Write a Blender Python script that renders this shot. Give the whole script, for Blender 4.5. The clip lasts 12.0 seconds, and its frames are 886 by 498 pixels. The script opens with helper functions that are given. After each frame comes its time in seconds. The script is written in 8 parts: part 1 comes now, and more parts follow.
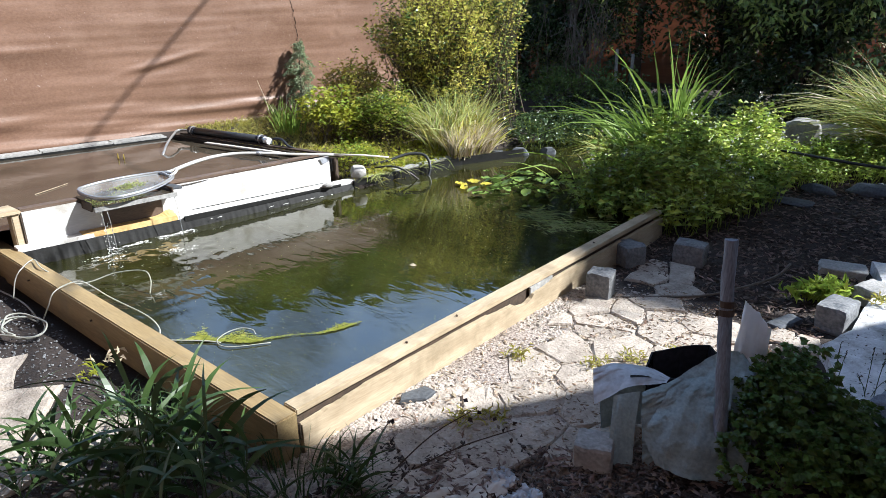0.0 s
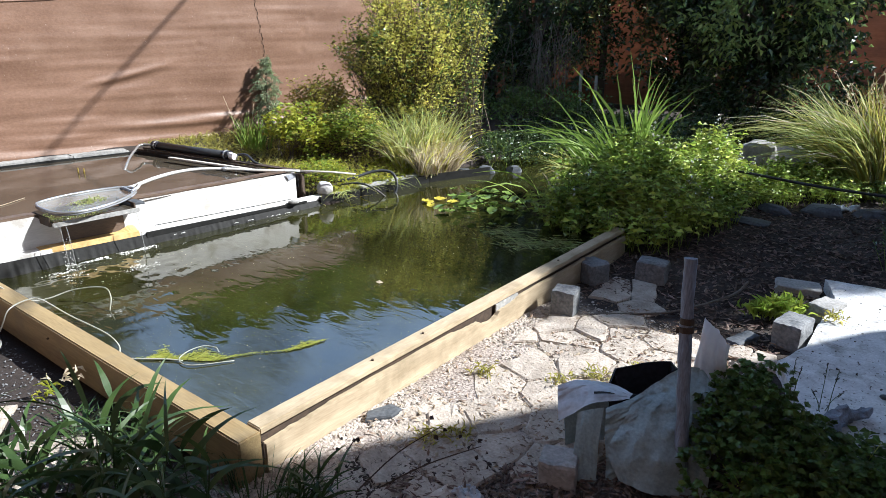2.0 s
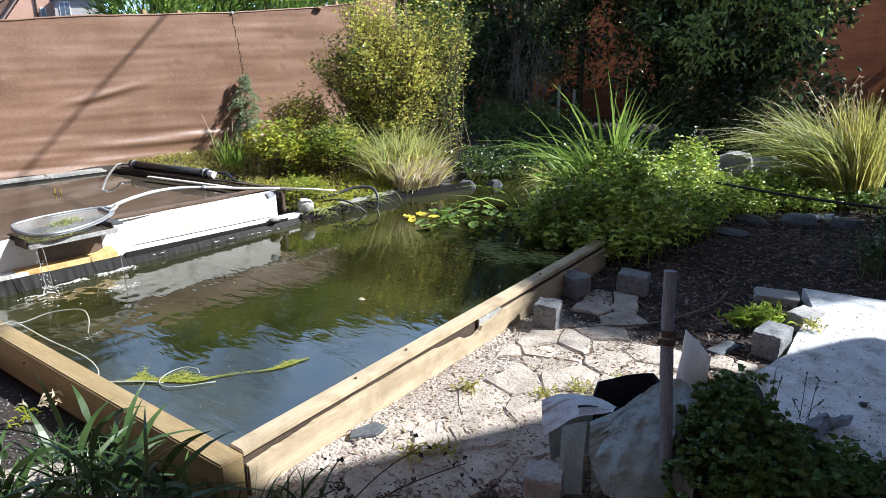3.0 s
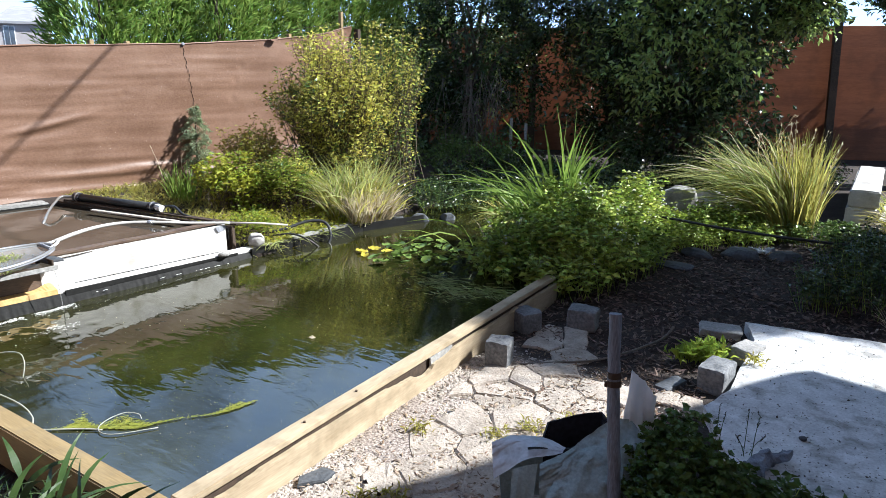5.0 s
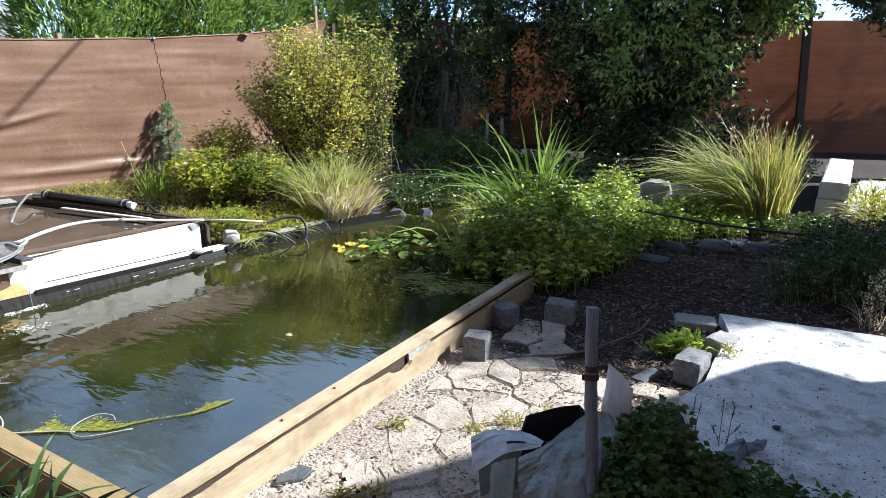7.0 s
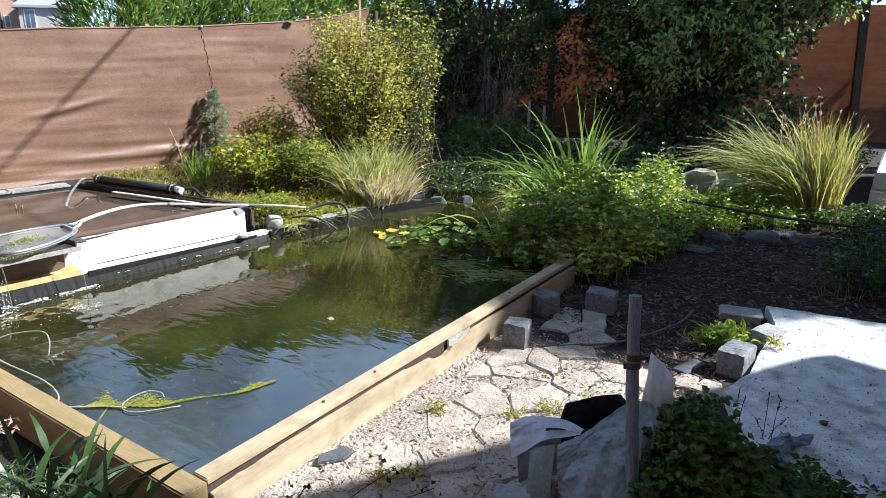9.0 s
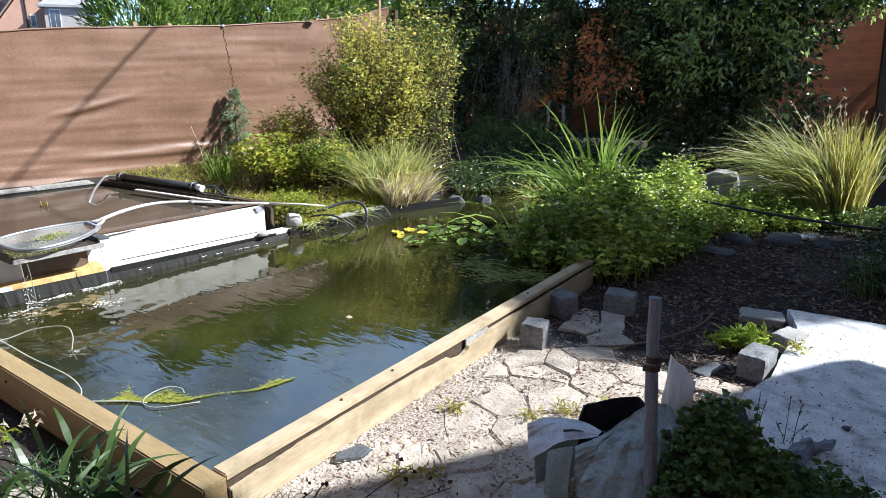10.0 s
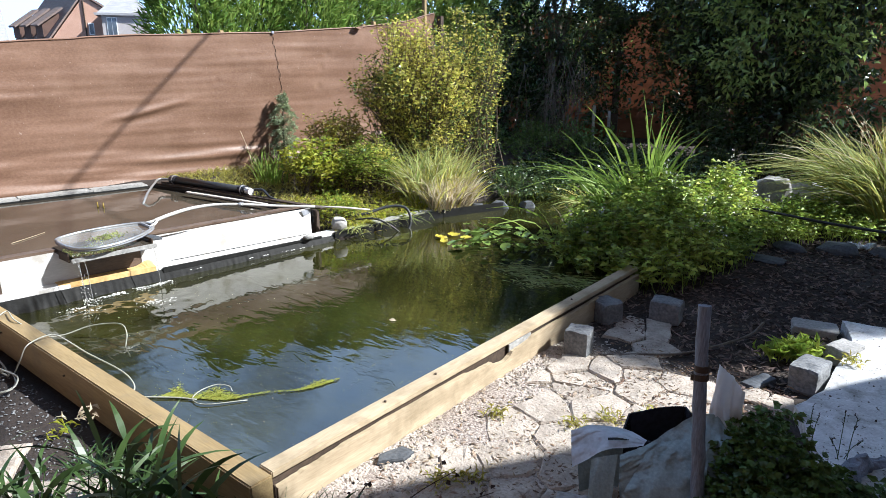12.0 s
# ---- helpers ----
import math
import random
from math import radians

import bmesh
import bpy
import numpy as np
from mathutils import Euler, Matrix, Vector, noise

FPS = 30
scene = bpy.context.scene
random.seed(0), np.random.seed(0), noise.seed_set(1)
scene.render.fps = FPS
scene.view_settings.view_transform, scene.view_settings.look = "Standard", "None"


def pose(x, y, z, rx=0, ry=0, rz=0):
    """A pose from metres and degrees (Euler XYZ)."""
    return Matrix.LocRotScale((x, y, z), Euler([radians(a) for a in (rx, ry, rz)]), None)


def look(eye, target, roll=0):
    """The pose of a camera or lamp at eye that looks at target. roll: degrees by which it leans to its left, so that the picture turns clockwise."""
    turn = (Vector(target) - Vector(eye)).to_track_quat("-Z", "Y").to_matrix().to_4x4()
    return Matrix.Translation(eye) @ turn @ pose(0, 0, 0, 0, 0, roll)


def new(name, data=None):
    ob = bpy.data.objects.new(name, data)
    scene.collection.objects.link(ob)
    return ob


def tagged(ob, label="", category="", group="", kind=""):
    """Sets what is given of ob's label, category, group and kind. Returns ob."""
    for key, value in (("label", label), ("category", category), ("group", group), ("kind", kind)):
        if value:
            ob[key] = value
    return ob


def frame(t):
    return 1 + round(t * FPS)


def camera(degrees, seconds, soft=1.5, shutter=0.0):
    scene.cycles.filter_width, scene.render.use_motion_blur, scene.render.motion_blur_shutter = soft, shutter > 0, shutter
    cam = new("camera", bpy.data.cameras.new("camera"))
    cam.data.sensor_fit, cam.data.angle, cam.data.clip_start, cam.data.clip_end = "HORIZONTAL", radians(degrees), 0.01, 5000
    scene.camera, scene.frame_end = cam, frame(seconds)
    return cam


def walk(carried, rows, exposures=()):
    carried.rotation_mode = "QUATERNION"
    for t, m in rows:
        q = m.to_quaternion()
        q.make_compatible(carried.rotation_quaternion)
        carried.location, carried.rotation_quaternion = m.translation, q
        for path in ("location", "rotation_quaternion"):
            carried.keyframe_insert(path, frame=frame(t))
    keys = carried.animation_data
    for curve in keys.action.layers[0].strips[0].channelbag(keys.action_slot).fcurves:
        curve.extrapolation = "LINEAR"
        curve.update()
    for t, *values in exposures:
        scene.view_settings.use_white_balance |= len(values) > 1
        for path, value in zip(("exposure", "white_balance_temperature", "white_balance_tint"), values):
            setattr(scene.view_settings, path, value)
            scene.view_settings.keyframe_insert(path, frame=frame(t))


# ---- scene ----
cam = camera(66.0, 12.0, soft=0.5)
PATH = [
    (0, 1.8523, -1.2000, 1.3679, 40.932, -20.245, 1.144),
    (0.5, 1.8590, -1.2109, 1.3729, 41.694, -20.321, 1.301),
    (1, 1.8658, -1.2283, 1.3819, 40.921, -20.234, 0.986),
    (1.5, 1.8610, -1.2194, 1.3780, 39.668, -20.059, 0.366),
    (2, 1.8609, -1.2099, 1.3753, 38.352, -18.856, -0.001),
    (2.5, 1.8616, -1.2038, 1.3732, 37.593, -18.067, -0.047),
    (3, 1.8632, -1.2072, 1.3845, 36.655, -17.690, 0.452),
    (5, 1.8746, -1.1839, 1.4375, 33.029, -15.371, -0.430),
    (5.5, 1.8749, -1.1796, 1.4347, 33.242, -15.721, -0.090),
    (6, 1.8655, -1.1864, 1.4354, 31.993, -15.810, -0.571),
    (6.5, 1.8737, -1.1791, 1.4379, 30.874, -15.806, -0.682),
    (7, 1.8722, -1.1754, 1.4373, 31.067, -15.787, -0.382),
    (9, 1.8692, -1.1891, 1.4289, 34.426, -16.753, -0.203),
    (9.5, 1.8672, -1.1923, 1.4312, 35.370, -16.867, -0.299),
    (10, 1.8650, -1.1931, 1.4302, 35.961, -16.805, -0.255),
    (10.5, 1.8668, -1.1956, 1.4300, 36.558, -16.602, -0.108),
    (11, 1.8679, -1.1994, 1.4314, 37.331, -16.320, 0.017),
    (11.5, 1.8646, -1.2055, 1.4303, 38.520, -16.304, -0.097),
    (12, 1.8590, -1.2101, 1.4301, 39.500, -16.399, 0.001),
]
walk(cam, [(t, pose(x, y, z, 90 + p, r, w)) for t, x, y, z, w, p, r in PATH], exposures=[(0.0, 0.96, 5750, 9), (12.0, 0.96, 5750, 9)])

# ---- world and sun ----
SUN = Vector((0.63, 0.50, 0.67)).normalized()
ELEV = math.asin(SUN.z)
AZIM = math.atan2(SUN.x, SUN.y)
world = bpy.data.worlds.new("sky")
scene.world = world
world.use_nodes = True
wn = world.node_tree
sky = wn.nodes.new("ShaderNodeTexSky")
sky.sky_type = "NISHITA"
sky.sun_disc = False
sky.sun_elevation, sky.sun_rotation = ELEV, AZIM
sky.air_density, sky.dust_density, sky.ozone_density = 1.0, 2.0, 1.0
wn.nodes["Background"].inputs["Strength"].default_value = 0.0195
# broken fair-weather cloud
ray_dir = wn.nodes.new("ShaderNodeTexCoord")
puff = wn.nodes.new("ShaderNodeTexNoise")
puff.noise_dimensions = "4D"
puff.inputs["W"].default_value = 52.7
puff.inputs["Scale"].default_value, puff.inputs["Detail"].default_value, puff.inputs["Roughness"].default_value = 1.6, 7, 0.56
wn.links.new(ray_dir.outputs["Generated"], puff.inputs["Vector"])
puff_ramp = wn.nodes.new("ShaderNodeValToRGB")
puff_ramp.color_ramp.elements[0].position, puff_ramp.color_ramp.elements[1].position = 0.51, 0.60
wn.links.new(puff.outputs["Fac"], puff_ramp.inputs["Fac"])
cloudy = wn.nodes.new("ShaderNodeMixRGB")
cloudy.inputs["Color2"].default_value = (28.5, 41.0, 62.0, 1)
# cloud closes up towards the horizon
split = wn.nodes.new("ShaderNodeSeparateXYZ")
wn.links.new(ray_dir.outputs["Generated"], split.inputs[0])
low = wn.nodes.new("ShaderNodeMapRange")
low.inputs["From Min"].default_value, low.inputs["From Max"].default_value = 0.22, 0.06
wn.links.new(split.outputs["Z"], low.inputs["Value"])
most = wn.nodes.new("ShaderNodeMath")
most.operation = "MAXIMUM"
wn.links.new(puff_ramp.outputs["Color"], most.inputs[0])
wn.links.new(low.outputs["Result"], most.inputs[1])
wn.links.new(most.outputs[0], cloudy.inputs["Fac"])
wn.links.new(sky.outputs["Color"], cloudy.inputs["Color1"])
wn.links.new(cloudy.outputs["Color"], wn.nodes["Background"].inputs["Color"])
lamp = bpy.data.lights.new("sun", "SUN")
lamp.energy, lamp.angle, lamp.color = 6.5, radians(0.7), (1.0, 0.945, 0.855)
sun = new("sun", lamp)
sun.matrix_world = look(tuple(SUN * 60), (0, 0, 0))

GROUND = -0.176
WATER = -0.100


# ---- materials ----
def material(name, c1, c2, rough=0.7, scale=6.0, fine=60.0, bump=0.3, metal=0.0, translucent=0.0, island=False, spec=0.4, stretch=(1, 1, 1), c3=None, c3_scale=2.0, c3_amount=0.5, dist=0.01, vary=None):
    """Two-scale noise between two colours, a third as stains, fine relief."""
    m = bpy.data.materials.new(name)
    m.use_nodes = True
    nt = m.node_tree
    N, L = nt.nodes, nt.links
    b = N["Principled BSDF"]
    tc = N.new("ShaderNodeTexCoord")
    mp = N.new("ShaderNodeMapping")
    mp.inputs["Scale"].default_value = stretch
    L.new(tc.outputs["Object"], mp.inputs["Vector"])
    n1 = N.new("ShaderNodeTexNoise")
    n1.inputs["Scale"].default_value, n1.inputs["Detail"].default_value = scale, 6
    n2 = N.new("ShaderNodeTexNoise")
    n2.inputs["Scale"].default_value, n2.inputs["Detail"].default_value = fine, 4
    for n in (n1, n2):
        L.new(mp.outputs["Vector"], n.inputs["Vector"])
    add = N.new("ShaderNodeMath")
    add.operation = "MULTIPLY_ADD"
    add.inputs[1].default_value = 0.45
    L.new(n2.outputs["Fac"], add.inputs[0])
    half = N.new("ShaderNodeMath")
    half.operation = "MULTIPLY"
    half.inputs[1].default_value = 0.55
    L.new(n1.outputs["Fac"], half.inputs[0])
    L.new(half.outputs[0], add.inputs[2])
    ramp = N.new("ShaderNodeValToRGB")
    ramp.color_ramp.elements[0].position, ramp.color_ramp.elements[1].position = 0.34, 0.66
    ramp.color_ramp.elements[0].color, ramp.color_ramp.elements[1].color = (*c1, 1), (*c2, 1)
    L.new(add.outputs[0], ramp.inputs["Fac"])
    col = ramp.outputs["Color"]
    if c3:
        n3 = N.new("ShaderNodeTexNoise")
        n3.inputs["Scale"].default_value, n3.inputs["Detail"].default_value = c3_scale, 8
        n3.inputs["Roughness"].default_value = 0.65
        L.new(tc.outputs["Object"], n3.inputs["Vector"])
        r3 = N.new("ShaderNodeValToRGB")
        r3.color_ramp.elements[0].position, r3.color_ramp.elements[1].position = 0.5, 0.66
        L.new(n3.outputs["Fac"], r3.inputs["Fac"])
        k = N.new("ShaderNodeMath")
        k.operation = "MULTIPLY"
        k.inputs[1].default_value = c3_amount
        L.new(r3.outputs["Color"], k.inputs[0])
        mx = N.new("ShaderNodeMixRGB")
        mx.inputs["Color2"].default_value = (*c3, 1)
        L.new(k.outputs[0], mx.inputs["Fac"])
        L.new(col, mx.inputs["Color1"])
        col = mx.outputs["Color"]
    hs = N.new("ShaderNodeHueSaturation")
    if island:
        src = N.new("ShaderNodeNewGeometry").outputs["Random Per Island"]
    else:
        src = N.new("ShaderNodeObjectInfo").outputs["Random"]
    mr = N.new("ShaderNodeMapRange")
    mr.inputs["To Min"].default_value, mr.inputs["To Max"].default_value = vary or ((0.55, 1.35) if island else (0.88, 1.1))
    L.new(src, mr.inputs["Value"])
    L.new(mr.outputs["Result"], hs.inputs["Value"])
    if island:
        mh = N.new("ShaderNodeMapRange")
        mh.inputs["To Min"].default_value, mh.inputs["To Max"].default_value = 0.48, 0.52
        wv = N.new("ShaderNodeMath")
        wv.operation = "FRACT"
        m7 = N.new("ShaderNodeMath")
        m7.operation = "MULTIPLY"
        m7.inputs[1].default_value = 7.3
        L.new(src, m7.inputs[0])
        L.new(m7.outputs[0], wv.inputs[0])
        L.new(wv.outputs[0], mh.inputs["Value"])
        L.new(mh.outputs["Result"], hs.inputs["Hue"])
    L.new(col, hs.inputs["Color"])
    col = hs.outputs["Color"]
    L.new(col, b.inputs["Base Color"])
    b.inputs["Metallic"].default_value = metal
    b.inputs["Specular IOR Level"].default_value = spec
    rr = N.new("ShaderNodeMapRange")
    rr.inputs["To Min"].default_value, rr.inputs["To Max"].default_value = max(0.02, rough - 0.12), min(1, rough + 0.12)
    L.new(n1.outputs["Fac"], rr.inputs["Value"])
    L.new(rr.outputs["Result"], b.inputs["Roughness"])
    if bump:
        bp = N.new("ShaderNodeBump")
        bp.inputs["Strength"].default_value, bp.inputs["Distance"].default_value = bump, dist
        L.new(add.outputs[0], bp.inputs["Height"])
        L.new(bp.outputs["Normal"], b.inputs["Normal"])
    if translucent:
        tr = N.new("ShaderNodeBsdfTranslucent")
        L.new(col, tr.inputs["Color"])
        ms = N.new("ShaderNodeMixShader")
        ms.inputs["Fac"].default_value = translucent
        L.new(b.outputs["BSDF"], ms.inputs[1])
        L.new(tr.outputs["BSDF"], ms.inputs[2])
        L.new(ms.outputs["Shader"], N["Material Output"].inputs["Surface"])
    return m


def leaf_mat(name, c1, c2, translucent=0.4, rough=0.5, spec=0.3, vary=None):
    return material(name, c1, c2, rough=rough, scale=1.2, fine=14, bump=0, translucent=translucent, island=True, spec=spec, vary=vary)


M = {}
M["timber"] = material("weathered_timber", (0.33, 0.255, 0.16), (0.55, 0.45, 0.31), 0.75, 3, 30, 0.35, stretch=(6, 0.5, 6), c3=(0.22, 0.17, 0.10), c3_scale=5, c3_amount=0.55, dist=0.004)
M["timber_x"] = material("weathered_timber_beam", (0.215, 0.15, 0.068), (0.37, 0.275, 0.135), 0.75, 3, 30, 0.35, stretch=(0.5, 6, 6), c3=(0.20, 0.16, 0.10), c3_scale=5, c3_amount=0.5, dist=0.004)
M["grey_wood"] = material("grey_wood", (0.13, 0.135, 0.15), (0.34, 0.355, 0.39), 0.85, 5, 60, 0.6, stretch=(4, 4, 0.4), dist=0.004)
# weathered grey wood, its blue standing in for skylight in the shade
M["pole_wood"] = material("weathered_pole_shade_blue", (0.085, 0.098, 0.122), (0.25, 0.285, 0.345), 0.85, 5, 60, 0.6, stretch=(4, 4, 0.4), dist=0.004)
M["dark_wood"] = material("dark_wood", (0.03, 0.022, 0.016), (0.09, 0.06, 0.04), 0.8, 5, 50, 0.5)
M["white_board"] = material("white_painted_board", (0.50, 0.49, 0.475), (0.66, 0.645, 0.625), 0.55, 3, 50, 0.15, stretch=(1, 0.4, 3), c3=(0.30, 0.27, 0.225), c3_scale=9, c3_amount=0.65, dist=0.003)
M["grey_edge"] = material("grey_edging", (0.16, 0.16, 0.155), (0.46, 0.45, 0.43), 0.7, 5, 50, 0.4, c3=(0.06, 0.06, 0.055), c3_scale=5, c3_amount=0.55)
M["liner"] = material("black_pond_liner", (0.004, 0.004, 0.004), (0.014, 0.014, 0.013), 0.6, 6, 40, 0.4, spec=0.25)
M["rust_ledge"] = material("rust_stained_ledge", (0.42, 0.26, 0.09), (0.6, 0.42, 0.19), 0.45, 8, 60, 0.3, c3=(0.22, 0.12, 0.05), c3_scale=6, c3_amount=0.6)
M["tarp"] = material("brown_woven_tarpaulin", (0.150, 0.085, 0.055), (0.235, 0.138, 0.092), 0.45, 1.3, 40, 0.4, stretch=(1, 1, 1.6), translucent=0.12, c3=(0.26, 0.165, 0.115), c3_scale=3.0, c3_amount=0.4, spec=0.35, dist=0.008)
M["back_tarp"] = material("red_brown_fence_sheet", (0.205, 0.074, 0.036), (0.315, 0.122, 0.062), 0.7, 2.0, 18, 0.3, stretch=(0.6, 0.6, 7), translucent=0.25, c3=(0.12, 0.05, 0.03), c3_scale=2.2, c3_amount=0.5)
M["stone"] = material("rough_grey_stone", (0.18, 0.178, 0.172), (0.38, 0.37, 0.355), 0.85, 9, 70, 0.6, c3=(0.17, 0.15, 0.12), c3_scale=6, c3_amount=0.5)
# darker, bluer copy of the rough stone, with skylit shade in its colour
M["shaded_stone"] = material("shade_tinted_rough_stone", (0.085, 0.09, 0.098), (0.25, 0.255, 0.26), 0.85, 9, 70, 0.7, c3=(0.06, 0.062, 0.066), c3_scale=6, c3_amount=0.5)
M["paving"] = material("pale_flagstone", (0.28, 0.237, 0.195), (0.49, 0.43, 0.365), 0.9, 13, 80, 0.8, c3=(0.20, 0.165, 0.13), c3_scale=6, c3_amount=0.6, dist=0.02)
M["concrete"] = material("pale_concrete", (0.44, 0.43, 0.415), (0.58, 0.57, 0.555), 0.85, 4, 60, 0.4, c3=(0.25, 0.23, 0.20), c3_scale=4.5, c3_amount=0.7)
M["slab"] = material("stained_concrete_slab", (0.40, 0.405, 0.41), (0.66, 0.665, 0.67), 0.88, 11, 90, 0.5, c3=(0.17, 0.16, 0.14), c3_scale=6.5, c3_amount=0.75, dist=0.006)
M["gravel"] = material("pale_gravel", (0.33, 0.285, 0.245), (0.52, 0.465, 0.41), 0.85, 9, 80, 0.3, island=True, vary=(0.72, 1.15))
M["chips"] = material("bark_chips", (0.013, 0.009, 0.008), (0.062, 0.045, 0.038), 0.85, 9, 80, 0.3, island=True)
M["wood_chips"] = material("pale_wood_chips", (0.07, 0.048, 0.04), (0.21, 0.152, 0.125), 0.85, 9, 80, 0.3, island=True)
M["litter"] = material("brown_leaf_litter", (0.09, 0.058, 0.038), (0.27, 0.185, 0.12), 0.85, 9, 80, 0.2, island=True)
M["tan_chips"] = material("tan_wood_chips", (0.22, 0.165, 0.115), (0.42, 0.335, 0.245), 0.85, 9, 80, 0.2, island=True, vary=(0.7, 1.2))
M["wet_board"] = material("dark_wet_board", (0.075, 0.05, 0.036), (0.15, 0.105, 0.075), 0.5, 6, 50, 0.3, stretch=(1, 0.6, 3), c3=(0.05, 0.03, 0.022), c3_scale=5, c3_amount=0.7)
M["dark_stone"] = material("dark_slate_stone", (0.045, 0.05, 0.058), (0.12, 0.13, 0.145), 0.75, 8, 60, 0.5)
M["bark"] = material("tree_bark", (0.05, 0.038, 0.028), (0.15, 0.12, 0.09), 0.9, 8, 50, 0.7, stretch=(3, 3, 0.6))
M["twig"] = material("dry_vine", (0.1, 0.085, 0.07), (0.22, 0.19, 0.16), 0.9, 8, 50, 0.3)
M["hose"] = material("black_rubber_hose", (0.012, 0.013, 0.015), (0.04, 0.042, 0.046), 0.4, 6, 50, 0.1)
M["steel"] = material("dull_aluminium", (0.32, 0.32, 0.32), (0.5, 0.5, 0.5), 0.35, 6, 60, 0.1, metal=0.7)
M["pvc"] = material("white_plastic", (0.66, 0.66, 0.64), (0.80, 0.80, 0.78), 0.4, 5, 60, 0.1)
M["pole_grey"] = material("pale_grey_plastic", (0.36, 0.35, 0.33), (0.5, 0.49, 0.46), 0.45, 5, 60, 0.1)
M["clear_hose"] = material("pale_translucent_hose", (0.42, 0.43, 0.38), (0.58, 0.58, 0.52), 0.3, 5, 60, 0.0, translucent=0.3)
M["cloth"] = material("grey_green_fleece", (0.19, 0.245, 0.255), (0.34, 0.42, 0.44), 0.9, 5, 90, 0.5, c3=(0.13, 0.16, 0.14), c3_scale=4, c3_amount=0.5, translucent=0.15)
M["netting"] = material("fine_grey_netting", (0.40, 0.41, 0.41), (0.56, 0.57, 0.56), 0.7, 8, 120, 0.3)
M["bag"] = material("white_plastic_sack", (0.7, 0.73, 0.77), (0.88, 0.9, 0.92), 0.4, 5, 40, 0.3, c3=(0.52, 0.56, 0.62), c3_scale=5, c3_amount=0.3, translucent=0.5)
M["black_plastic"] = material("black_plastic", (0.016, 0.016, 0.020), (0.042, 0.043, 0.052), 0.25, 5, 50, 0.1)
M["paper"] = material("torn_pale_paper", (0.36, 0.41, 0.46), (0.58, 0.63, 0.69), 0.8, 6, 50, 0.3, c3=(0.25, 0.24, 0.23), c3_scale=9, c3_amount=0.6)
M["card"] = material("weathered_cardboard", (0.42, 0.385, 0.335), (0.60, 0.555, 0.49), 0.85, 6, 50, 0.3, c3=(0.28, 0.25, 0.22), c3_scale=6, c3_amount=0.5)
M["green_plastic"] = material("green_plastic", (0.005, 0.1, 0.04), (0.01, 0.16, 0.07), 0.3, 3, 40, 0.05)
M["brick_wall"] = material("orange_render", (0.46, 0.27, 0.19), (0.56, 0.35, 0.26), 0.85, 1.5, 14, 0.2)
M["dark_brick"] = material("dark_brick", (0.10, 0.06, 0.045), (0.17, 0.10, 0.075), 0.9, 2, 20, 0.3)
M["roof"] = material("brown_roof_tiles", (0.17, 0.12, 0.098), (0.29, 0.215, 0.178), 0.8, 2, 18, 0.4, stretch=(1, 1, 6))
M["slate_roof"] = material("grey_roof_tiles", (0.22, 0.22, 0.23), (0.34, 0.34, 0.35), 0.8, 2, 18, 0.3, stretch=(1, 1, 6))
M["grey_render"] = material("grey_render", (0.34, 0.31, 0.30), (0.44, 0.41, 0.40), 0.85, 1.5, 14, 0.2)
M["white_paint"] = material("white_paint", (0.74, 0.74, 0.74), (0.82, 0.82, 0.82), 0.5, 3, 30, 0.05)
M["glass"] = material("window_glass", (0.05, 0.06, 0.08), (0.08, 0.10, 0.12), 0.06, 1, 4, 0.0, spec=0.8)


def speckle(m, colour, scale, lo, hi, stretch=(1, 1, 1)):
    """Small pale flecks over a material's colour."""
    N, L = m.node_tree.nodes, m.node_tree.links
    b = N["Principled BSDF"]
    src = b.inputs["Base Color"].links[0].from_socket
    tc = N.new("ShaderNodeTexCoord")
    mp = N.new("ShaderNodeMapping")
    mp.inputs["Scale"].default_value = stretch
    L.new(tc.outputs["Object"], mp.inputs["Vector"])
    n = N.new("ShaderNodeTexNoise")
    n.inputs["Scale"].default_value, n.inputs["Detail"].default_value = scale, 3
    L.new(mp.outputs["Vector"], n.inputs["Vector"])
    r = N.new("ShaderNodeMapRange")
    r.inputs["From Min"].default_value, r.inputs["From Max"].default_value = lo, hi
    L.new(n.outputs["Fac"], r.inputs["Value"])
    mx = N.new("ShaderNodeMixRGB")
    mx.inputs["Color2"].default_value = (*colour, 1)
    L.new(r.outputs["Result"], mx.inputs["Fac"])
    L.new(src, mx.inputs["Color1"])
    L.new(mx.outputs["Color"], b.inputs["Base Color"])


speckle(M["tarp"], (0.36, 0.27, 0.22), 38, 0.69, 0.80, (1, 1, 0.7))
speckle(M["tarp"], (0.30, 0.21, 0.16), 9, 0.74, 0.9, (1, 1.2, 0.6))
speckle(M["slab"], (0.10, 0.09, 0.08), 60, 0.64, 0.72)
speckle(M["paving"], (0.14, 0.115, 0.09), 45, 0.62, 0.72)
nt = M["netting"].node_tree
gap = nt.nodes.new("ShaderNodeBsdfTransparent")
weave = nt.nodes.new("ShaderNodeMixShader")
weave.inputs["Fac"].default_value = 0.32
nt.links.new(gap.outputs["BSDF"], weave.inputs[1])
nt.links.new(nt.nodes["Principled BSDF"].outputs["BSDF"], weave.inputs[2])
nt.links.new(weave.outputs["Shader"], nt.nodes["Material Output"].inputs["Surface"])
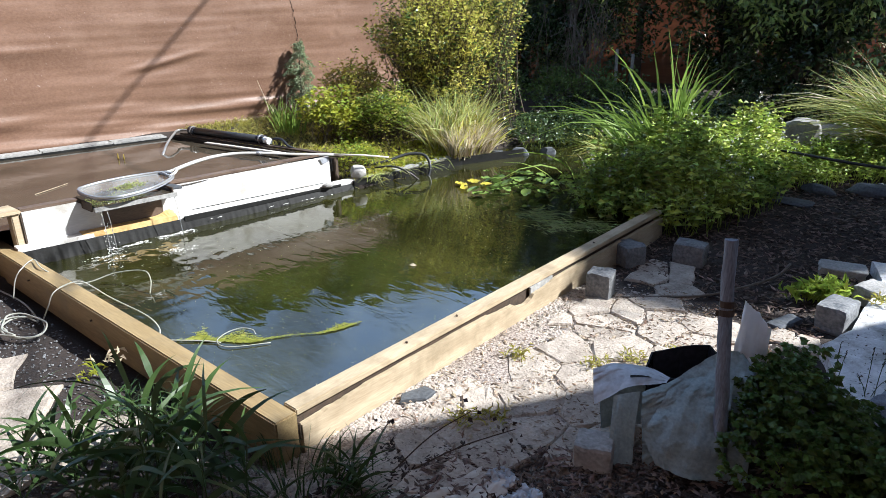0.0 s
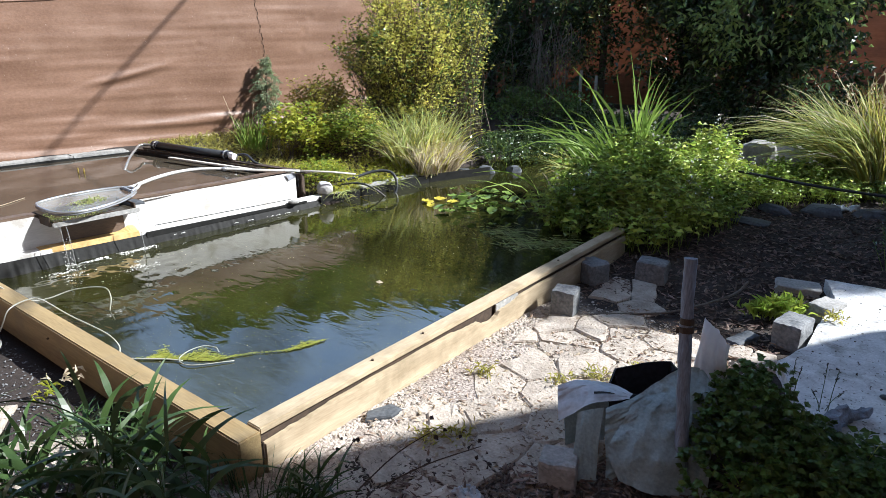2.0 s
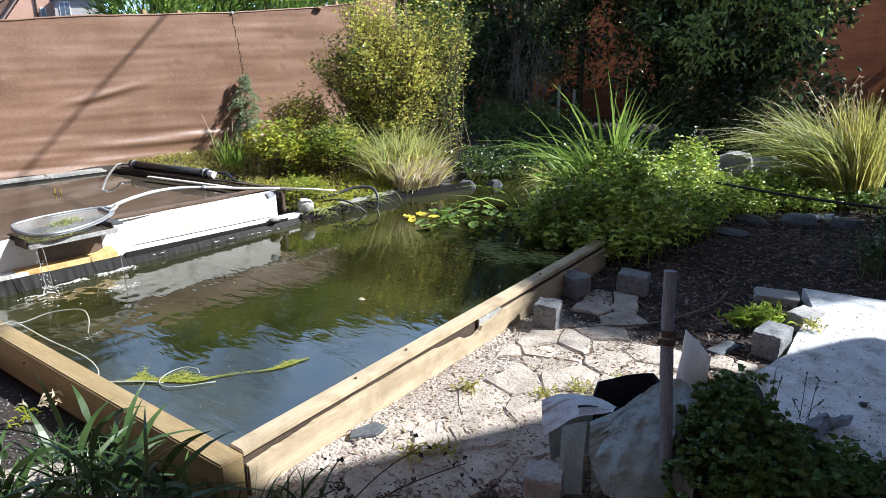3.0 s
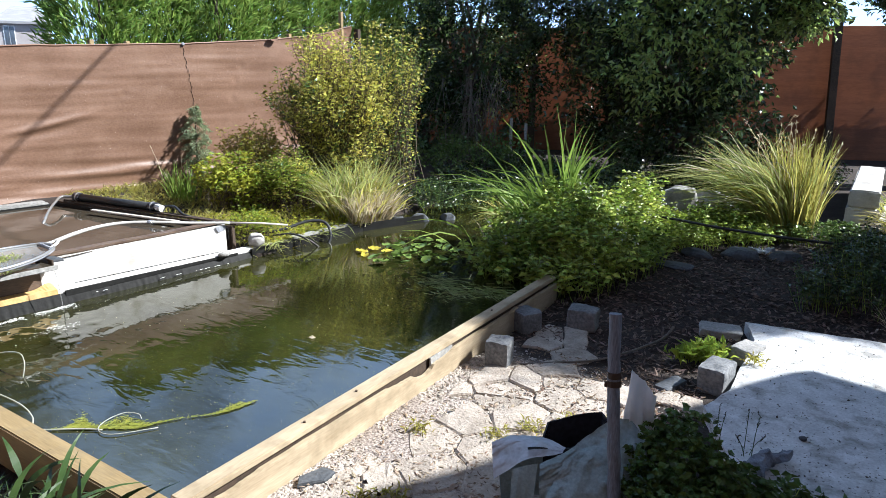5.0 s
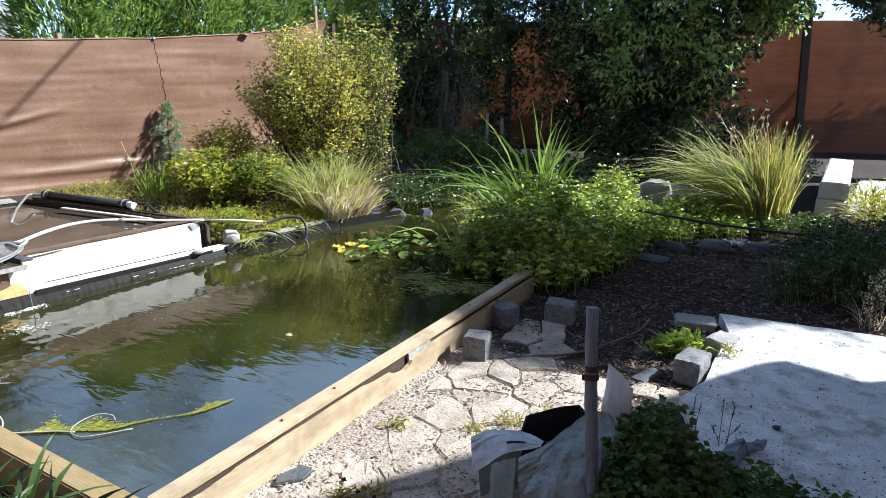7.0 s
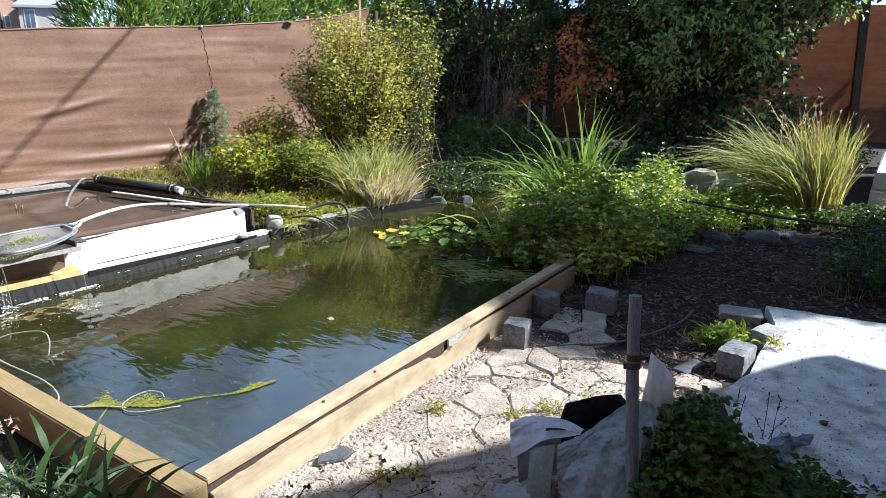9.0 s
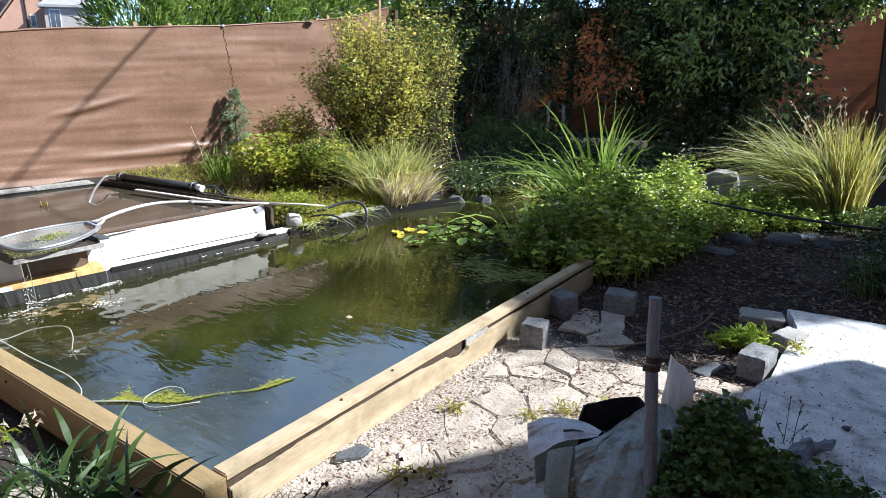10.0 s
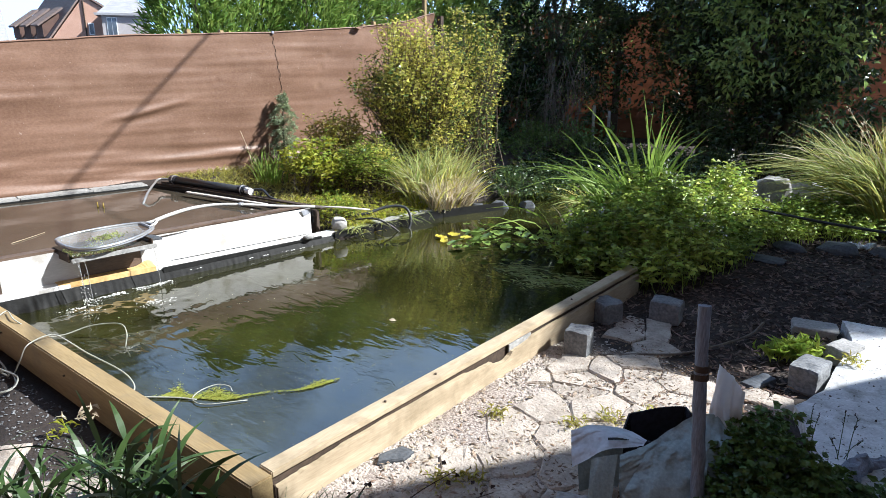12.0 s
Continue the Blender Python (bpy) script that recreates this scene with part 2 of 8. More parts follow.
# foliage
M["bush_leaf"] = leaf_mat("yellow_green_bush_leaf", (0.35, 0.36, 0.072), (0.72, 0.66, 0.155), 0.58, 0.4, 0.4, (0.4, 1.4))
M["bush_red"] = leaf_mat("reddish_bush_leaf", (0.32, 0.27, 0.06), (0.52, 0.43, 0.10), 0.6)
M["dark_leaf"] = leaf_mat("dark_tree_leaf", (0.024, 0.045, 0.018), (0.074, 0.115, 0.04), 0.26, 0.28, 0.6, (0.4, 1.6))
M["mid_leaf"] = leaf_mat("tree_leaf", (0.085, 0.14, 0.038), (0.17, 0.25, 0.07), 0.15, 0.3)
# brighter, shinier leaf copy; sunlight on outer leaves is put into its colour
M["lit_leaf"] = leaf_mat("sun_painted_outer_leaf", (0.20, 0.29, 0.07), (0.46, 0.56, 0.19), 0.55, 0.2, 0.9)
M["mint_leaf"] = leaf_mat("mint_leaf", (0.10, 0.19, 0.03), (0.46, 0.54, 0.10), 0.30, 0.4, 0.4, (0.35, 1.5))
M["yellow_leaf"] = leaf_mat("bright_yellow_green_leaf", (0.30, 0.34, 0.035), (0.52, 0.51, 0.075), 0.6)
M["hedge_leaf"] = leaf_mat("conifer_hedge_spray", (0.15, 0.26, 0.05), (0.32, 0.43, 0.11), 0.3)
M["grey_green"] = leaf_mat("grey_green_conifer_spray", (0.20, 0.26, 0.15), (0.42, 0.48, 0.30), 0.4)
M["grass"] = leaf_mat("grass_blade", (0.27, 0.34, 0.08), (0.54, 0.56, 0.24), 0.58)
M["grass_gold"] = leaf_mat("golden_grass_blade", (0.32, 0.31, 0.06), (0.54, 0.49, 0.16), 0.6)
M["straw"] = leaf_mat("dry_straw", (0.5, 0.42, 0.28), (0.76, 0.68, 0.52), 0.5)
M["iris"] = leaf_mat("iris_blade", (0.10, 0.20, 0.035), (0.30, 0.42, 0.085), 0.5, 0.4)
# near-black green: the shade on foreground grass and reeds is in the colour
M["shade_grass"] = leaf_mat("shade_toned_grass_blade", (0.022, 0.052, 0.016), (0.058, 0.105, 0.03), 0.22, 0.38)
M["geranium"] = leaf_mat("geranium_leaf", (0.034, 0.076, 0.016), (0.115, 0.18, 0.036), 0.3, 0.42)
M["weed_leaf"] = leaf_mat("bright_weed_leaf", (0.20, 0.29, 0.035), (0.42, 0.50, 0.09), 0.58)
M["lily"] = leaf_mat("water_lily_leaf", (0.10, 0.19, 0.04), (0.24, 0.33, 0.09), 0.15, 0.22)
M["lily_yellow"] = leaf_mat("yellow_water_lily_leaf", (0.48, 0.42, 0.05), (0.62, 0.58, 0.09), 0.2, 0.3)
M["algae"] = leaf_mat("yellow_green_algae", (0.22, 0.25, 0.03), (0.40, 0.41, 0.08), 0.3, 0.5)
M["flower"] = leaf_mat("white_flower", (0.55, 0.55, 0.50), (0.75, 0.75, 0.70), 0.3, 0.7)


def ground_material():
    m = material("garden_soil", (0.014, 0.0105, 0.009), (0.042, 0.031, 0.026), 0.95, 5, 70, 0.8, c3=(0.06, 0.047, 0.04), c3_scale=1.7, c3_amount=0.5, dist=0.02)
    nt = m.node_tree
    N, L = nt.nodes, nt.links
    b = N["Principled BSDF"]
    soil = b.inputs["Base Color"].links[0].from_socket
    # pale sandy gravel bed beside the pond, with a ragged border
    tc = N.new("ShaderNodeTexCoord")
    wob = N.new("ShaderNodeTexNoise")
    wob.inputs["Scale"].default_value, wob.inputs["Detail"].default_value = 3.0, 6
    L.new(tc.outputs["Object"], wob.inputs["Vector"])
    sub = N.new("ShaderNodeVectorMath")
    sub.operation = "MULTIPLY_ADD"
    sub.inputs[1].default_value, sub.inputs[2].default_value = (0.7, 0.7, 0), (-0.35, -0.35, 0)
    L.new(wob.outputs["Color"], sub.inputs[0])
    ad = N.new("ShaderNodeVectorMath")
    L.new(tc.outputs["Object"], ad.inputs[0])
    L.new(sub.outputs[0], ad.inputs[1])
    mp = N.new("ShaderNodeMapping")
    mp.vector_type = "TEXTURE"
    mp.inputs["Location"].default_value = (0.45, 0.75, GROUND)
    mp.inputs["Scale"].default_value = (0.85, 1.5, 1.0)
    L.new(ad.outputs[0], mp.inputs["Vector"])
    gr = N.new("ShaderNodeTexGradient")
    gr.gradient_type = "SPHERICAL"
    L.new(mp.outputs["Vector"], gr.inputs["Vector"])
    rp = N.new("ShaderNodeValToRGB")
    rp.color_ramp.elements[0].position, rp.color_ramp.elements[1].position = 0.02, 0.2
    L.new(gr.outputs["Fac"], rp.inputs["Fac"])
    sand = N.new("ShaderNodeTexNoise")
    sand.inputs["Scale"].default_value, sand.inputs["Detail"].default_value = 90, 5
    L.new(tc.outputs["Object"], sand.inputs["Vector"])
    sr = N.new("ShaderNodeValToRGB")
    sr.color_ramp.elements[0].position, sr.color_ramp.elements[1].position = 0.36, 0.62
    sr.color_ramp.elements[0].color, sr.color_ramp.elements[1].color = (0.13, 0.10, 0.085, 1), (0.42, 0.365, 0.32, 1)
    L.new(sand.outputs["Fac"], sr.inputs["Fac"])
    mx = N.new("ShaderNodeMixRGB")
    L.new(rp.outputs["Color"], mx.inputs["Fac"])
    L.new(soil, mx.inputs["Color1"])
    L.new(sr.outputs["Color"], mx.inputs["Color2"])
    L.new(mx.outputs["Color"], b.inputs["Base Color"])
    return m


def water_material(name, c1, c2, ripple):
    m = bpy.data.materials.new(name)
    m.use_nodes = True
    N, L = m.node_tree.nodes, m.node_tree.links
    b = N["Principled BSDF"]
    tc = N.new("ShaderNodeTexCoord")
    n0 = N.new("ShaderNodeTexNoise")
    n0.inputs["Scale"].default_value, n0.inputs["Detail"].default_value = 2.2, 5
    L.new(tc.outputs["Object"], n0.inputs["Vector"])
    rp = N.new("ShaderNodeValToRGB")
    rp.color_ramp.elements[0].position, rp.color_ramp.elements[1].position = 0.35, 0.68
    rp.color_ramp.elements[0].color, rp.color_ramp.elements[1].color = (*c1, 1), (*c2, 1)
    L.new(n0.outputs["Fac"], rp.inputs["Fac"])
    L.new(rp.outputs["Color"], b.inputs["Base Color"])
    b.inputs["Roughness"].default_value = 0.03
    b.inputs["IOR"].default_value = 1.58
    mp = N.new("ShaderNodeMapping")
    mp.inputs["Rotation"].default_value = (0, 0, radians(35))
    mp.inputs["Scale"].default_value = (2.2, 6.0, 1)
    L.new(tc.outputs["Object"], mp.inputs["Vector"])
    n1 = N.new("ShaderNodeTexNoise")
    n1.inputs["Scale"].default_value, n1.inputs["Detail"].default_value = 2.4, 2
    n1.inputs["Distortion"].default_value = 0.6
    L.new(mp.outputs["Vector"], n1.inputs["Vector"])
    n2 = N.new("ShaderNodeTexNoise")
    n2.inputs["Scale"].default_value, n2.inputs["Detail"].default_value = 9.0, 3
    L.new(mp.outputs["Vector"], n2.inputs["Vector"])
    both = N.new("ShaderNodeMath")
    both.operation = "MULTIPLY_ADD"
    both.inputs[1].default_value = 0.09
    L.new(n2.outputs["Fac"], both.inputs[0])
    L.new(n1.outputs["Fac"], both.inputs[2])
    # waves run higher near the spillway and die away from it
    place = N.new("ShaderNodeNewGeometry")
    reach = N.new("ShaderNodeVectorMath")
    reach.operation = "DISTANCE"
    reach.inputs[1].default_value = (-2.15, 0.70, WATER)
    L.new(place.outputs["Position"], reach.inputs[0])
    swell = N.new("ShaderNodeMapRange")
    swell.inputs["From Min"].default_value, swell.inputs["From Max"].default_value = 0.2, 1.9
    swell.inputs["To Min"].default_value, swell.inputs["To Max"].default_value = 1.7, 1.0
    L.new(reach.outputs["Value"], swell.inputs["Value"])
    wave = N.new("ShaderNodeMath")
    wave.operation = "MULTIPLY"
    L.new(both.outputs[0], wave.inputs[0])
    L.new(swell.outputs["Result"], wave.inputs[1])
    bp = N.new("ShaderNodeBump")
    bp.inputs["Strength"].default_value, bp.inputs["Distance"].default_value = 1.0, ripple
    L.new(wave.outputs[0], bp.inputs["Height"])
    L.new(bp.outputs["Normal"], b.inputs["Normal"])
    return m


M["foam"] = material("white_foam", (0.7, 0.71, 0.7), (0.85, 0.86, 0.85), 0.3, 20, 90, 0.1)
M["stream"] = material("falling_water", (0.6, 0.62, 0.62), (0.8, 0.82, 0.82), 0.08, 20, 90, 0.1, spec=0.8)
M["stream"].node_tree.nodes["Principled BSDF"].inputs["Transmission Weight"].default_value = 0.7
M["ground"] = ground_material()
M["pond"] = water_material("green_pond_water", (0.010, 0.011, 0.003), (0.030, 0.030, 0.008), 0.0012)
M["pool"] = water_material("brown_pool_water", (0.045, 0.037, 0.027), (0.06, 0.05, 0.036), 0.001)


# ---- building helpers ----
def thing(name, label, category, group="", kind="", at=(0, 0, 0)):
    e = new(name)
    e.location = at
    e.empty_display_size = 0.1
    return tagged(e, label, category, group, kind)


def data_of(name, geo, mat, offset=(0, 0, 0), smooth=False):
    me = bpy.data.meshes.new(name)
    if isinstance(geo, tuple):
        v, f = geo
        v = np.asarray(v, float) - np.asarray(offset, float)
        me.from_pydata(v.tolist(), [], [list(q) for q in (f.tolist() if isinstance(f, np.ndarray) else f)])
    else:
        bmesh.ops.translate(geo, vec=-Vector(offset), verts=geo.verts)
        geo.to_mesh(me)
        geo.free()
    me.materials.append(mat)
    if smooth:
        me.polygons.foreach_set("use_smooth", [True] * len(me.polygons))
    me.update()
    return me


def part(name, geo, mat, parent, label="", smooth=False):
    """One mesh, given in world coordinates, as a child of an unturned thing or part."""
    off = Vector((0, 0, 0))
    p = parent
    while p:
        off += Vector(p.location)
        p = p.parent
    ob = new(name, data_of(name, geo, mat, off, smooth))
    ob.parent = parent
    return tagged(ob, label)


def solo(name, geo, mat, label, category, group="", kind="", at=(0, 0, 0), smooth=False):
    ob = new(name, data_of(name, geo, mat, at, smooth))
    ob.location = at
    return tagged(ob, label, category, group, kind)


def box(x0, x1, y0, y1, z0, z1, bevel=0.004, bm=None, cuts=0, rough=0.0, seed=0):
    """A box with rounded and, if wished, uneven edges."""
    own = bmesh.new()
    bmesh.ops.create_cube(own, size=1)
    for v in own.verts:
        v.co = Vector((x0 + (v.co.x + 0.5) * (x1 - x0), y0 + (v.co.y + 0.5) * (y1 - y0), z0 + (v.co.z + 0.5) * (z1 - z0)))
    if bevel:
        bmesh.ops.bevel(own, geom=own.edges[:], offset=bevel, segments=2, affect="EDGES")
    if cuts:
        bmesh.ops.subdivide_edges(own, edges=own.edges[:], cuts=cuts, use_grid_fill=True)
    if rough:
        for v in own.verts:
            v.co += noise.noise_vector(v.co * 7 + Vector((seed, 0, 0))) * rough + noise.noise_vector(v.co * 25 + Vector((seed, 3, 0))) * rough * 0.4
    if bm is None:
        return own
    me = bpy.data.meshes.new("t")
    own.to_mesh(me)
    own.free()
    bm.from_mesh(me)
    bpy.data.meshes.remove(me)
    return bm


def slanted(a, b, half, z0, z1, bevel=0.004, za=None, zb=None):
    """A plank between plan points a and b: half its thickness, from z0 to z1; za, zb give top heights at its ends."""
    a, b = Vector((*a, 0)), Vector((*b, 0))
    u = (b - a).normalized()
    n = Vector((-u.y, u.x, 0)) * half
    bm = bmesh.new()
    vs = []
    for p, t in ((a, za if za is not None else z1), (b, zb if zb is not None else z1)):
        for s in (1, -1):
            for z in (z0, t):
                vs.append(bm.verts.new((p.x + s * n.x, p.y + s * n.y, z)))
    for q in ((0, 1, 3, 2), (4, 6, 7, 5), (0, 4, 5, 1), (2, 3, 7, 6), (1, 5, 7, 3), (0, 2, 6, 4)):
        bm.faces.new([vs[i] for i in q])
    bmesh.ops.recalc_face_normals(bm, faces=bm.faces[:])
    if bevel:
        bmesh.ops.bevel(bm, geom=bm.edges[:], offset=bevel, segments=2, affect="EDGES")
    return bm


def smooth_line(pts, n=8):
    """Catmull-Rom through the points."""
    p = [Vector(q) for q in pts]
    p = [2 * p[0] - p[1]] + p + [2 * p[-1] - p[-2]]
    out = []
    for i in range(1, len(p) - 2):
        for k in range(n):
            t = k / n
            out.append(0.5 * (2 * p[i] + (p[i + 1] - p[i - 1]) * t + (2 * p[i - 1] - 5 * p[i] + 4 * p[i + 1] - p[i + 2]) * t * t + (3 * p[i] - p[i - 1] - 3 * p[i + 1] + p[i + 2]) * t ** 3))
    out.append(p[-2])
    return out


def tube(pts, r0, r1=None, sides=8):
    """A round rod along points, tapering from r0 to r1."""
    r1 = r0 if r1 is None else r1
    V, F = [], []
    pts = [Vector(p) for p in pts]
    up = Vector((0.13, 0.31, 0.94)).normalized()
    for i, p in enumerate(pts):
        d = (pts[min(i + 1, len(pts) - 1)] - pts[max(i - 1, 0)]).normalized()
        a = d.cross(up)
        a = a.normalized() if a.length > 1e-4 else Vector((1, 0, 0))
        c = d.cross(a)
        r = r0 + (r1 - r0) * i / (len(pts) - 1)
        for k in range(sides):
            t = 2 * math.pi * k / sides
            V.append(p + (a * math.cos(t) + c * math.sin(t)) * r)
    n = len(pts)
    for i in range(n - 1):
        for k in range(sides):
            F.append((i * sides + k, i * sides + (k + 1) % sides, (i + 1) * sides + (k + 1) % sides, (i + 1) * sides + k))
    F.append(tuple(range(sides))[::-1])
    F.append(tuple((n - 1) * sides + k for k in range(sides)))
    return ([tuple(v) for v in V], F)


def merge(*geos):
    V, F = [], []
    for v, f in geos:
        o = len(V)
        V.extend([tuple(p) for p in v])
        F.extend([tuple(int(i) + o for i in q) for q in f])
    return (V, F)


def unit(a):
    return a / np.maximum(np.linalg.norm(a, axis=1, keepdims=True), 1e-9)


def leaves(c, axis, size, wide=0.55, fold=0.18, droop=0.15, rng=None):
    """A leaf at every centre: two folded halves, bent at the tip. Returns numpy vertices and faces."""
    n = len(c)
    axis = unit(axis)
    r = unit(rng.normal(size=(n, 3)) * np.array([0.6, 0.6, 0.6]) + np.array([0, 0, 0.8]))
    side = unit(np.cross(axis, r))
    nor = np.cross(side, axis)
    s = (size * rng.uniform(0.65, 1.25, n))[:, None]
    base = c
    mid = c + axis * s * 0.5
    tip = c + axis * s - nor * s * droop
    le = mid + side * s * wide * 0.5 + nor * s * fold
    ri = mid - side * s * wide * 0.5 + nor * s * fold
    V = np.stack([base, le, mid, ri, tip], 1).reshape(-1, 3)
    o = np.arange(n)[:, None] * 5
    F = np.concatenate([o + np.array([[0, 3, 2]]), o + np.array([[0, 2, 1]]), o + np.array([[2, 3, 4]]), o + np.array([[2, 4, 1]])], 0)
    return V, F


def blades(base, head, length, width, bend, segs=5, rng=None, curl=None):
    """Grass blades: tapered strips that leave base along head and bend over."""
    n = len(base)
    head = unit(head)
    flat = head * np.array([1, 1, 0]) + rng.normal(size=(n, 3)) * 0.15 * np.array([1, 1, 0])
    if curl is not None:
        flat = flat + curl
    flat = unit(flat)
    side = unit(np.cross(head, np.array([0, 0, 1.0])) + rng.normal(size=(n, 3)) * 0.4)
    L = (length * rng.uniform(0.55, 1.15, n))[:, None]
    B = (bend * rng.uniform(0.3, 1.4, n))[:, None]
    rows = []
    for k in range(segs + 1):
        t = k / segs
        p = base + head * L * t + flat * L * B * t ** 2.2 * 0.8 - np.array([0, 0, 1.0]) * L * B * t ** 3 * 0.55
        w = width * (1 - t ** 1.8) * (0.7 + 0.6 * min(1, t * 4)) * 0.5 + 0.0004
        rows += [p + side * w, p - side * w]
    V = np.stack(rows, 1).reshape(-1, 3)
    o = np.arange(n)[:, None] * (2 * (segs + 1))
    F = np.concatenate([o + np.array([[2 * k, 2 * k + 1, 2 * k + 3, 2 * k + 2]]) for k in range(segs)], 0)
    return V, F


def cat(*gs):
    V, F, o = [], [], 0
    for v, f in gs:
        V.append(np.asarray(v, float))
        F += [tuple(int(i) + o for i in q) for q in f]
        o += len(v)
    return np.concatenate(V), F


def rock(center, size, seed, cuts=3, amp=0.16, flat=0.0):
    """A broken stone: a faceted, noisy body cut by planes."""
    rnd = random.Random(seed)
    bm = bmesh.new()
    bmesh.ops.create_icosphere(bm, subdivisions=cuts, radius=0.62)
    planes = [(Vector((rnd.uniform(-1, 1), rnd.uniform(-1, 1), rnd.uniform(-0.4, 1))).normalized(), rnd.uniform(0.36, 0.5)) for _ in range(9)]
    planes += [(Vector((0, 0, 1)), 0.42 - flat), (Vector((0, 0, -1)), 0.4)]
    for v in bm.verts:
        co = v.co.copy()
        for n, d in planes:
            k = co.dot(n) - d
            if k > 0:
                co -= n * k
        co += noise.noise_vector(co * 4 + Vector((seed, seed * 0.7, 0))) * amp * 0.22
        v.co = Vector((center[0] + co.x * size[0], center[1] + co.y * size[1], center[2] + co.z * size[2]))
    return bm


def hewn(center, size, turn, seed):
    """A rough-hewn block standing on its base, turned about z, with worn corners."""
    bm = bmesh.new()
    bmesh.ops.create_cube(bm, size=2)
    bmesh.ops.subdivide_edges(bm, edges=bm.edges[:], cuts=7, use_grid_fill=True)
    for v in bm.verts:
        p = v.co
        n8 = (abs(p.x) ** 15 + abs(p.y) ** 15 + abs(p.z) ** 15) ** (1 / 15)
        q = p * (max(abs(p.x), abs(p.y), abs(p.z)) / n8)
        sd = Vector((seed * 3.7, seed, 0))
        q = q + noise.noise_vector(q * 1.1 + sd) * 0.10 + noise.noise_vector(q * 3.2 + sd) * 0.05 + noise.noise_vector(q * 8 + sd) * 0.02
        v.co = Vector((q.x * size[0] / 2, q.y * size[1] / 2, max(0, (q.z + 1) * size[2] / 2)))
    bmesh.ops.transform(bm, matrix=pose(*center, 0, 0, turn), verts=bm.verts)
    return bm


def cells(seeds, bounds, gap, rng):
    """The polygons nearest to each seed, shrunk by gap, within bounds."""
    out = []
    x0, x1, y0, y1 = bounds
    for i, s in enumerate(seeds):
        poly = [(x0, y0), (x1, y0), (x1, y1), (x0, y1)]
        for j, q in enumerate(seeds):
            if i == j or abs(q - s).max() > 1.2:
                continue
            n = q - s
            d = np.hypot(*n)
            n = n / d
            lim = n @ s + d / 2 - gap
            res = []
            for a, b in zip(poly, poly[1:] + poly[:1]):
                da, db = n @ np.array(a) - lim, n @ np.array(b) - lim
                if da <= 0:
                    res.append(a)
                if (da < 0) != (db < 0):
                    t = da / (da - db)
                    res.append((a[0] + t * (b[0] - a[0]), a[1] + t * (b[1] - a[1])))
            poly = res
            if len(poly) < 3:
                break
        if len(poly) >= 3:
            out.append(poly)
    return out


def slab_stone(poly, z0, z1, seed, chip=0.012):
    """A flagstone from a plan polygon: broken edges, uneven top."""
    rnd = random.Random(seed)
    pts = []
    for a, b in zip(poly, poly[1:] + poly[:1]):
        k = max(1, int(math.dist(a, b) / 0.07))
        for i in range(k):
            t = i / k
            pts.append((a[0] + (b[0] - a[0]) * t + rnd.uniform(-chip, chip), a[1] + (b[1] - a[1]) * t + rnd.uniform(-chip, chip)))
    cx, cy = sum(p[0] for p in pts) / len(pts), sum(p[1] for p in pts) / len(pts)
    V, F, n = [], [], len(pts)
    for s, z in ((1.0, z0), (1.0, z1 - 0.008), (0.93, z1)):
        for p in pts:
            V.append((cx + (p[0] - cx) * s, cy + (p[1] - cy) * s, z + (rnd.uniform(-0.004, 0.004) if s < 1 else 0)))
    V.append((cx, cy, z1 + 0.003))
    for r in range(2):
        for i in range(n):
            F.append((r * n + i, r * n + (i + 1) % n, (r + 1) * n + (i + 1) % n, (r + 1) * n + i))
    for i in range(n):
        F.append((2 * n + i, 2 * n + (i + 1) % n, 3 * n))
    return (V, F)


# ---- the large structure ----
def ground_sheet():
    fine = np.arange(-3.5, 8.0, 0.06)
    far = np.array([0.3, 0.8, 1.6, 3, 5, 8, 13, 22, 40, 80, 160, 400, 900])
    xs = np.concatenate([-3.5 - far[::-1], np.arange(-3.5, 3.2, 0.06), 3.2 + far])
    ys = np.concatenate([-2.5 - far[::-1], np.arange(-2.5, 6.5, 0.06), 6.5 + far])
    V = []
    for y in ys:
        for x in xs:
            d = math.exp(-max(0, math.hypot(x, y - 2) - 6) / 3)
            p = Vector((x, y, 0))
            z = GROUND + (noise.noise(p * 1.3) * 0.018 + noise.noise(p * 6) * 0.007) * d
            if -2.6 < x < 0.08 and -0.1 < y < 6:
                z -= 0.06
            V.append((x, y, z))
    nx = len(xs)
    F = [(j * nx + i, j * nx + i + 1, (j + 1) * nx + i + 1, (j + 1) * nx + i) for j in range(len(ys) - 1) for i in range(nx - 1)]
    solo("ground", (V, F), M["ground"], "dark brown garden soil with a pale gravel bed by the pond", "ground", kind="structure", smooth=True)


ground_sheet()


def sheet(xs, ys, zf, thick=0.01):
    """A closed sheet over a grid."""
    nx, ny = len(xs), len(ys)
    V = [(x, y, zf(x, y)) for y in ys for x in xs]
    F = [(j * nx + i, j * nx + i + 1, (j + 1) * nx + i + 1, (j + 1) * nx + i) for j in range(ny - 1) for i in range(nx - 1)]
    return (V, F)


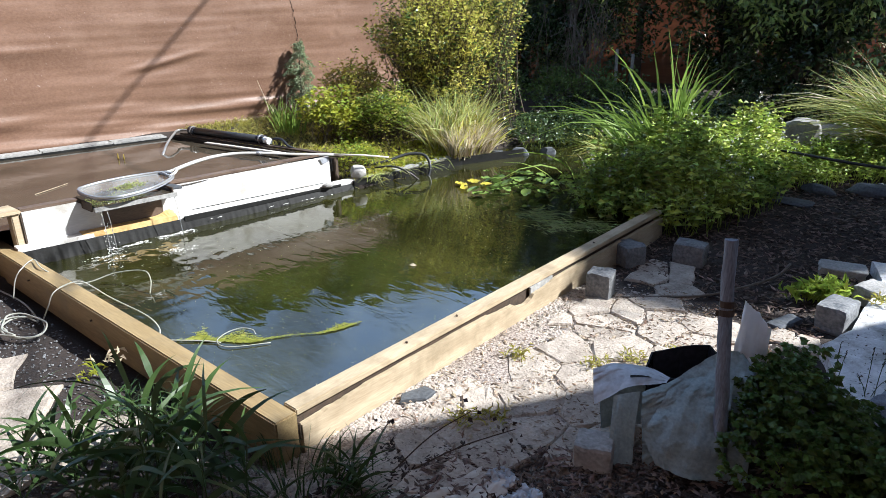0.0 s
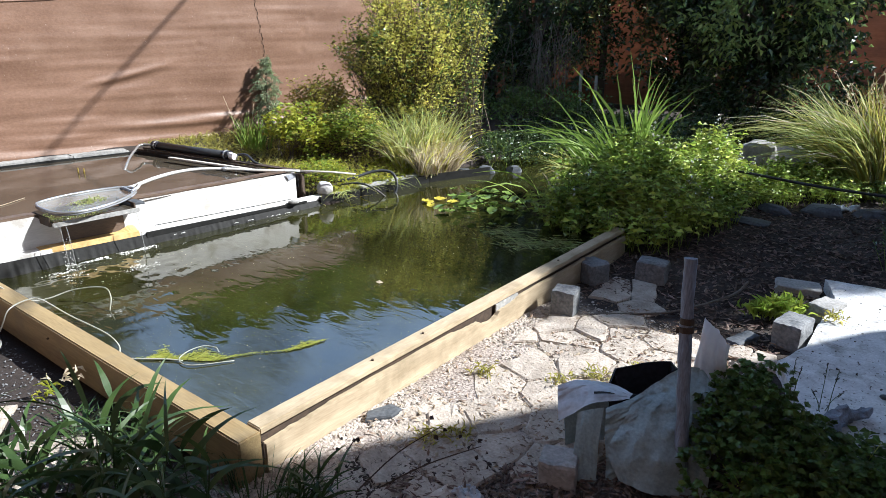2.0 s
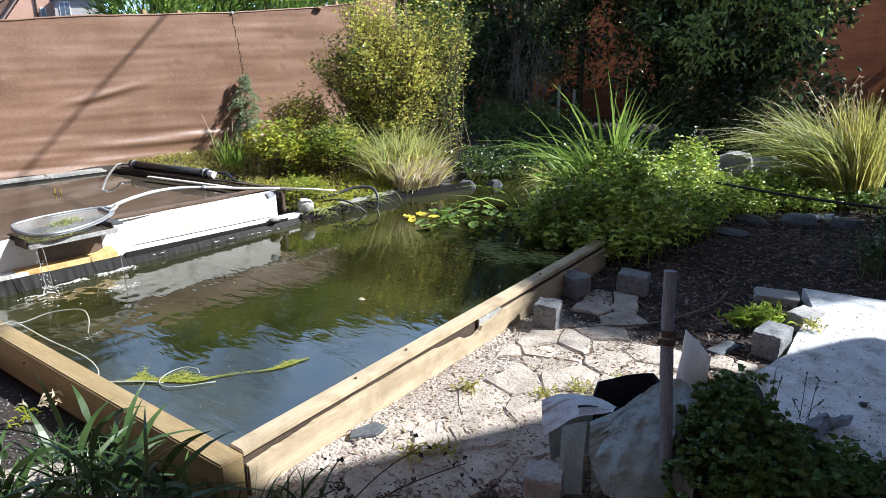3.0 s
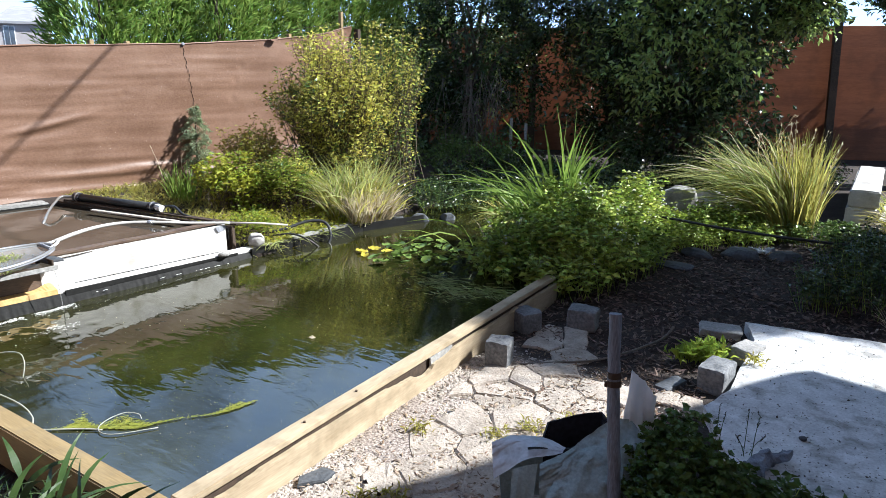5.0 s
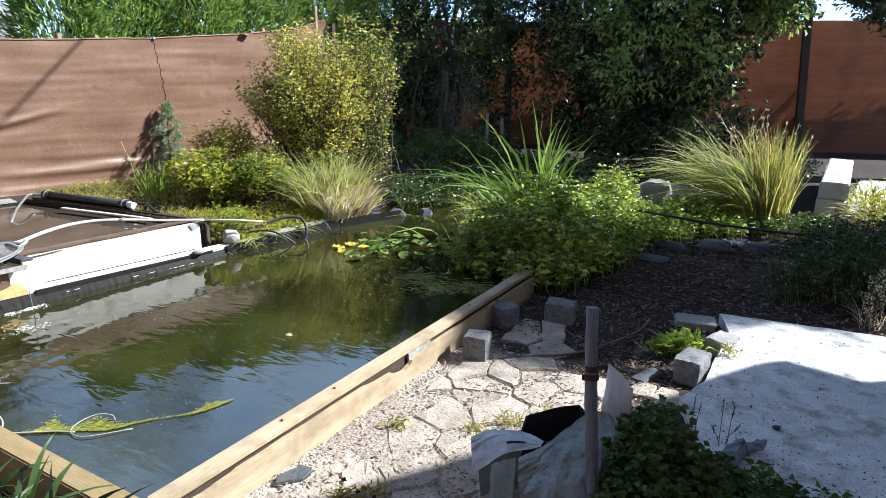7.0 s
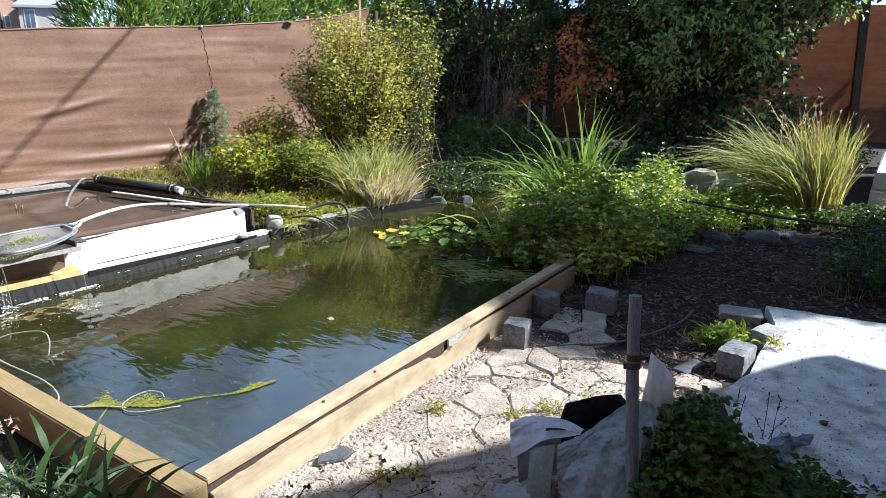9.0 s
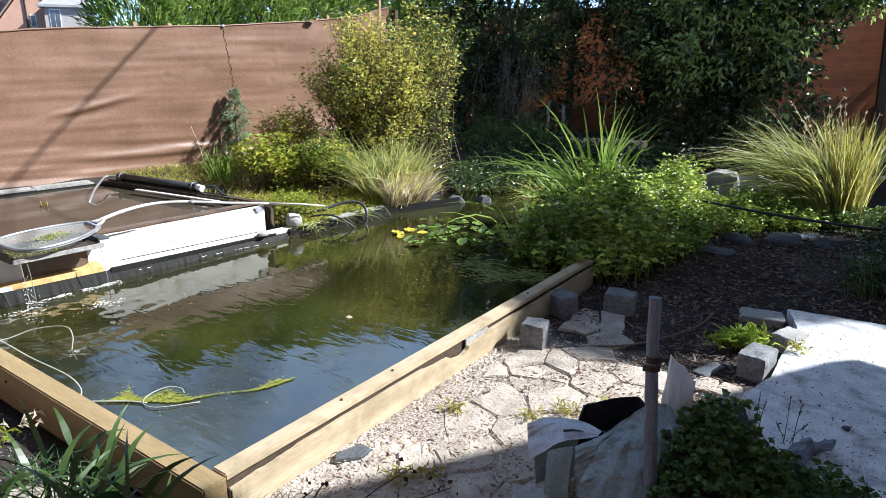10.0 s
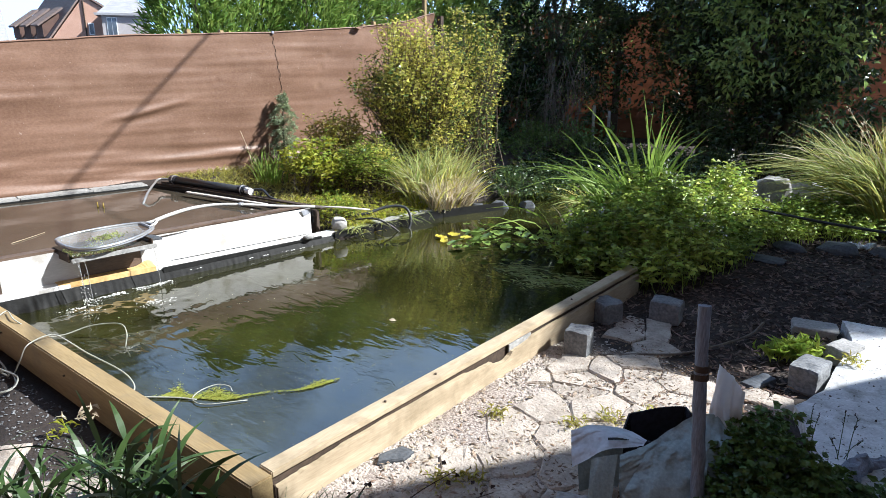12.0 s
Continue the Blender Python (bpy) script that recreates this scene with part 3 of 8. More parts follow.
# lower pond water, upper pool water
def rings(x, y):
    """Small waves that spread from where the pool spills over."""
    d = math.hypot(x + 2.32, y - 0.5)
    e = math.hypot(x + 2.25, y - 0.92)
    w = noise.noise(Vector((x * 3, y * 3, 4)))
    rough = 0.0042 * (noise.noise(Vector((x * 15, y * 22, 2))) + 0.5 * noise.noise(Vector((x * 33, y * 44, 7)))) * math.exp(-(d / 0.5) ** 2)
    ring = 0.0022 * math.sin(d * 44 + 2 * w) * math.exp(-d * 2.2) + 0.0012 * math.sin(e * 52 + 2 * w) * math.exp(-e * 2.6)
    return rough + ring * (0.6 + w) + 0.0016 * noise.noise(Vector((x * 9, y * 15, 1))) * math.exp(-d * 1.1)


solo("water", sheet(np.arange(-2.6, 0.031, 0.02), np.arange(-0.03, 5.9, 0.02), lambda x, y: WATER + rings(x, y)), M["pond"],
     "murky green pond water reflecting the trees and sky", "water", kind="structure", smooth=True)
def pool_sheet():
    """Upper pool: its near side follows the divider board, its far side the edging."""
    ys = np.arange(-0.40, 2.37, 0.06)
    V = []
    for y in ys:
        a, b = -5.00 + 0.2 * y, (-2.64 + 0.105 * y if y > 0 else -2.66) - 0.02
        V += [(a + (b - a) * k / 30, y, 0.115 + 0.0008 * noise.noise(Vector((k * 0.4, y * 4, 0)))) for k in range(31)]
    return (V, [(j * 31 + i, j * 31 + i + 1, (j + 1) * 31 + i + 1, (j + 1) * 31 + i) for j in range(len(ys) - 1) for i in range(30)])


solo("pool_water", pool_sheet(), M["pool"], "still brown water of the raised upper pool", "water", kind="structure", smooth=True)


# raised bank beyond the pools
def bank_z(x, y):
    """Height of the raised bank: level with the pool's rim by the fence, lower at the pond."""
    if x > -4.95 + 0.2 * y and y < 2.42:
        return GROUND - 0.06
    up = min(1, max(0, (-2.25 - x) / 2.4))
    edge = min(1, max(0, (-2.16 - x) / 0.16)) * min(1, max(0, (x + 6.6) / 0.9))
    return GROUND - 0.03 + (0.165 + 0.13 * up + 0.02 * noise.noise(Vector((x * 3, y * 3, 0)))) * edge


def bank():
    solo("bank", sheet(np.arange(-6.6, -2.1, 0.06), np.arange(-1.5, 8.5, 0.06), bank_z), M["ground"], "raised earth bank overgrown with grass and weeds", "ground", kind="structure", smooth=True)


bank()


# ---- pond surround ----
def left_rail():
    t = thing("timber_rail", "weathered yellow-brown timber beam edging the pond end", "pond edging", "pond rails", at=(-1.2, -0.06, GROUND))
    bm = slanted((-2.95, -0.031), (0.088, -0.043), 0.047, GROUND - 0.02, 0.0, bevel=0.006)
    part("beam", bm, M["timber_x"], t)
    part("end_block", box(0.058, 0.0645, 0.012, 0.05, GROUND, -0.045), M["dark_wood"], t, "dark gap piece behind the beam end")
    for x in (-0.35, -1.4, -2.2):
        part("screw", tube([(x, -0.092, -0.062), (x, -0.075, -0.062)], 0.005), M["dark_wood"], t)
    return t


left_rail()


def right_rail():
    t = thing("timber_rail", "sun-bleached timber plank rail with a torn facing board", "pond edging", "pond rails", at=(0.04, 1.4, GROUND))
    # cap plank with a ragged split along its outer edge
    bm = box(-0.002, 0.074, 0.010, 3.05, -0.026, 0.002, bevel=0.004, cuts=0)
    part("cap_plank", bm, M["timber"], t)
    # dark wood gives the gap under the cap its shade by colour
    part("inner_beam", box(0.004, 0.055, 0.008, 3.05, GROUND - 0.02, -0.03), M["dark_wood"], t, "inner beam, dark so the gap under the cap reads as shaded")
    # facing board with a torn top edge
    V, F = [], []
    ys = np.arange(0.02, 3.051, 0.02)
    rnd = random.Random(5)
    for y in ys:
        top = -0.046 + 0.004 * noise.noise(Vector((y * 6, 0, 0)))
        if 0.02 <= y < 0.34:
            top -= 0.014 * (1 - y / 0.34) + rnd.uniform(0, 0.005)
        if 1.12 < y < 1.68:
            top -= 0.006 + 0.012 * math.sin((y - 1.12) / 0.56 * math.pi) + rnd.uniform(0, 0.004)
        if 1.33 < y < 1.50:
            top -= 0.030 * math.sin((y - 1.33) / 0.17 * math.pi) ** 0.6
        for x in (0.090, 0.066):
            V += [(x, y, GROUND - 0.02), (x, y, top)]
    n = len(ys)
    for i in range(n - 1):
        a, b = i * 4, (i + 1) * 4
        F += [(a, b, b + 1, a + 1), (a + 2, a + 3, b + 3, b + 2), (a + 1, b + 1, b + 3, a + 3), (a, a + 2, b + 2, b)]
    F += [(0, 1, 3, 2), (4 * n - 4, 4 * n - 2, 4 * n - 1, 4 * n - 3)]
    part("facing_board", (V, F), M["timber"], t, "bleached facing board, torn along its top")
    part("exposed_strip", box(0.064, 0.074, 1.49, 1.70, -0.075, -0.030, bevel=0.002), M["grey_edge"], t, "grey inner strip showing through the tear")
    for y in (0.62, 0.95, 2.2):
        part("nail", tube([(0.035, y, 0.0), (0.035, y, 0.008)], 0.006), M["dark_wood"], t)
    part("cracked_end", box(0.068, 0.086, 0.006, 0.018, -0.12, -0.05), M["dark_wood"], t)
    return t


right_rail()


def board_x(y):
    return -2.64 + 0.105 * y


def board_panel(y0, y1, top, foot, half=0.011):
    """A board on edge along the divider's line; top and foot give its heights along y."""
    ys = np.linspace(y0, y1, max(2, int((y1 - y0) / 0.04)))
    V, F = [], []
    for y in ys:
        for x in (board_x(y) - half, board_x(y) + half):
            V += [(x, y, foot(y)), (x, y, top(y))]
    n = len(ys)
    for i in range(n - 1):
        a, b = i * 4, (i + 1) * 4
        F += [(a, a + 1, b + 1, b), (a + 2, b + 2, b + 3, a + 3), (a + 1, a + 3, b + 3, b + 1), (a, b, b + 2, a + 2)]
    F += [(0, 2, 3, 1), (4 * n - 4, 4 * n - 3, 4 * n - 1, 4 * n - 2)]
    return (V, F)


def lip_z(y):
    return 0.022 - 0.019 * y


def white_board():
    t = thing("divider_board", "white painted board dividing the upper pool from the pond", "pond wall", at=(-2.5, 1.0, GROUND))

    def top(y):
        return (0.213 if not 0.42 < y < 0.93 else 0.18) - 0.005 * y + (0.004 * noise.noise(Vector((y * 9, 3, 0))) if y > 0.4 else 0)
    part("panel", board_panel(0.078, 0.52, top, lambda y: lip_z(y) - 0.03), M["white_board"], t, "white board, sunlit and speckled")
    part("panel", board_panel(0.523, 0.90, lambda y: 0.168, lambda y: lip_z(y) - 0.03), M["wet_board"], t, "dark wet board under the spillway")
    part("panel", board_panel(0.903, 2.26, lambda y: top(y) - 0.012, lambda y: lip_z(y) - 0.03), M["white_board"], t, "white board with a chipped upper corner")
    # capping strips, set a little back
    for a, b, up in ((0.078, 0.43, 0.016), (0.93, 2.22, 0.012)):
        ys = np.linspace(a, b, 12)
        V, F = [], []
        for y in ys:
            for dx in (-0.058, 0.004):
                V += [(board_x(y) + dx, y, top(y) + 0.001), (board_x(y) + dx, y, top(y) + up + 0.002 * math.sin(y * 7))]
        for i in range(11):
            p, q = i * 4, i * 4 + 4
            F += [(p, p + 1, q + 1, q), (p + 2, q + 2, q + 3, p + 3), (p + 1, p + 3, q + 3, q + 1), (p, q, q + 2, p + 2)]
        F += [(0, 2, 3, 1), (44, 45, 47, 46)]
        part("top_rail", (V, F), M["wet_board"], t, "thin dark timber capping strip")
    part("backing", slanted((board_x(0.03) - 0.04, 0.03), (board_x(2.25) - 0.04, 2.25), 0.014, GROUND, 0.15, bevel=0.003), M["dark_wood"], t, "dark wet board behind the white one")
    part("splinter", tube([(board_x(1.04) + 0.016, 1.04, 0.188), (board_x(1.12) + 0.018, 1.12, 0.190), (board_x(1.24) + 0.014, 1.24, 0.193)], 0.004, 0.002, 5), M["dark_wood"], t, "dark splinter")
    part("dark_corner", board_chip(), M["grey_wood"], t, "dark chipped corner of the board")
    # pale ledge at the foot, bent with the board
    ys = np.arange(0.0, 2.62, 0.03)
    V, F = [], []
    for y in ys:
        w = 0.070 + 0.008 * noise.noise(Vector((y * 3, 1, 0)))
        for dx, dz in ((0.0125, -0.03), (0.0125, 0.0), (w, -0.008), (w + 0.003, -0.034)):
            V.append((board_x(y) + dx, y, lip_z(y) + dz + 0.002 * noise.noise(Vector((y * 12, dx * 40, 5)))))
    for i in range(len(ys) - 1):
        p = i * 4
        F += [(p + k, p + k + 1, p + k + 5, p + k + 4) for k in range(3)] + [(p, p + 4, p + 7, p + 3)]
    F += [(3, 2, 1, 0), tuple(len(V) - 4 + k for k in range(4))]
    part("lip", (V, F), M["white_board"], t, "pale dirty ledge at the board's foot")
    # thin dark joint between board and ledge
    part("joint", tube([(board_x(y) + 0.0135, y, lip_z(y) + 0.002) for y in np.arange(1.1, 2.25, 0.05)], 0.0035, sides=5), M["liner"], t, "dark joint line")
    ys = np.arange(0.36, 0.98, 0.02)
    V, F = [], []
    for y in ys:
        w = 0.076 - 0.02 * max(0, (0.5 - y) / 0.14) + 0.004 * noise.noise(Vector((y * 20, 0, 0)))
        for dx, dz in ((0.013, 0.004), (0.016, 0.010 + 0.03 * math.exp(-((y - 0.93) / 0.05) ** 2)), (w, 0.001), (w + 0.004, -0.030)):
            V.append((board_x(y) + dx, y, lip_z(y) + dz))
    F = [(i * 4 + k, i * 4 + k + 1, i * 4 + k + 5, i * 4 + k + 4) for i in range(len(ys) - 1) for k in range(3)]
    part("rust_lip", (V, F), M["rust_ledge"], t, "rust-orange stained ledge under the spill")
    # the hanging liner in stiff folds, with a pale drip line along it
    ys = np.arange(-0.02, 2.64, 0.008)
    V, F = [], []
    for y in ys:
        deep = 1.0 if y < 0.55 else 0.3
        fold = 0.020 * deep * abs(noise.noise(Vector((y * 15, 0, 2)))) + 0.008 * noise.noise(Vector((y * 37, 0, 7))) * (0.5 + 0.5 * deep)
        for k in range(6):
            s = k / 5
            z = lip_z(y) - 0.030 + (WATER - 0.03 - lip_z(y) + 0.030) * s
            V.append((board_x(y) + 0.078 + 0.030 * s + fold * (0.15 + s), y, z))
    n = len(ys)
    F = [(i * 6 + k, i * 6 + k + 1, (i + 1) * 6 + k + 1, (i + 1) * 6 + k) for i in range(n - 1) for k in range(5)]
    part("liner_edge", (V, F), M["liner"], t, "wrinkled black liner hanging into the water", smooth=True)
    part("trim_strip", slanted((board_x(1.0) + 0.082, 1.0), (board_x(2.3) + 0.082, 2.3), 0.005, -0.052, -0.018, za=-0.012, zb=-0.036, bevel=0.002), M["liner"], t, "dull black trim strip above the liner")
    rnd = random.Random(17)
    for k in range(13):
        y = 1.12 + rnd.uniform(0, 1) ** 0.8 * 1.1
        z = -0.058 - 0.034 * (y - 1.1)
        part("drip", rock((board_x(y) + 0.112, y, z), (0.004, rnd.uniform(0.006, 0.05), 0.0035), 600 + k, 1), M["pvc"], t, "pale limescale drip")


def board_chip():
    y0 = 2.262
    x = board_x(y0) + 0.0115
    V = [(x + 0.0015, y0, 0.182), (x + 0.0015, y0 - 0.10, 0.186), (x + 0.0015, y0 - 0.075, 0.140), (x + 0.0015, y0 - 0.01, 0.150)]
    V += [(a - 0.004, b, c) for a, b, c in V]
    return (V, [(0, 1, 2, 3), (7, 6, 5, 4), (0, 4, 5, 1), (1, 5, 6, 2), (2, 6, 7, 3), (3, 7, 4, 0)])


white_board()


def spill_box():
    t = thing("spill_box", "dark wet spillway tray jutting over the pond", "spillway", at=(-2.45, 0.68, 0.17))
    y0, y1 = 0.42, 0.915

    def shelf(z0, z1, out, back, a, b):
        V = []
        for y in (a, b):
            for x in (board_x(y) - back, board_x(y) + out):
                V += [(x, y, z0), (x, y, z1)]
        bm = bmesh.new()
        vs = [bm.verts.new(v) for v in V]
        for q in ((0, 2, 3, 1), (4, 5, 7, 6), (0, 1, 5, 4), (2, 6, 7, 3), (1, 3, 7, 5), (0, 4, 6, 2)):
            bm.faces.new([vs[i] for i in q])
        bmesh.ops.recalc_face_normals(bm, faces=bm.faces[:])
        bmesh.ops.bevel(bm, geom=bm.edges[:], offset=0.003, segments=2, affect="EDGES")
        return bm
    part("tray", shelf(0.172, 0.190, 0.185, 0.09, y0, y1), M["grey_wood"], t, "thin worn grey tray")
    part("front_strip", shelf(0.168, 0.198, 0.197, -0.187, y0 - 0.012, y1 + 0.012), M["grey_edge"], t, "pale worn front edge")
    part("back", shelf(0.15, 0.225, -0.079, 0.09, y0, y1), M["dark_wood"], t)
    for y in (y0 - 0.012, y1):
        part("cheek", shelf(0.165, 0.222, 0.15, 0.088, y, y + 0.012), M["dark_wood"], t)
    # slate offcut that leans on the tray's end
    part("slate", slab_stone([(board_x(0.95) - 0.02, 0.90), (board_x(0.95) + 0.10, 0.915), (board_x(0.95) + 0.13, 1.0), (board_x(0.95) + 0.02, 0.985)], 0.196, 0.214, 402), M["dark_stone"], t, "dark slate offcut")
    part("wet_film", shelf(0.1905, 0.197, 0.180, 0.076, y0 + 0.005, y1 - 0.01), M["pool"], t, "film of brown water in the tray")
    rng = np.random.default_rng(3)
    c = np.c_[rng.uniform(-0.06, 0.17, 420), rng.uniform(0.43, 0.70, 420), np.full(420, 0.198)]
    c[:, 0] += -2.64 + 0.105 * c[:, 1]
    tagged(part("weed", leaves(c, rng.normal(size=(420, 3)) + [0, 0, 0.2], 0.015, rng=rng), M["grass"], t, "tuft of green weed"), kind="stuff")


spill_box()


def splash():
    t = thing("spill_water", "thin streams of water falling from the spillway, with foam", "water", at=(-2.3, 0.7, WATER))
    rng = np.random.default_rng(6)
    for y, x, lab in ((0.44, 0.20, ""), (0.475, 0.203, ""), (0.90, 0.2, "")):
        a = board_x(y) + x
        pts = [(a, y, 0.168), (a + 0.012, y + 0.002, 0.12), (a + 0.022, y + 0.004, 0.02), (a + 0.03, y + 0.006, WATER)]
        part("stream", tube(smooth_line(pts, 4), 0.0016, 0.0030, 6), M["stream"], t, smooth=True)
    drops = []
    for _ in range(46):
        y = 0.42 + abs(rng.normal()) * 0.035
        s = rng.uniform(0, 1) ** 0.6
        drops.append(rock((board_x(y) + 0.205 + 0.03 * s + rng.normal() * 0.006, y, 0.16 - 0.255 * s), (0.0034, 0.0034, 0.008), int(rng.integers(1, 9999)), 1))
    gs = []
    for d in drops:
        me = bpy.data.meshes.new("drop")
        d.to_mesh(me)
        d.free()
        gs.append(([tuple(v.co) for v in me.vertices], [tuple(p.vertices) for p in me.polygons]))
        bpy.data.meshes.remove(me)
    tagged(part("drops", merge(*gs), M["foam"], t, "scattered white drops"), kind="stuff")
    # streaks of foam drawn out along the ledge, and froth further out
    gs = []
    for _ in range(1100):
        k = rng.uniform()
        if k < 0.62:
            y = rng.uniform(0.46, 1.02)
            x = board_x(y) + 0.135 + abs(rng.normal()) * 0.035
        elif k < 0.86:
            y = 0.40 + rng.normal() * 0.05
            x = board_x(0.4) + 0.23 + abs(rng.normal()) * 0.12
        else:
            y = 0.72 + rng.normal() * 0.07
            x = board_x(0.7) + 0.48 + rng.normal() * 0.05
        if noise.noise(Vector((x * 26, y * 13, 3))) < -0.05:
            continue
        r = rng.uniform(0.0008, 0.0030)
        z = WATER + 0.006
        gs.append(([(x + r, y, z), (x - r, y, z), (x, y + r * 2.4, z), (x, y - r * 2.4, z), (x, y, z + r * 0.5)], [(0, 2, 4), (2, 1, 4), (1, 3, 4), (3, 0, 4)]))
    tagged(part("foam", merge(*gs), M["foam"], t, "white foam bubbles"), kind="stuff")


splash()


def corner_post():
    t = thing("corner_post", "short timber post at the corner of pool and pond", "post", at=(-2.64, 0.0, GROUND))
    part("upright", box(-2.70, -2.615, 0.018, 0.062, GROUND - 0.02, 0.205, bevel=0.006), M["timber"], t)
    part("cap", box(-2.79, -2.60, -0.05, 0.072, 0.207, 0.235, bevel=0.008, cuts=2, rough=0.004), M["timber"], t, "flat timber cap")
    part("strap", box(-2.655, -2.612, 0.064, 0.074, 0.0, 0.2, bevel=0.001), M["dark_wood"], t, "dark vertical strip")


corner_post()


def pool_far_x(y):
    return -5.02 + 0.2 * y


def pool_walls():
    t = thing("pool_edging", "grey and dark edging round the raised upper pool", "pool edging", at=(-3.6, 2.1, GROUND))
    rnd = random.Random(4)
    y = -0.4
    while y < 2.0:
        n = min(2.06, y + rnd.uniform(0.42, 0.6))
        zt = 0.146 + rnd.uniform(-0.004, 0.004)
        part("edge_slat", slanted((pool_far_x(y), y), (pool_far_x(n - 0.008), n - 0.008), 0.016, GROUND - 0.02, zt, bevel=0.004), M["grey_edge"], t)
        part("liner_strip", slanted((pool_far_x(y) + 0.024, y), (pool_far_x(n) + 0.024, n), 0.006, GROUND, zt - 0.014, bevel=0.002), M["liner"], t)
        part("top_plank", slanted((pool_far_x(y) - 0.075, y), (pool_far_x(n - 0.006) - 0.075, n - 0.006), 0.05, 0.09, 0.15, bevel=0.004), M["grey_edge"], t, "dirty grey plank along the fence side")
        y = n
    part("end_wall", slanted((-4.60, 2.12), (-2.42, 2.36), 0.02, GROUND - 0.02, 0.155, bevel=0.005), M["dark_wood"], t, "dark wet end wall")
    part("end_liner", slanted((-4.58, 2.085), (-2.44, 2.325), 0.006, 0.05, 0.145, bevel=0.002), M["liner"], t, "black liner on the end wall")
    part("end_plank", slanted((-4.5, 2.165), (-2.4, 2.40), 0.03, 0.158, 0.173, bevel=0.004), M["dark_wood"], t)
    part("end_plank", slanted((-3.9, 2.06), (-2.9, 2.21), 0.02, 0.148, 0.163, bevel=0.004), M["card"], t, "pale narrow lath along the end wall")
    part("near_wall", slanted((-5.1, -0.44), (-2.72, -0.13), 0.03, GROUND - 0.02, 0.17, bevel=0.005), M["dark_wood"], t, "dark wet wall at the near end")


pool_walls()


def filter_pipe():
    t = thing("filter_pipe", "thick black pipe with fittings lying over the pool end", "pipe", at=(-3.9, 2.25, 0.16))
    a, b = Vector((-4.28, 2.19, 0.205)), Vector((-3.42, 2.31, 0.205))
    part("barrel", tube([a, b], 0.034, sides=16), M["hose"], t, smooth=True)
    d = (b - a).normalized()
    for p, s in ((a, -1), (b, 1)):
        part("coupling", tube([p + d * s * 0.002, p + d * s * 0.08], 0.041, sides=12), M["black_plastic"], t, "black threaded coupling")
        part("clamp", tube([p + d * s * 0.03, p + d * s * 0.042], 0.045, sides=16), M["steel"], t, "shiny clamp ring")
    part("outlet", tube([b + d * 0.08, b + d * 0.12 + Vector((0.05, -0.02, 0.0))], 0.03, sides=10), M["pvc"], t, "white outlet")
    hose = tube(smooth_line([a - d * 0.1, a - d * 0.2 + Vector((0.02, -0.06, 0.0)), a + Vector((-0.02, -0.22, 0.0)), a + Vector((0.22, -0.42, -0.03)), a + Vector((0.36, -0.55, -0.10))]), 0.011)
    part("feed_hose", hose, M["steel"], t, "grey ribbed hose dipping into the pool", smooth=True)
    tail = tube(smooth_line([b + d * 0.1, b + Vector((0.26, 0.05, 0.02)), b + Vector((0.42, 0.03, -0.03)), b + Vector((0.6, 0.1, -0.06))]), 0.012)
    part("tail_hose", tail, M["hose"], t, smooth=True)


filter_pipe()


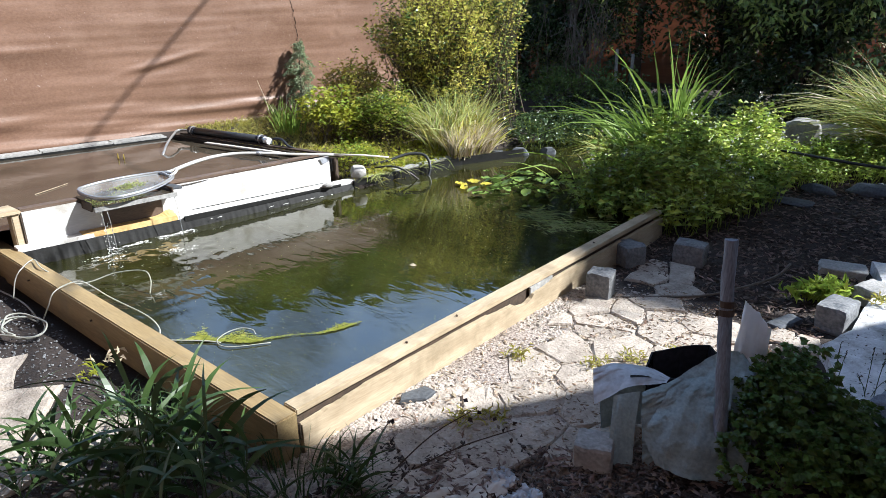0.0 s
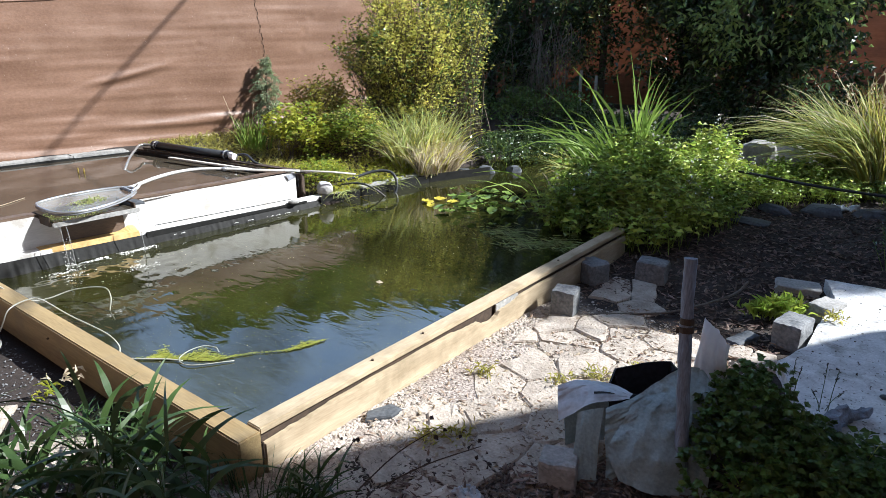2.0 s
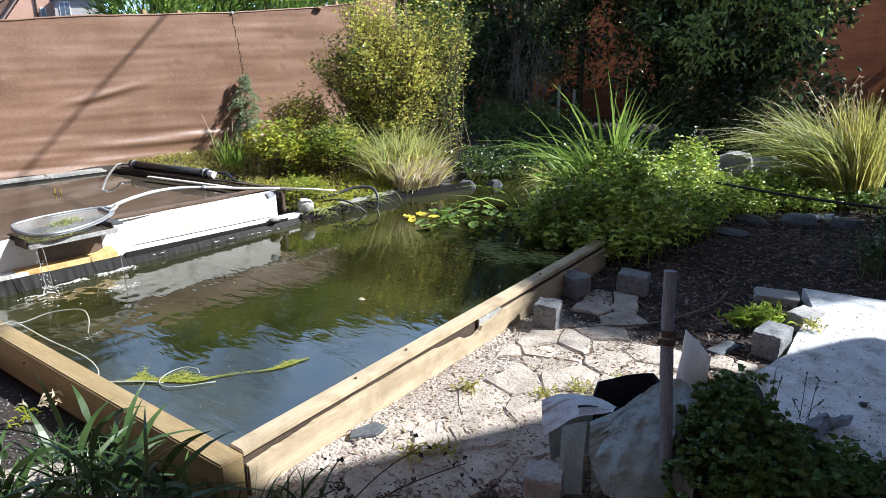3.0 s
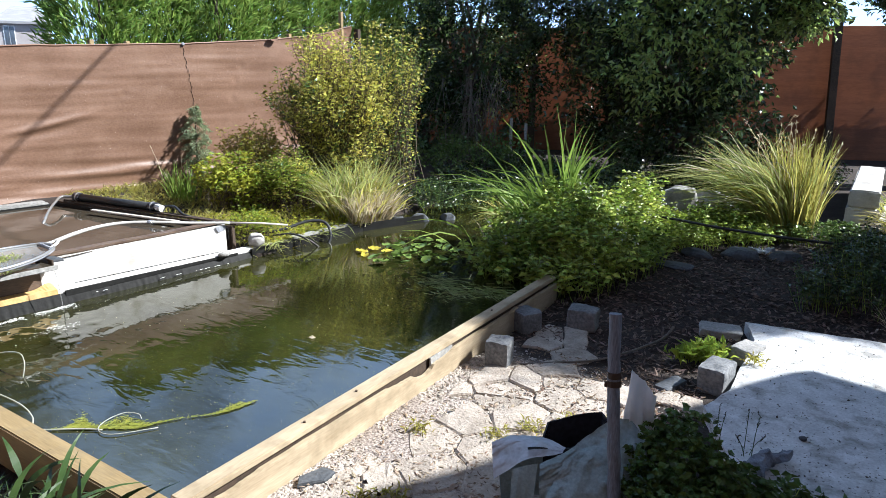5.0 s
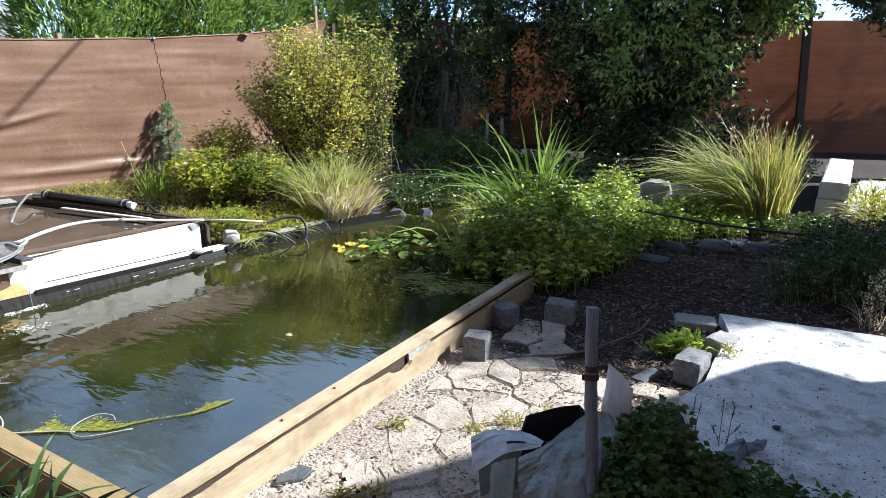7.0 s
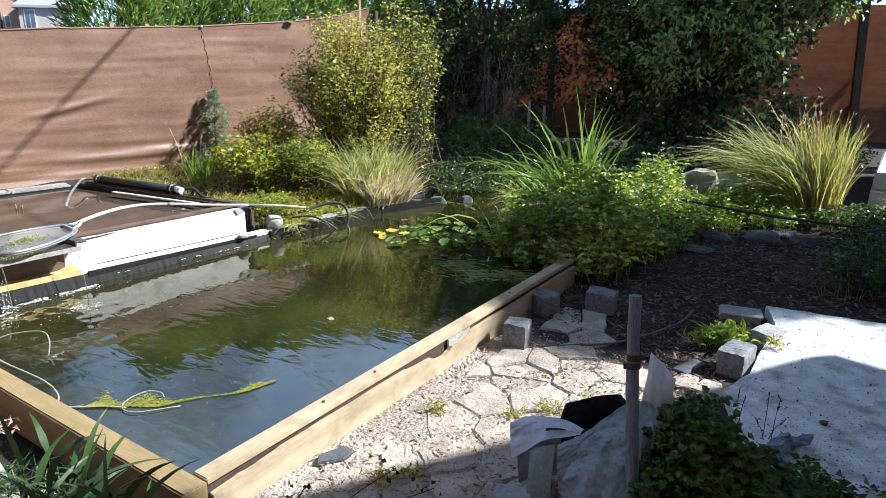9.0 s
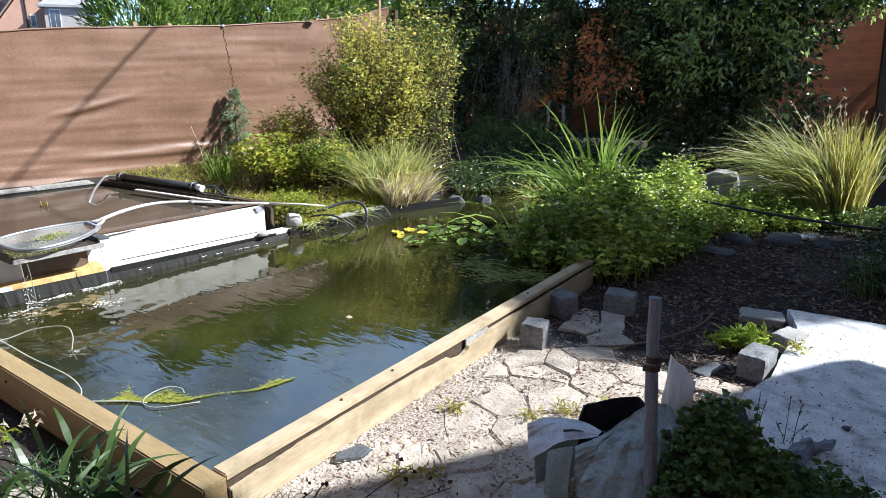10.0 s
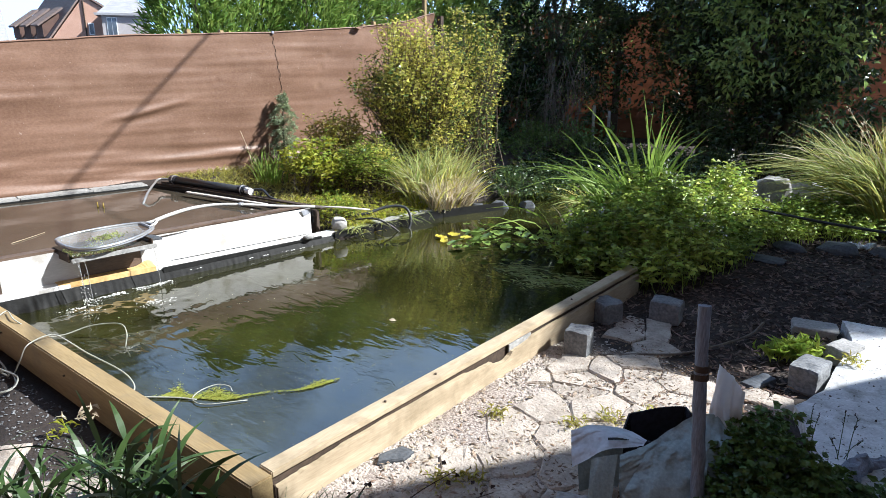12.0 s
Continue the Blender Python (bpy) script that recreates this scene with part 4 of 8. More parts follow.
def landing_net():
    t = thing("landing_net", "aluminium pond net with a long pole resting on the board", "net", at=(-2.55, 0.75, 0.25))

    # rim: a pointed nose, widest near the nose, narrowing to a square neck
    near = [(-2.655, 0.432), (-2.56, 0.428), (-2.43, 0.445), (-2.355, 0.51), (-2.335, 0.60), (-2.35, 0.72), (-2.405, 0.86), (-2.50, 0.985), (-2.585, 1.03)]
    far = [(-2.66, 1.005), (-2.70, 0.93), (-2.735, 0.80), (-2.745, 0.66), (-2.735, 0.55), (-2.705, 0.46)]
    plan = near + far

    def rim_z(x, y):
        return 0.262 + 0.10 * (x + 2.55) * -0.35 + 0.012 * (y - 0.7)
    ring = smooth_line([(x, y, rim_z(x, y)) for x, y in plan + plan[:1]], 5)
    part("rim", tube(ring, 0.0088, sides=8), M["steel"], t, "oval metal rim", smooth=True)
    part("rim_band", tube([p - Vector((0, 0, 0.012)) for p in ring[:60]], 0.0065, sides=6), M["grey_wood"], t, "grey cord binding under the rim", smooth=True)
    c = Vector((-2.56, 0.70, 0.262))
    n, V = len(ring) - 1, []
    for r in range(9):
        s = r / 8
        for k in range(n):
            p = c + (ring[k] - c) * (1 - s)
            V.append(tuple(p - Vector((0, 0, 0.042 * (1 - (1 - s) ** 3) + 0.006 * noise.noise(p * 14) * s))))
    F = [(r * n + k, r * n + (k + 1) % n, (r + 1) * n + (k + 1) % n, (r + 1) * n + k) for r in range(8) for k in range(n)]
    part("netting", (V, F), M["netting"], t, "fine pale netting", smooth=True)
    # cross-bar and forked shoulder at the neck
    part("neck_bar", tube([(-2.52, 0.985, 0.262), (-2.66, 0.99, 0.268)], 0.012, sides=8), M["grey_wood"], t, "dark bar across the neck")
    for a in ((-2.53, 0.985), (-2.655, 1.0)):
        part("fork", tube(smooth_line([(*a, 0.264), ((a[0] - 2.62) / 2, 1.05, 0.272), (-2.64, 1.10, 0.278)], 4), 0.010, 0.011, 8), M["pole_grey"], t, smooth=True)
    line = smooth_line([(-2.632, 1.07, 0.275), (-2.70, 1.24, 0.282), (-2.735, 1.42, 0.288), (-2.72, 1.60, 0.285), (-2.63, 1.78, 0.27), (-2.50, 2.02, 0.235), (-2.36, 2.28, 0.205)], 6)
    part("pole", tube(line, 0.0135, 0.0105, sides=10), M["pole_grey"], t, "pale slender pole", smooth=True)
    part("joint", rock((-2.63, 1.78, 0.272), (0.04, 0.05, 0.035), 403, 2), M["steel"], t, "metal joint of the pole")
    part("pole_end", tube([line[-1], (-2.24, 2.50, 0.175), (-2.14, 2.68, 0.14)], 0.0085, 0.007, sides=8), M["card"], t, "thin wooden end of the pole", smooth=True)
    rng = np.random.default_rng(8)
    q = np.array((-2.62, 0.74, 0.232))[None] + rng.normal(size=(220, 3)) * [0.025, 0.055, 0.006]
    tagged(part("caught_weed", leaves(q, rng.normal(size=(220, 3)) + [0, 0, 0.4], 0.022, wide=0.3, rng=rng), M["grass"], t, "bits of green weed"), kind="stuff")


landing_net()


def far_edge():
    t = thing("pond_edging", "grey edging planks and liner along the far bank", "pond edging", at=(-2.2, 3.2, GROUND))
    part("plank", slanted((-2.36, 2.42), (-2.27, 2.83), 0.03, GROUND - 0.02, -0.04, bevel=0.006), M["grey_edge"], t)
    part("plank", slanted((-2.27, 2.85), (-2.19, 3.62), 0.035, GROUND - 0.02, -0.012, bevel=0.006), M["grey_edge"], t)
    part("plank", slanted((-2.19, 3.64), (-2.02, 4.1), 0.022, GROUND - 0.02, -0.055, bevel=0.006), M["dark_wood"], t)
    part("liner", slanted((-2.30, 2.42), (-2.13, 3.62), 0.012, GROUND - 0.05, -0.03, bevel=0.003), M["liner"], t, "black liner showing under the planks")
    part("liner", slanted((-2.13, 3.62), (-1.88, 4.25), 0.012, GROUND - 0.05, -0.03, bevel=0.003), M["liner"], t, "black liner showing under the planks")


far_edge()
solo("stone", rock((-2.36, 2.53, 0.02), (0.15, 0.15, 0.12), 11), M["concrete"], "white stone beside the board end", "stone")
solo("stone", rock((-2.325, 2.18, -0.015), (0.07, 0.10, 0.045), 12), M["stone"], "small grey stone on the ledge", "stone")
loop = smooth_line([(-2.5, 2.65, 0.02), (-2.38, 2.85, 0.035), (-2.3, 3.05, 0.075), (-2.2, 3.16, 0.07), (-2.13, 3.17, 0.0), (-2.10, 3.12, -0.10), (-2.12, 3.02, -0.14)])
hs = thing("hose", "black hose looping from the bank into the pond", "hose", at=(-2.3, 3.0, 0))
part("loop", tube(loop, 0.013), M["hose"], hs, smooth=True)
part("thin_line", tube(smooth_line([(-2.42, 2.7, 0.0), (-2.25, 2.82, 0.02), (-2.14, 2.9, -0.03), (-2.08, 2.98, -0.11)]), 0.008), M["hose"], hs, "thin dark line", smooth=True)


# ---- left fence: tarpaulin over stakes ----
def fence_x(y):
    """The tarpaulin's line in plan."""
    return -5.20 + 0.13 * (y - 1.8)


def fence_top(y):
    return float(np.interp(y, (-1.5, 1.2, 2.39, 3.84, 5.19, 5.9, 6.48), (1.36, 1.483, 1.556, 1.60, 1.685, 1.775, 1.90))) + 0.009 * noise.noise(Vector((y * 1.6, 0, 0)))


def tarp_x(y, z):
    """How far the sheet hangs out at a height: slack, wrinkles and one long crease."""
    x = fence_x(y) + 0.028 * noise.noise(Vector((y * 0.7, z * 0.9, 0)))
    low = max(0, 1 - (z - 0.05) / 0.5)
    x += 0.085 * low * noise.noise(Vector((y * 1.0 + z * 2.4, z * 8.0, 3)))
    x += 0.005 * noise.noise(Vector((y * 1.4, z * 19, 5))) + 0.012 * noise.noise(Vector((y * 0.9, z * 5.5, 8))) + 0.010 * low
    x += 0.024 * max(0, (0.3 - z) / 0.3) ** 1.3 * (1 + 0.5 * noise.noise(Vector((y * 1.7, 0, 9))))
    x += 0.024 * low * noise.noise(Vector((y * 0.6, z * 17 + y, 6)))
    cz = 0.80 + 0.2 * (y - 2.40)
    x += 0.030 * math.exp(-((z - cz) / 0.03) ** 2) * math.exp(-((y - 2.40) / 0.34) ** 2) - 0.009 * math.exp(-((z - cz + 0.07) / 0.04) ** 2) * math.exp(-((y - 2.4) / 0.4) ** 2)
    x += 0.022 * math.exp(-((z - 0.98) / 0.04) ** 2) * math.exp(-((y - 1.0) / 0.5) ** 2)
    x += 0.02 * math.exp(-((z - 0.28 - 0.05 * (y - 4)) / 0.03) ** 2) * math.exp(-((y - 4.35) / 0.35) ** 2)
    for ey, ez in ((3.2, 1.08), (4.55, 1.2), (4.5, 0.98), (4.65, 1.36)):
        d = math.hypot(y - ey, (z - ez) * 1.3)
        x -= 0.008 * math.exp(-(d / 0.035) ** 2)
    if y > 5.1:
        x += 0.035 * math.sin(y * 5.5 + z * 4) * min(1, (y - 5.1) * 1.3) * max(0, z) / 1.7
    return x


def left_fence():
    t = thing("tarpaulin_fence", "tall brown woven tarpaulin stretched over stakes, wrinkled", "fence", kind="structure", at=(-5.1, 3, GROUND))
    ys = np.concatenate([np.arange(-1.5, 0.8, 0.08), np.arange(0.8, 6.49, 0.026)])
    nz = 72
    V, F = [], []
    for y in ys:
        zt = fence_top(y)
        for k in range(nz):
            z = 0.02 + (zt - 0.02) * k / (nz - 1)
            V.append((tarp_x(y, z), y, z))
    n = len(ys)
    F = [(i * nz + k, i * nz + k + 1, (i + 1) * nz + k + 1, (i + 1) * nz + k) for i in range(n - 1) for k in range(nz - 1)]
    o = len(V)
    V += [(x - 0.006, y, z) for x, y, z in V]
    F += [(a + o, d + o, c + o, b + o) for a, b, c, d in F]
    part("sheet", (V, F), M["tarp"], t, smooth=True)
    # top hem, a little rolled
    part("hem", tube([(tarp_x(y, fence_top(y)), y, fence_top(y) + 0.003 + 0.006 * noise.noise(Vector((y * 6, 0, 0)))) for y in ys[::2]], 0.0095, sides=6), M["tarp"], t, smooth=True)
    # laced seam that runs down from the hem
    for k in range(17):
        z = 1.605 - k * 0.046
        y = 3.915 + 0.005 * k + 0.008 * math.sin(k * 2.1)
        lean = 0.0035 if k % 2 else -0.0035
        part("stitch", tube([(tarp_x(y, z) + 0.004, y - lean, z), (tarp_x(y, z - 0.03) + 0.005, y + lean, z - 0.036)], 0.0032, 0.0026, 5), M["dark_wood"], t)
    part("seam_knot", rock((tarp_x(3.91, 1.60) + 0.01, 3.915, 1.605), (0.03, 0.035, 0.04), 401, 2), M["grey_wood"], t, "grey knot at the top of the seam")
    part("hole", tube([(tarp_x(4.55, 0.52) + 0.001, 4.55, 0.52), (tarp_x(4.55, 0.52) + 0.004, 4.55, 0.52)], 0.022, sides=9), M["dark_wood"], t, "small dark hole in the sheet")
    for y, h in ((0.4, 0.05), (2.95, 0.055), (3.32, 0.035), (5.25, 0.03), (5.42, 0.05), (6.3, 0.22), (-0.9, 0.1)):
        part("stake", box(fence_x(y) - 0.075, fence_x(y) - 0.025, y - 0.025, y + 0.025, GROUND - 0.05, fence_top(y) + h, bevel=0.005), M["timber_x"], t)
    part("end_post", box(fence_x(6.5) - 0.02, fence_x(6.5) + 0.05, 6.50, 6.57, GROUND - 0.05, fence_top(6.4) - 0.02, bevel=0.006), M["dark_wood"], t, "dark end post")
    # torn flap folded over the hem
    V = []
    for i in range(14):
        u = i / 13
        for k in range(6):
            v = k / 5
            y = 5.04 + 0.13 * u
            V.append((fence_x(y) + 0.012 + 0.05 * v, y, fence_top(y) + 0.010 - 0.03 * v * math.sin(u * math.pi) + 0.012 * noise.noise(Vector((u * 5, v * 3, 3)))))
    part("torn_flap", (V, [(i * 6 + k, (i + 1) * 6 + k, (i + 1) * 6 + k + 1, i * 6 + k + 1) for i in range(13) for k in range(5)]), M["tarp"], t, "torn flap hanging over the hem", smooth=True)
    for z in (0.02, 0.07):
        part("wire", tube(smooth_line([(fence_x(5.1) - 0.03, 5.1, fence_top(5.1) + z), (fence_x(5.5) - 0.03, 5.5, fence_top(5.5) + z + 0.03), (fence_x(6.0) - 0.03, 6.0, fence_top(6.0) + z + 0.03), (fence_x(6.5) - 0.03, 6.5, fence_top(6.4) + z + 0.1)]), 0.002, sides=5), M["dark_wood"], t)


left_fence()


# ---- back fence: red-brown sheet behind the trees ----
def back_fence():
    t = thing("back_fence", "red-brown sheeted fence at the garden's end", "fence", kind="structure", at=(0, 12.5, GROUND))
    a, b = Vector((-7.1, 9.6, 0)), Vector((9.0, 15.6, 0))
    u = (b - a).normalized()
    nrm = Vector((u.y, -u.x, 0))
    n, nz = 220, 26
    V, F = [], []
    for i in range(n):
        p = a + (b - a) * i / (n - 1)
        top = 2.05 + 0.03 * noise.noise(p * 0.4)
        for k in range(nz):
            z = GROUND - 0.05 + (top - GROUND + 0.05) * k / (nz - 1)
            d = 0.03 * noise.noise(Vector((p.x * 0.6, z * 2.2, 0))) + 0.012 * noise.noise(Vector((p.x * 0.8, z * 11, 7)))
            V.append(p + nrm * d + Vector((0, 0, z)))
    F = [(i * nz + k, (i + 1) * nz + k, (i + 1) * nz + k + 1, i * nz + k + 1) for i in range(n - 1) for k in range(nz - 1)]
    part("sheet", ([tuple(v) for v in V], F), M["back_tarp"], t, smooth=True)
    for s, w, h in ((0.08, 0.06, 2.1), (0.2, 0.06, 2.1), (0.496, 0.062, 2.36), (0.62, 0.06, 2.15), (0.8, 0.06, 2.1)):
        p = a + (b - a) * s + nrm * 0.12
        leaning = [slanted((p.x - u.x * w, p.y - u.y * w), (p.x + u.x * w, p.y + u.y * w), w * 0.8, GROUND - 0.05, h)]
        if h > 2.3:
            leaning.append(slanted((p.x - u.x * w * 1.05, p.y - u.y * w * 1.05), (p.x + u.x * w * 1.05, p.y + u.y * w * 1.05), w * 0.85, 2.14, 2.365))
            for bm in leaning:
                for v in bm.verts:
                    v.co -= u * 0.055 * (v.co.z - 1.2)
        part("post", leaning[0], M["dark_wood"], t, "dark timber post")
        if h > 2.3:
            part("post_cap", leaning[1], M["concrete"], t, "pale weathered post top")


back_fence()


# ---- neighbour houses ----
HOUSE_AT, HOUSE_RIGHT, HOUSE_AWAY = Vector((-53.2, 22.6, 0)), Vector((0.397, 0.918, 0)), Vector((-0.918, 0.397, 0))


def plot(u, d, z):
    """A point by the far houses: metres across, away and up."""
    return tuple(HOUSE_AT + HOUSE_RIGHT * u + HOUSE_AWAY * d + Vector((0, 0, z)))


def prism(face, shift):
    """A closed body: a flat outline and its copy moved by shift; points are across, away, up."""
    n = len(face)
    V = [plot(*p) for p in face] + [plot(p[0] + shift[0], p[1] + shift[1], p[2] + shift[2]) for p in face]
    F = [tuple(range(n)), tuple(range(2 * n - 1, n - 1, -1))] + [(i, n + i, n + (i + 1) % n, (i + 1) % n) for i in range(n)]
    bm = bmesh.new()
    vs = [bm.verts.new(v) for v in V]
    for f in F:
        bm.faces.new([vs[i] for i in f])
    bmesh.ops.recalc_face_normals(bm, faces=bm.faces[:])
    return bm


def gabled_house():
    t = thing("house", "orange rendered house with brown tiled roof and dormers", "house", at=plot(0, 3, GROUND))
    back = (-2.4, 6.0, 0.0)
    part("wall", prism([(-2.6, 0, GROUND), (3.6, 0, GROUND), (3.6, 0, 3.3), (0.75, 0, 5.1), (-2.6, 0, 0.9)], back), M["brick_wall"], t)
    part("roof", prism([(-2.85, -0.15, 0.68), (0.72, -0.15, 5.22), (0.72, -0.15, 5.40), (-2.95, -0.15, 0.76)], (-2.5, 6.3, 0)), M["roof"], t, "brown tiled roof slope")
    part("roof", prism([(3.9, -0.15, 3.14), (0.72, -0.15, 5.22), (0.72, -0.15, 5.40), (3.95, -0.15, 3.28)], (-2.5, 6.3, 0)), M["roof"], t, "brown tiled roof slope")
    for k in range(3):
        du, dd = -0.86 * k - 0.1, 2.1 * k + 0.5
        d = part("dormer", prism([(-2.1 + du, dd, 2.2), (-0.9 + du, dd, 2.9), (-0.9 + du, dd, 3.9), (-2.1 + du, dd, 3.12)], (-0.5, 1.3, 0)), M["dark_brick"], t, "dark timbered dormer")
        part("dormer_window", prism([(-2.12 + du, dd + 0.2, 2.35), (-2.13 + du, dd + 0.2, 2.35), (-2.13 + du, dd + 0.2, 3.0), (-2.12 + du, dd + 0.2, 3.0)], (-0.4, 0.95, 0)), M["glass"], d)
        part("dormer_roof", prism([(-2.35 + du, dd - 0.2, 2.98), (-0.6 + du, dd - 0.2, 4.22), (-0.6 + du, dd - 0.2, 4.36), (-2.4 + du, dd - 0.2, 3.1)], (-0.5, 1.2, 0)), M["roof"], d)
    f = part("window", prism([(0.86, -0.05, 2.38), (1.24, -0.05, 2.38), (1.24, -0.05, 3.26), (0.86, -0.05, 3.26)], (0, 0.04, 0)), M["white_paint"], t)
    part("pane", prism([(0.92, -0.07, 2.45), (1.18, -0.07, 2.45), (1.18, -0.07, 3.2), (0.92, -0.07, 3.2)], (0, 0.015, 0)), M["glass"], f)
    part("drainpipe", tube([plot(0.66, -0.08, GROUND), plot(0.66, -0.08, 4.9)], 0.05), M["dark_wood"], t)


def grey_house():
    t = thing("house", "small grey house with a grey tiled roof", "house", at=plot(3, -3, GROUND))
    part("wall", prism([(1.68, -4, GROUND), (4.6, -4, GROUND), (4.6, -4, 3.75), (1.68, -4, 3.75)], (0.6, 4.5, 0)), M["grey_render"], t)
    part("roof", prism([(1.25, -4.3, 3.66), (5.1, -4.3, 3.66), (5.1, -4.3, 3.82), (1.2, -4.3, 3.82)], (0.6, 5.0, 0)), M["slate_roof"], t, "grey eaves")
    part("roof", prism([(1.4, -4.1, 3.825), (5.0, -4.1, 3.825), (4.2, -2.0, 4.9), (2.7, -2.0, 4.9)], (0.3, 2.2, 0)), M["slate_roof"], t, "grey tiled hipped roof")
    f = part("window", prism([(1.98, -4.05, 2.2), (2.66, -4.05, 2.2), (2.66, -4.05, 3.55), (1.98, -4.05, 3.55)], (0, 0.04, 0)), M["white_paint"], t)
    for a, b in ((2.04, 2.30), (2.35, 2.60)):
        part("pane", prism([(a, -4.07, 2.3), (b, -4.07, 2.3), (b, -4.07, 3.48), (a, -4.07, 3.48)], (0, 0.015, 0)), M["glass"], f)


def far_house():
    t = thing("house", "far hazy house with a long dull roof", "house", at=plot(-10, 25, GROUND))
    part("wall", prism([(-16, 22, GROUND), (-6.6, 22, GROUND), (-6.6, 22, 2.2), (-16, 22, 2.2)], (0, 8, 0)), M["grey_render"], t)
    part("roof", prism([(-6.2, 21.6, 2.1), (-6.6, 26, 5.3), (-6.6, 30.4, 2.1)], (-10, 0, 0)), M["slate_roof"], t)


gabled_house()
grey_house()
far_house()


# ---- plants ----
def clump_cloud(rng, center, radii, clumps, per, spread, size, droop=0.0, wide=0.5, shell=0.55):
    """Leaves in many small sprays inside an uneven body, thicker towards its outside."""
    d = unit(rng.normal(size=(clumps, 3)))
    r = rng.uniform(shell, 1.0, clumps) ** 0.7
    bump = np.array([1 + 0.5 * noise.noise(Vector(v) * 2.6 + Vector(center)) for v in d])
    c = np.array(center) + d * (r * bump)[:, None] * np.array(radii)
    out = unit(d + rng.normal(size=d.shape) * 0.5 + np.array([0, 0, 0.35]))
    k = rng.uniform(0, 1, (clumps, per))
    pts = c[:, None] + out[:, None] * (k[..., None] - 0.5) * spread * 2 + rng.normal(size=(clumps, per, 3)) * spread * 0.35
    ax = out[:, None] + rng.normal(size=(clumps, per, 3)) * 0.8 - np.array([0, 0, droop])
    return leaves(pts.reshape(-1, 3), ax.reshape(-1, 3), size, wide=wide, rng=rng)


def limbs(base, tips, r, rng, sides=6):
    """Crooked tapering limbs from the base to each tip."""
    gs = []
    b = Vector(base)
    for tp in tips:
        tp = Vector(tp)
        mid1 = b.lerp(tp, 0.35) + Vector(rng.normal(size=3) * 0.07) + Vector((0, 0, 0.1))
        mid2 = b.lerp(tp, 0.7) + Vector(rng.normal(size=3) * 0.08)
        gs.append(tube(smooth_line([b, mid1, mid2, tp], 4), r, r * 0.2, sides))
    return merge(*gs)


def tree(name, label, category, base, center, radii, clumps, per, spread, size, leaf, seed, trunk_r=0.06, stems=6, extra=(), outer=(), outer_leaf=None, glint=0, **kw):
    rng = np.random.default_rng(seed)
    t = thing(name, label, category, at=base)
    tips = [np.array(center) + unit(rng.normal(size=(1, 3)))[0] * np.array(radii) * 0.6 for _ in range(stems)]
    part("trunk", limbs(base, tips, trunk_r, rng), M["bark"], t, smooth=True)
    gs = [clump_cloud(rng, center, radii, clumps, per, spread, size, **kw)]
    for c, rad, n in extra:
        gs.append(clump_cloud(rng, c, rad, n, per, spread, size, **kw))
    part("crown", cat(*gs), leaf, t)
    # thin outer sprays in the brighter leaf stand in for sun glints
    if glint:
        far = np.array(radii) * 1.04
        part("crown", clump_cloud(rng, center, tuple(far), glint, 5, spread * 0.7, size * 0.9, shell=0.93), M["lit_leaf"], t, "sparse outer leaves in a brighter green standing in for sun glints")
    # outer boughs coloured as if sunlit
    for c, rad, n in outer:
        part("crown", clump_cloud(rng, c, rad, n, per, spread, size, **kw), outer_leaf, t, "outer branch with sunlight put into its brighter leaf colour")
    return t


# bushes made of leafy shoots
def shoot_bush(name, label, category, base, center, radii, shoots, per, size, mats, seed, stem_r=0.004, foot=0.12, wide=0.5, bare=0.35, droop=0.1):
    """Many crooked shoots from one foot to an uneven body; each is set with leaves and runs a little past it."""
    rng = np.random.default_rng(seed)
    t = thing(name, label, category, at=base)
    gs, C, A = [], [[] for _ in mats], [[] for _ in mats]
    share = np.cumsum([m[1] for m in mats])
    c, r = np.array(center), np.array(radii)
    for s in range(shoots):
        d = rng.normal(size=3)
        d = d / np.linalg.norm(d)
        d[2] = abs(d[2]) if rng.uniform() < 0.72 else d[2]
        k = rng.uniform(0.45, 1.0) ** 0.6 * (1 + 0.5 * noise.noise(Vector(d * 2.8) + Vector(center)))
        tip = c + d * r * k
        b = np.array(base) + np.array([rng.normal() * foot, rng.normal() * foot, 0])
        mid = b * 0.5 + tip * 0.5 + np.array([rng.normal() * 0.05, rng.normal() * 0.05, 0.06])
        over = tip + (tip - mid) * rng.uniform(0.05, 0.3) + np.array([0, 0, rng.uniform(0.0, 0.12) * r[2]])
        line = smooth_line([tuple(b), tuple(mid), tuple(tip), tuple(over)], 5)
        gs.append(tube(line, stem_r, stem_r * 0.35, 4))
        m = int(np.searchsorted(share, rng.uniform(0, share[-1])))
        n = len(line) - 1
        for q in range(per):
            f = bare + (1 - bare) * (q + rng.uniform()) / per
            p = line[int(f * n)].lerp(line[min(n, int(f * n) + 1)], f * n % 1.0)
            a = q * 2.4 + rng.normal() * 0.4
            out = Vector((math.cos(a), math.sin(a), 0.35 - droop + rng.normal() * 0.3))
            C[m].append(tuple(p + out * 0.012 + Vector(rng.normal(size=3) * 0.03)))
            A[m].append(tuple(out + (line[-1] - line[-3]) * 2))
    tagged(part("twig_work", merge(*gs), M["bark"], t), kind="stuff")
    for (mat, _), cc, aa in zip(mats, C, A):
        if cc:
            part("crown", leaves(np.array(cc), np.array(aa), size, wide=wide, rng=rng), M[mat], t)
    return t


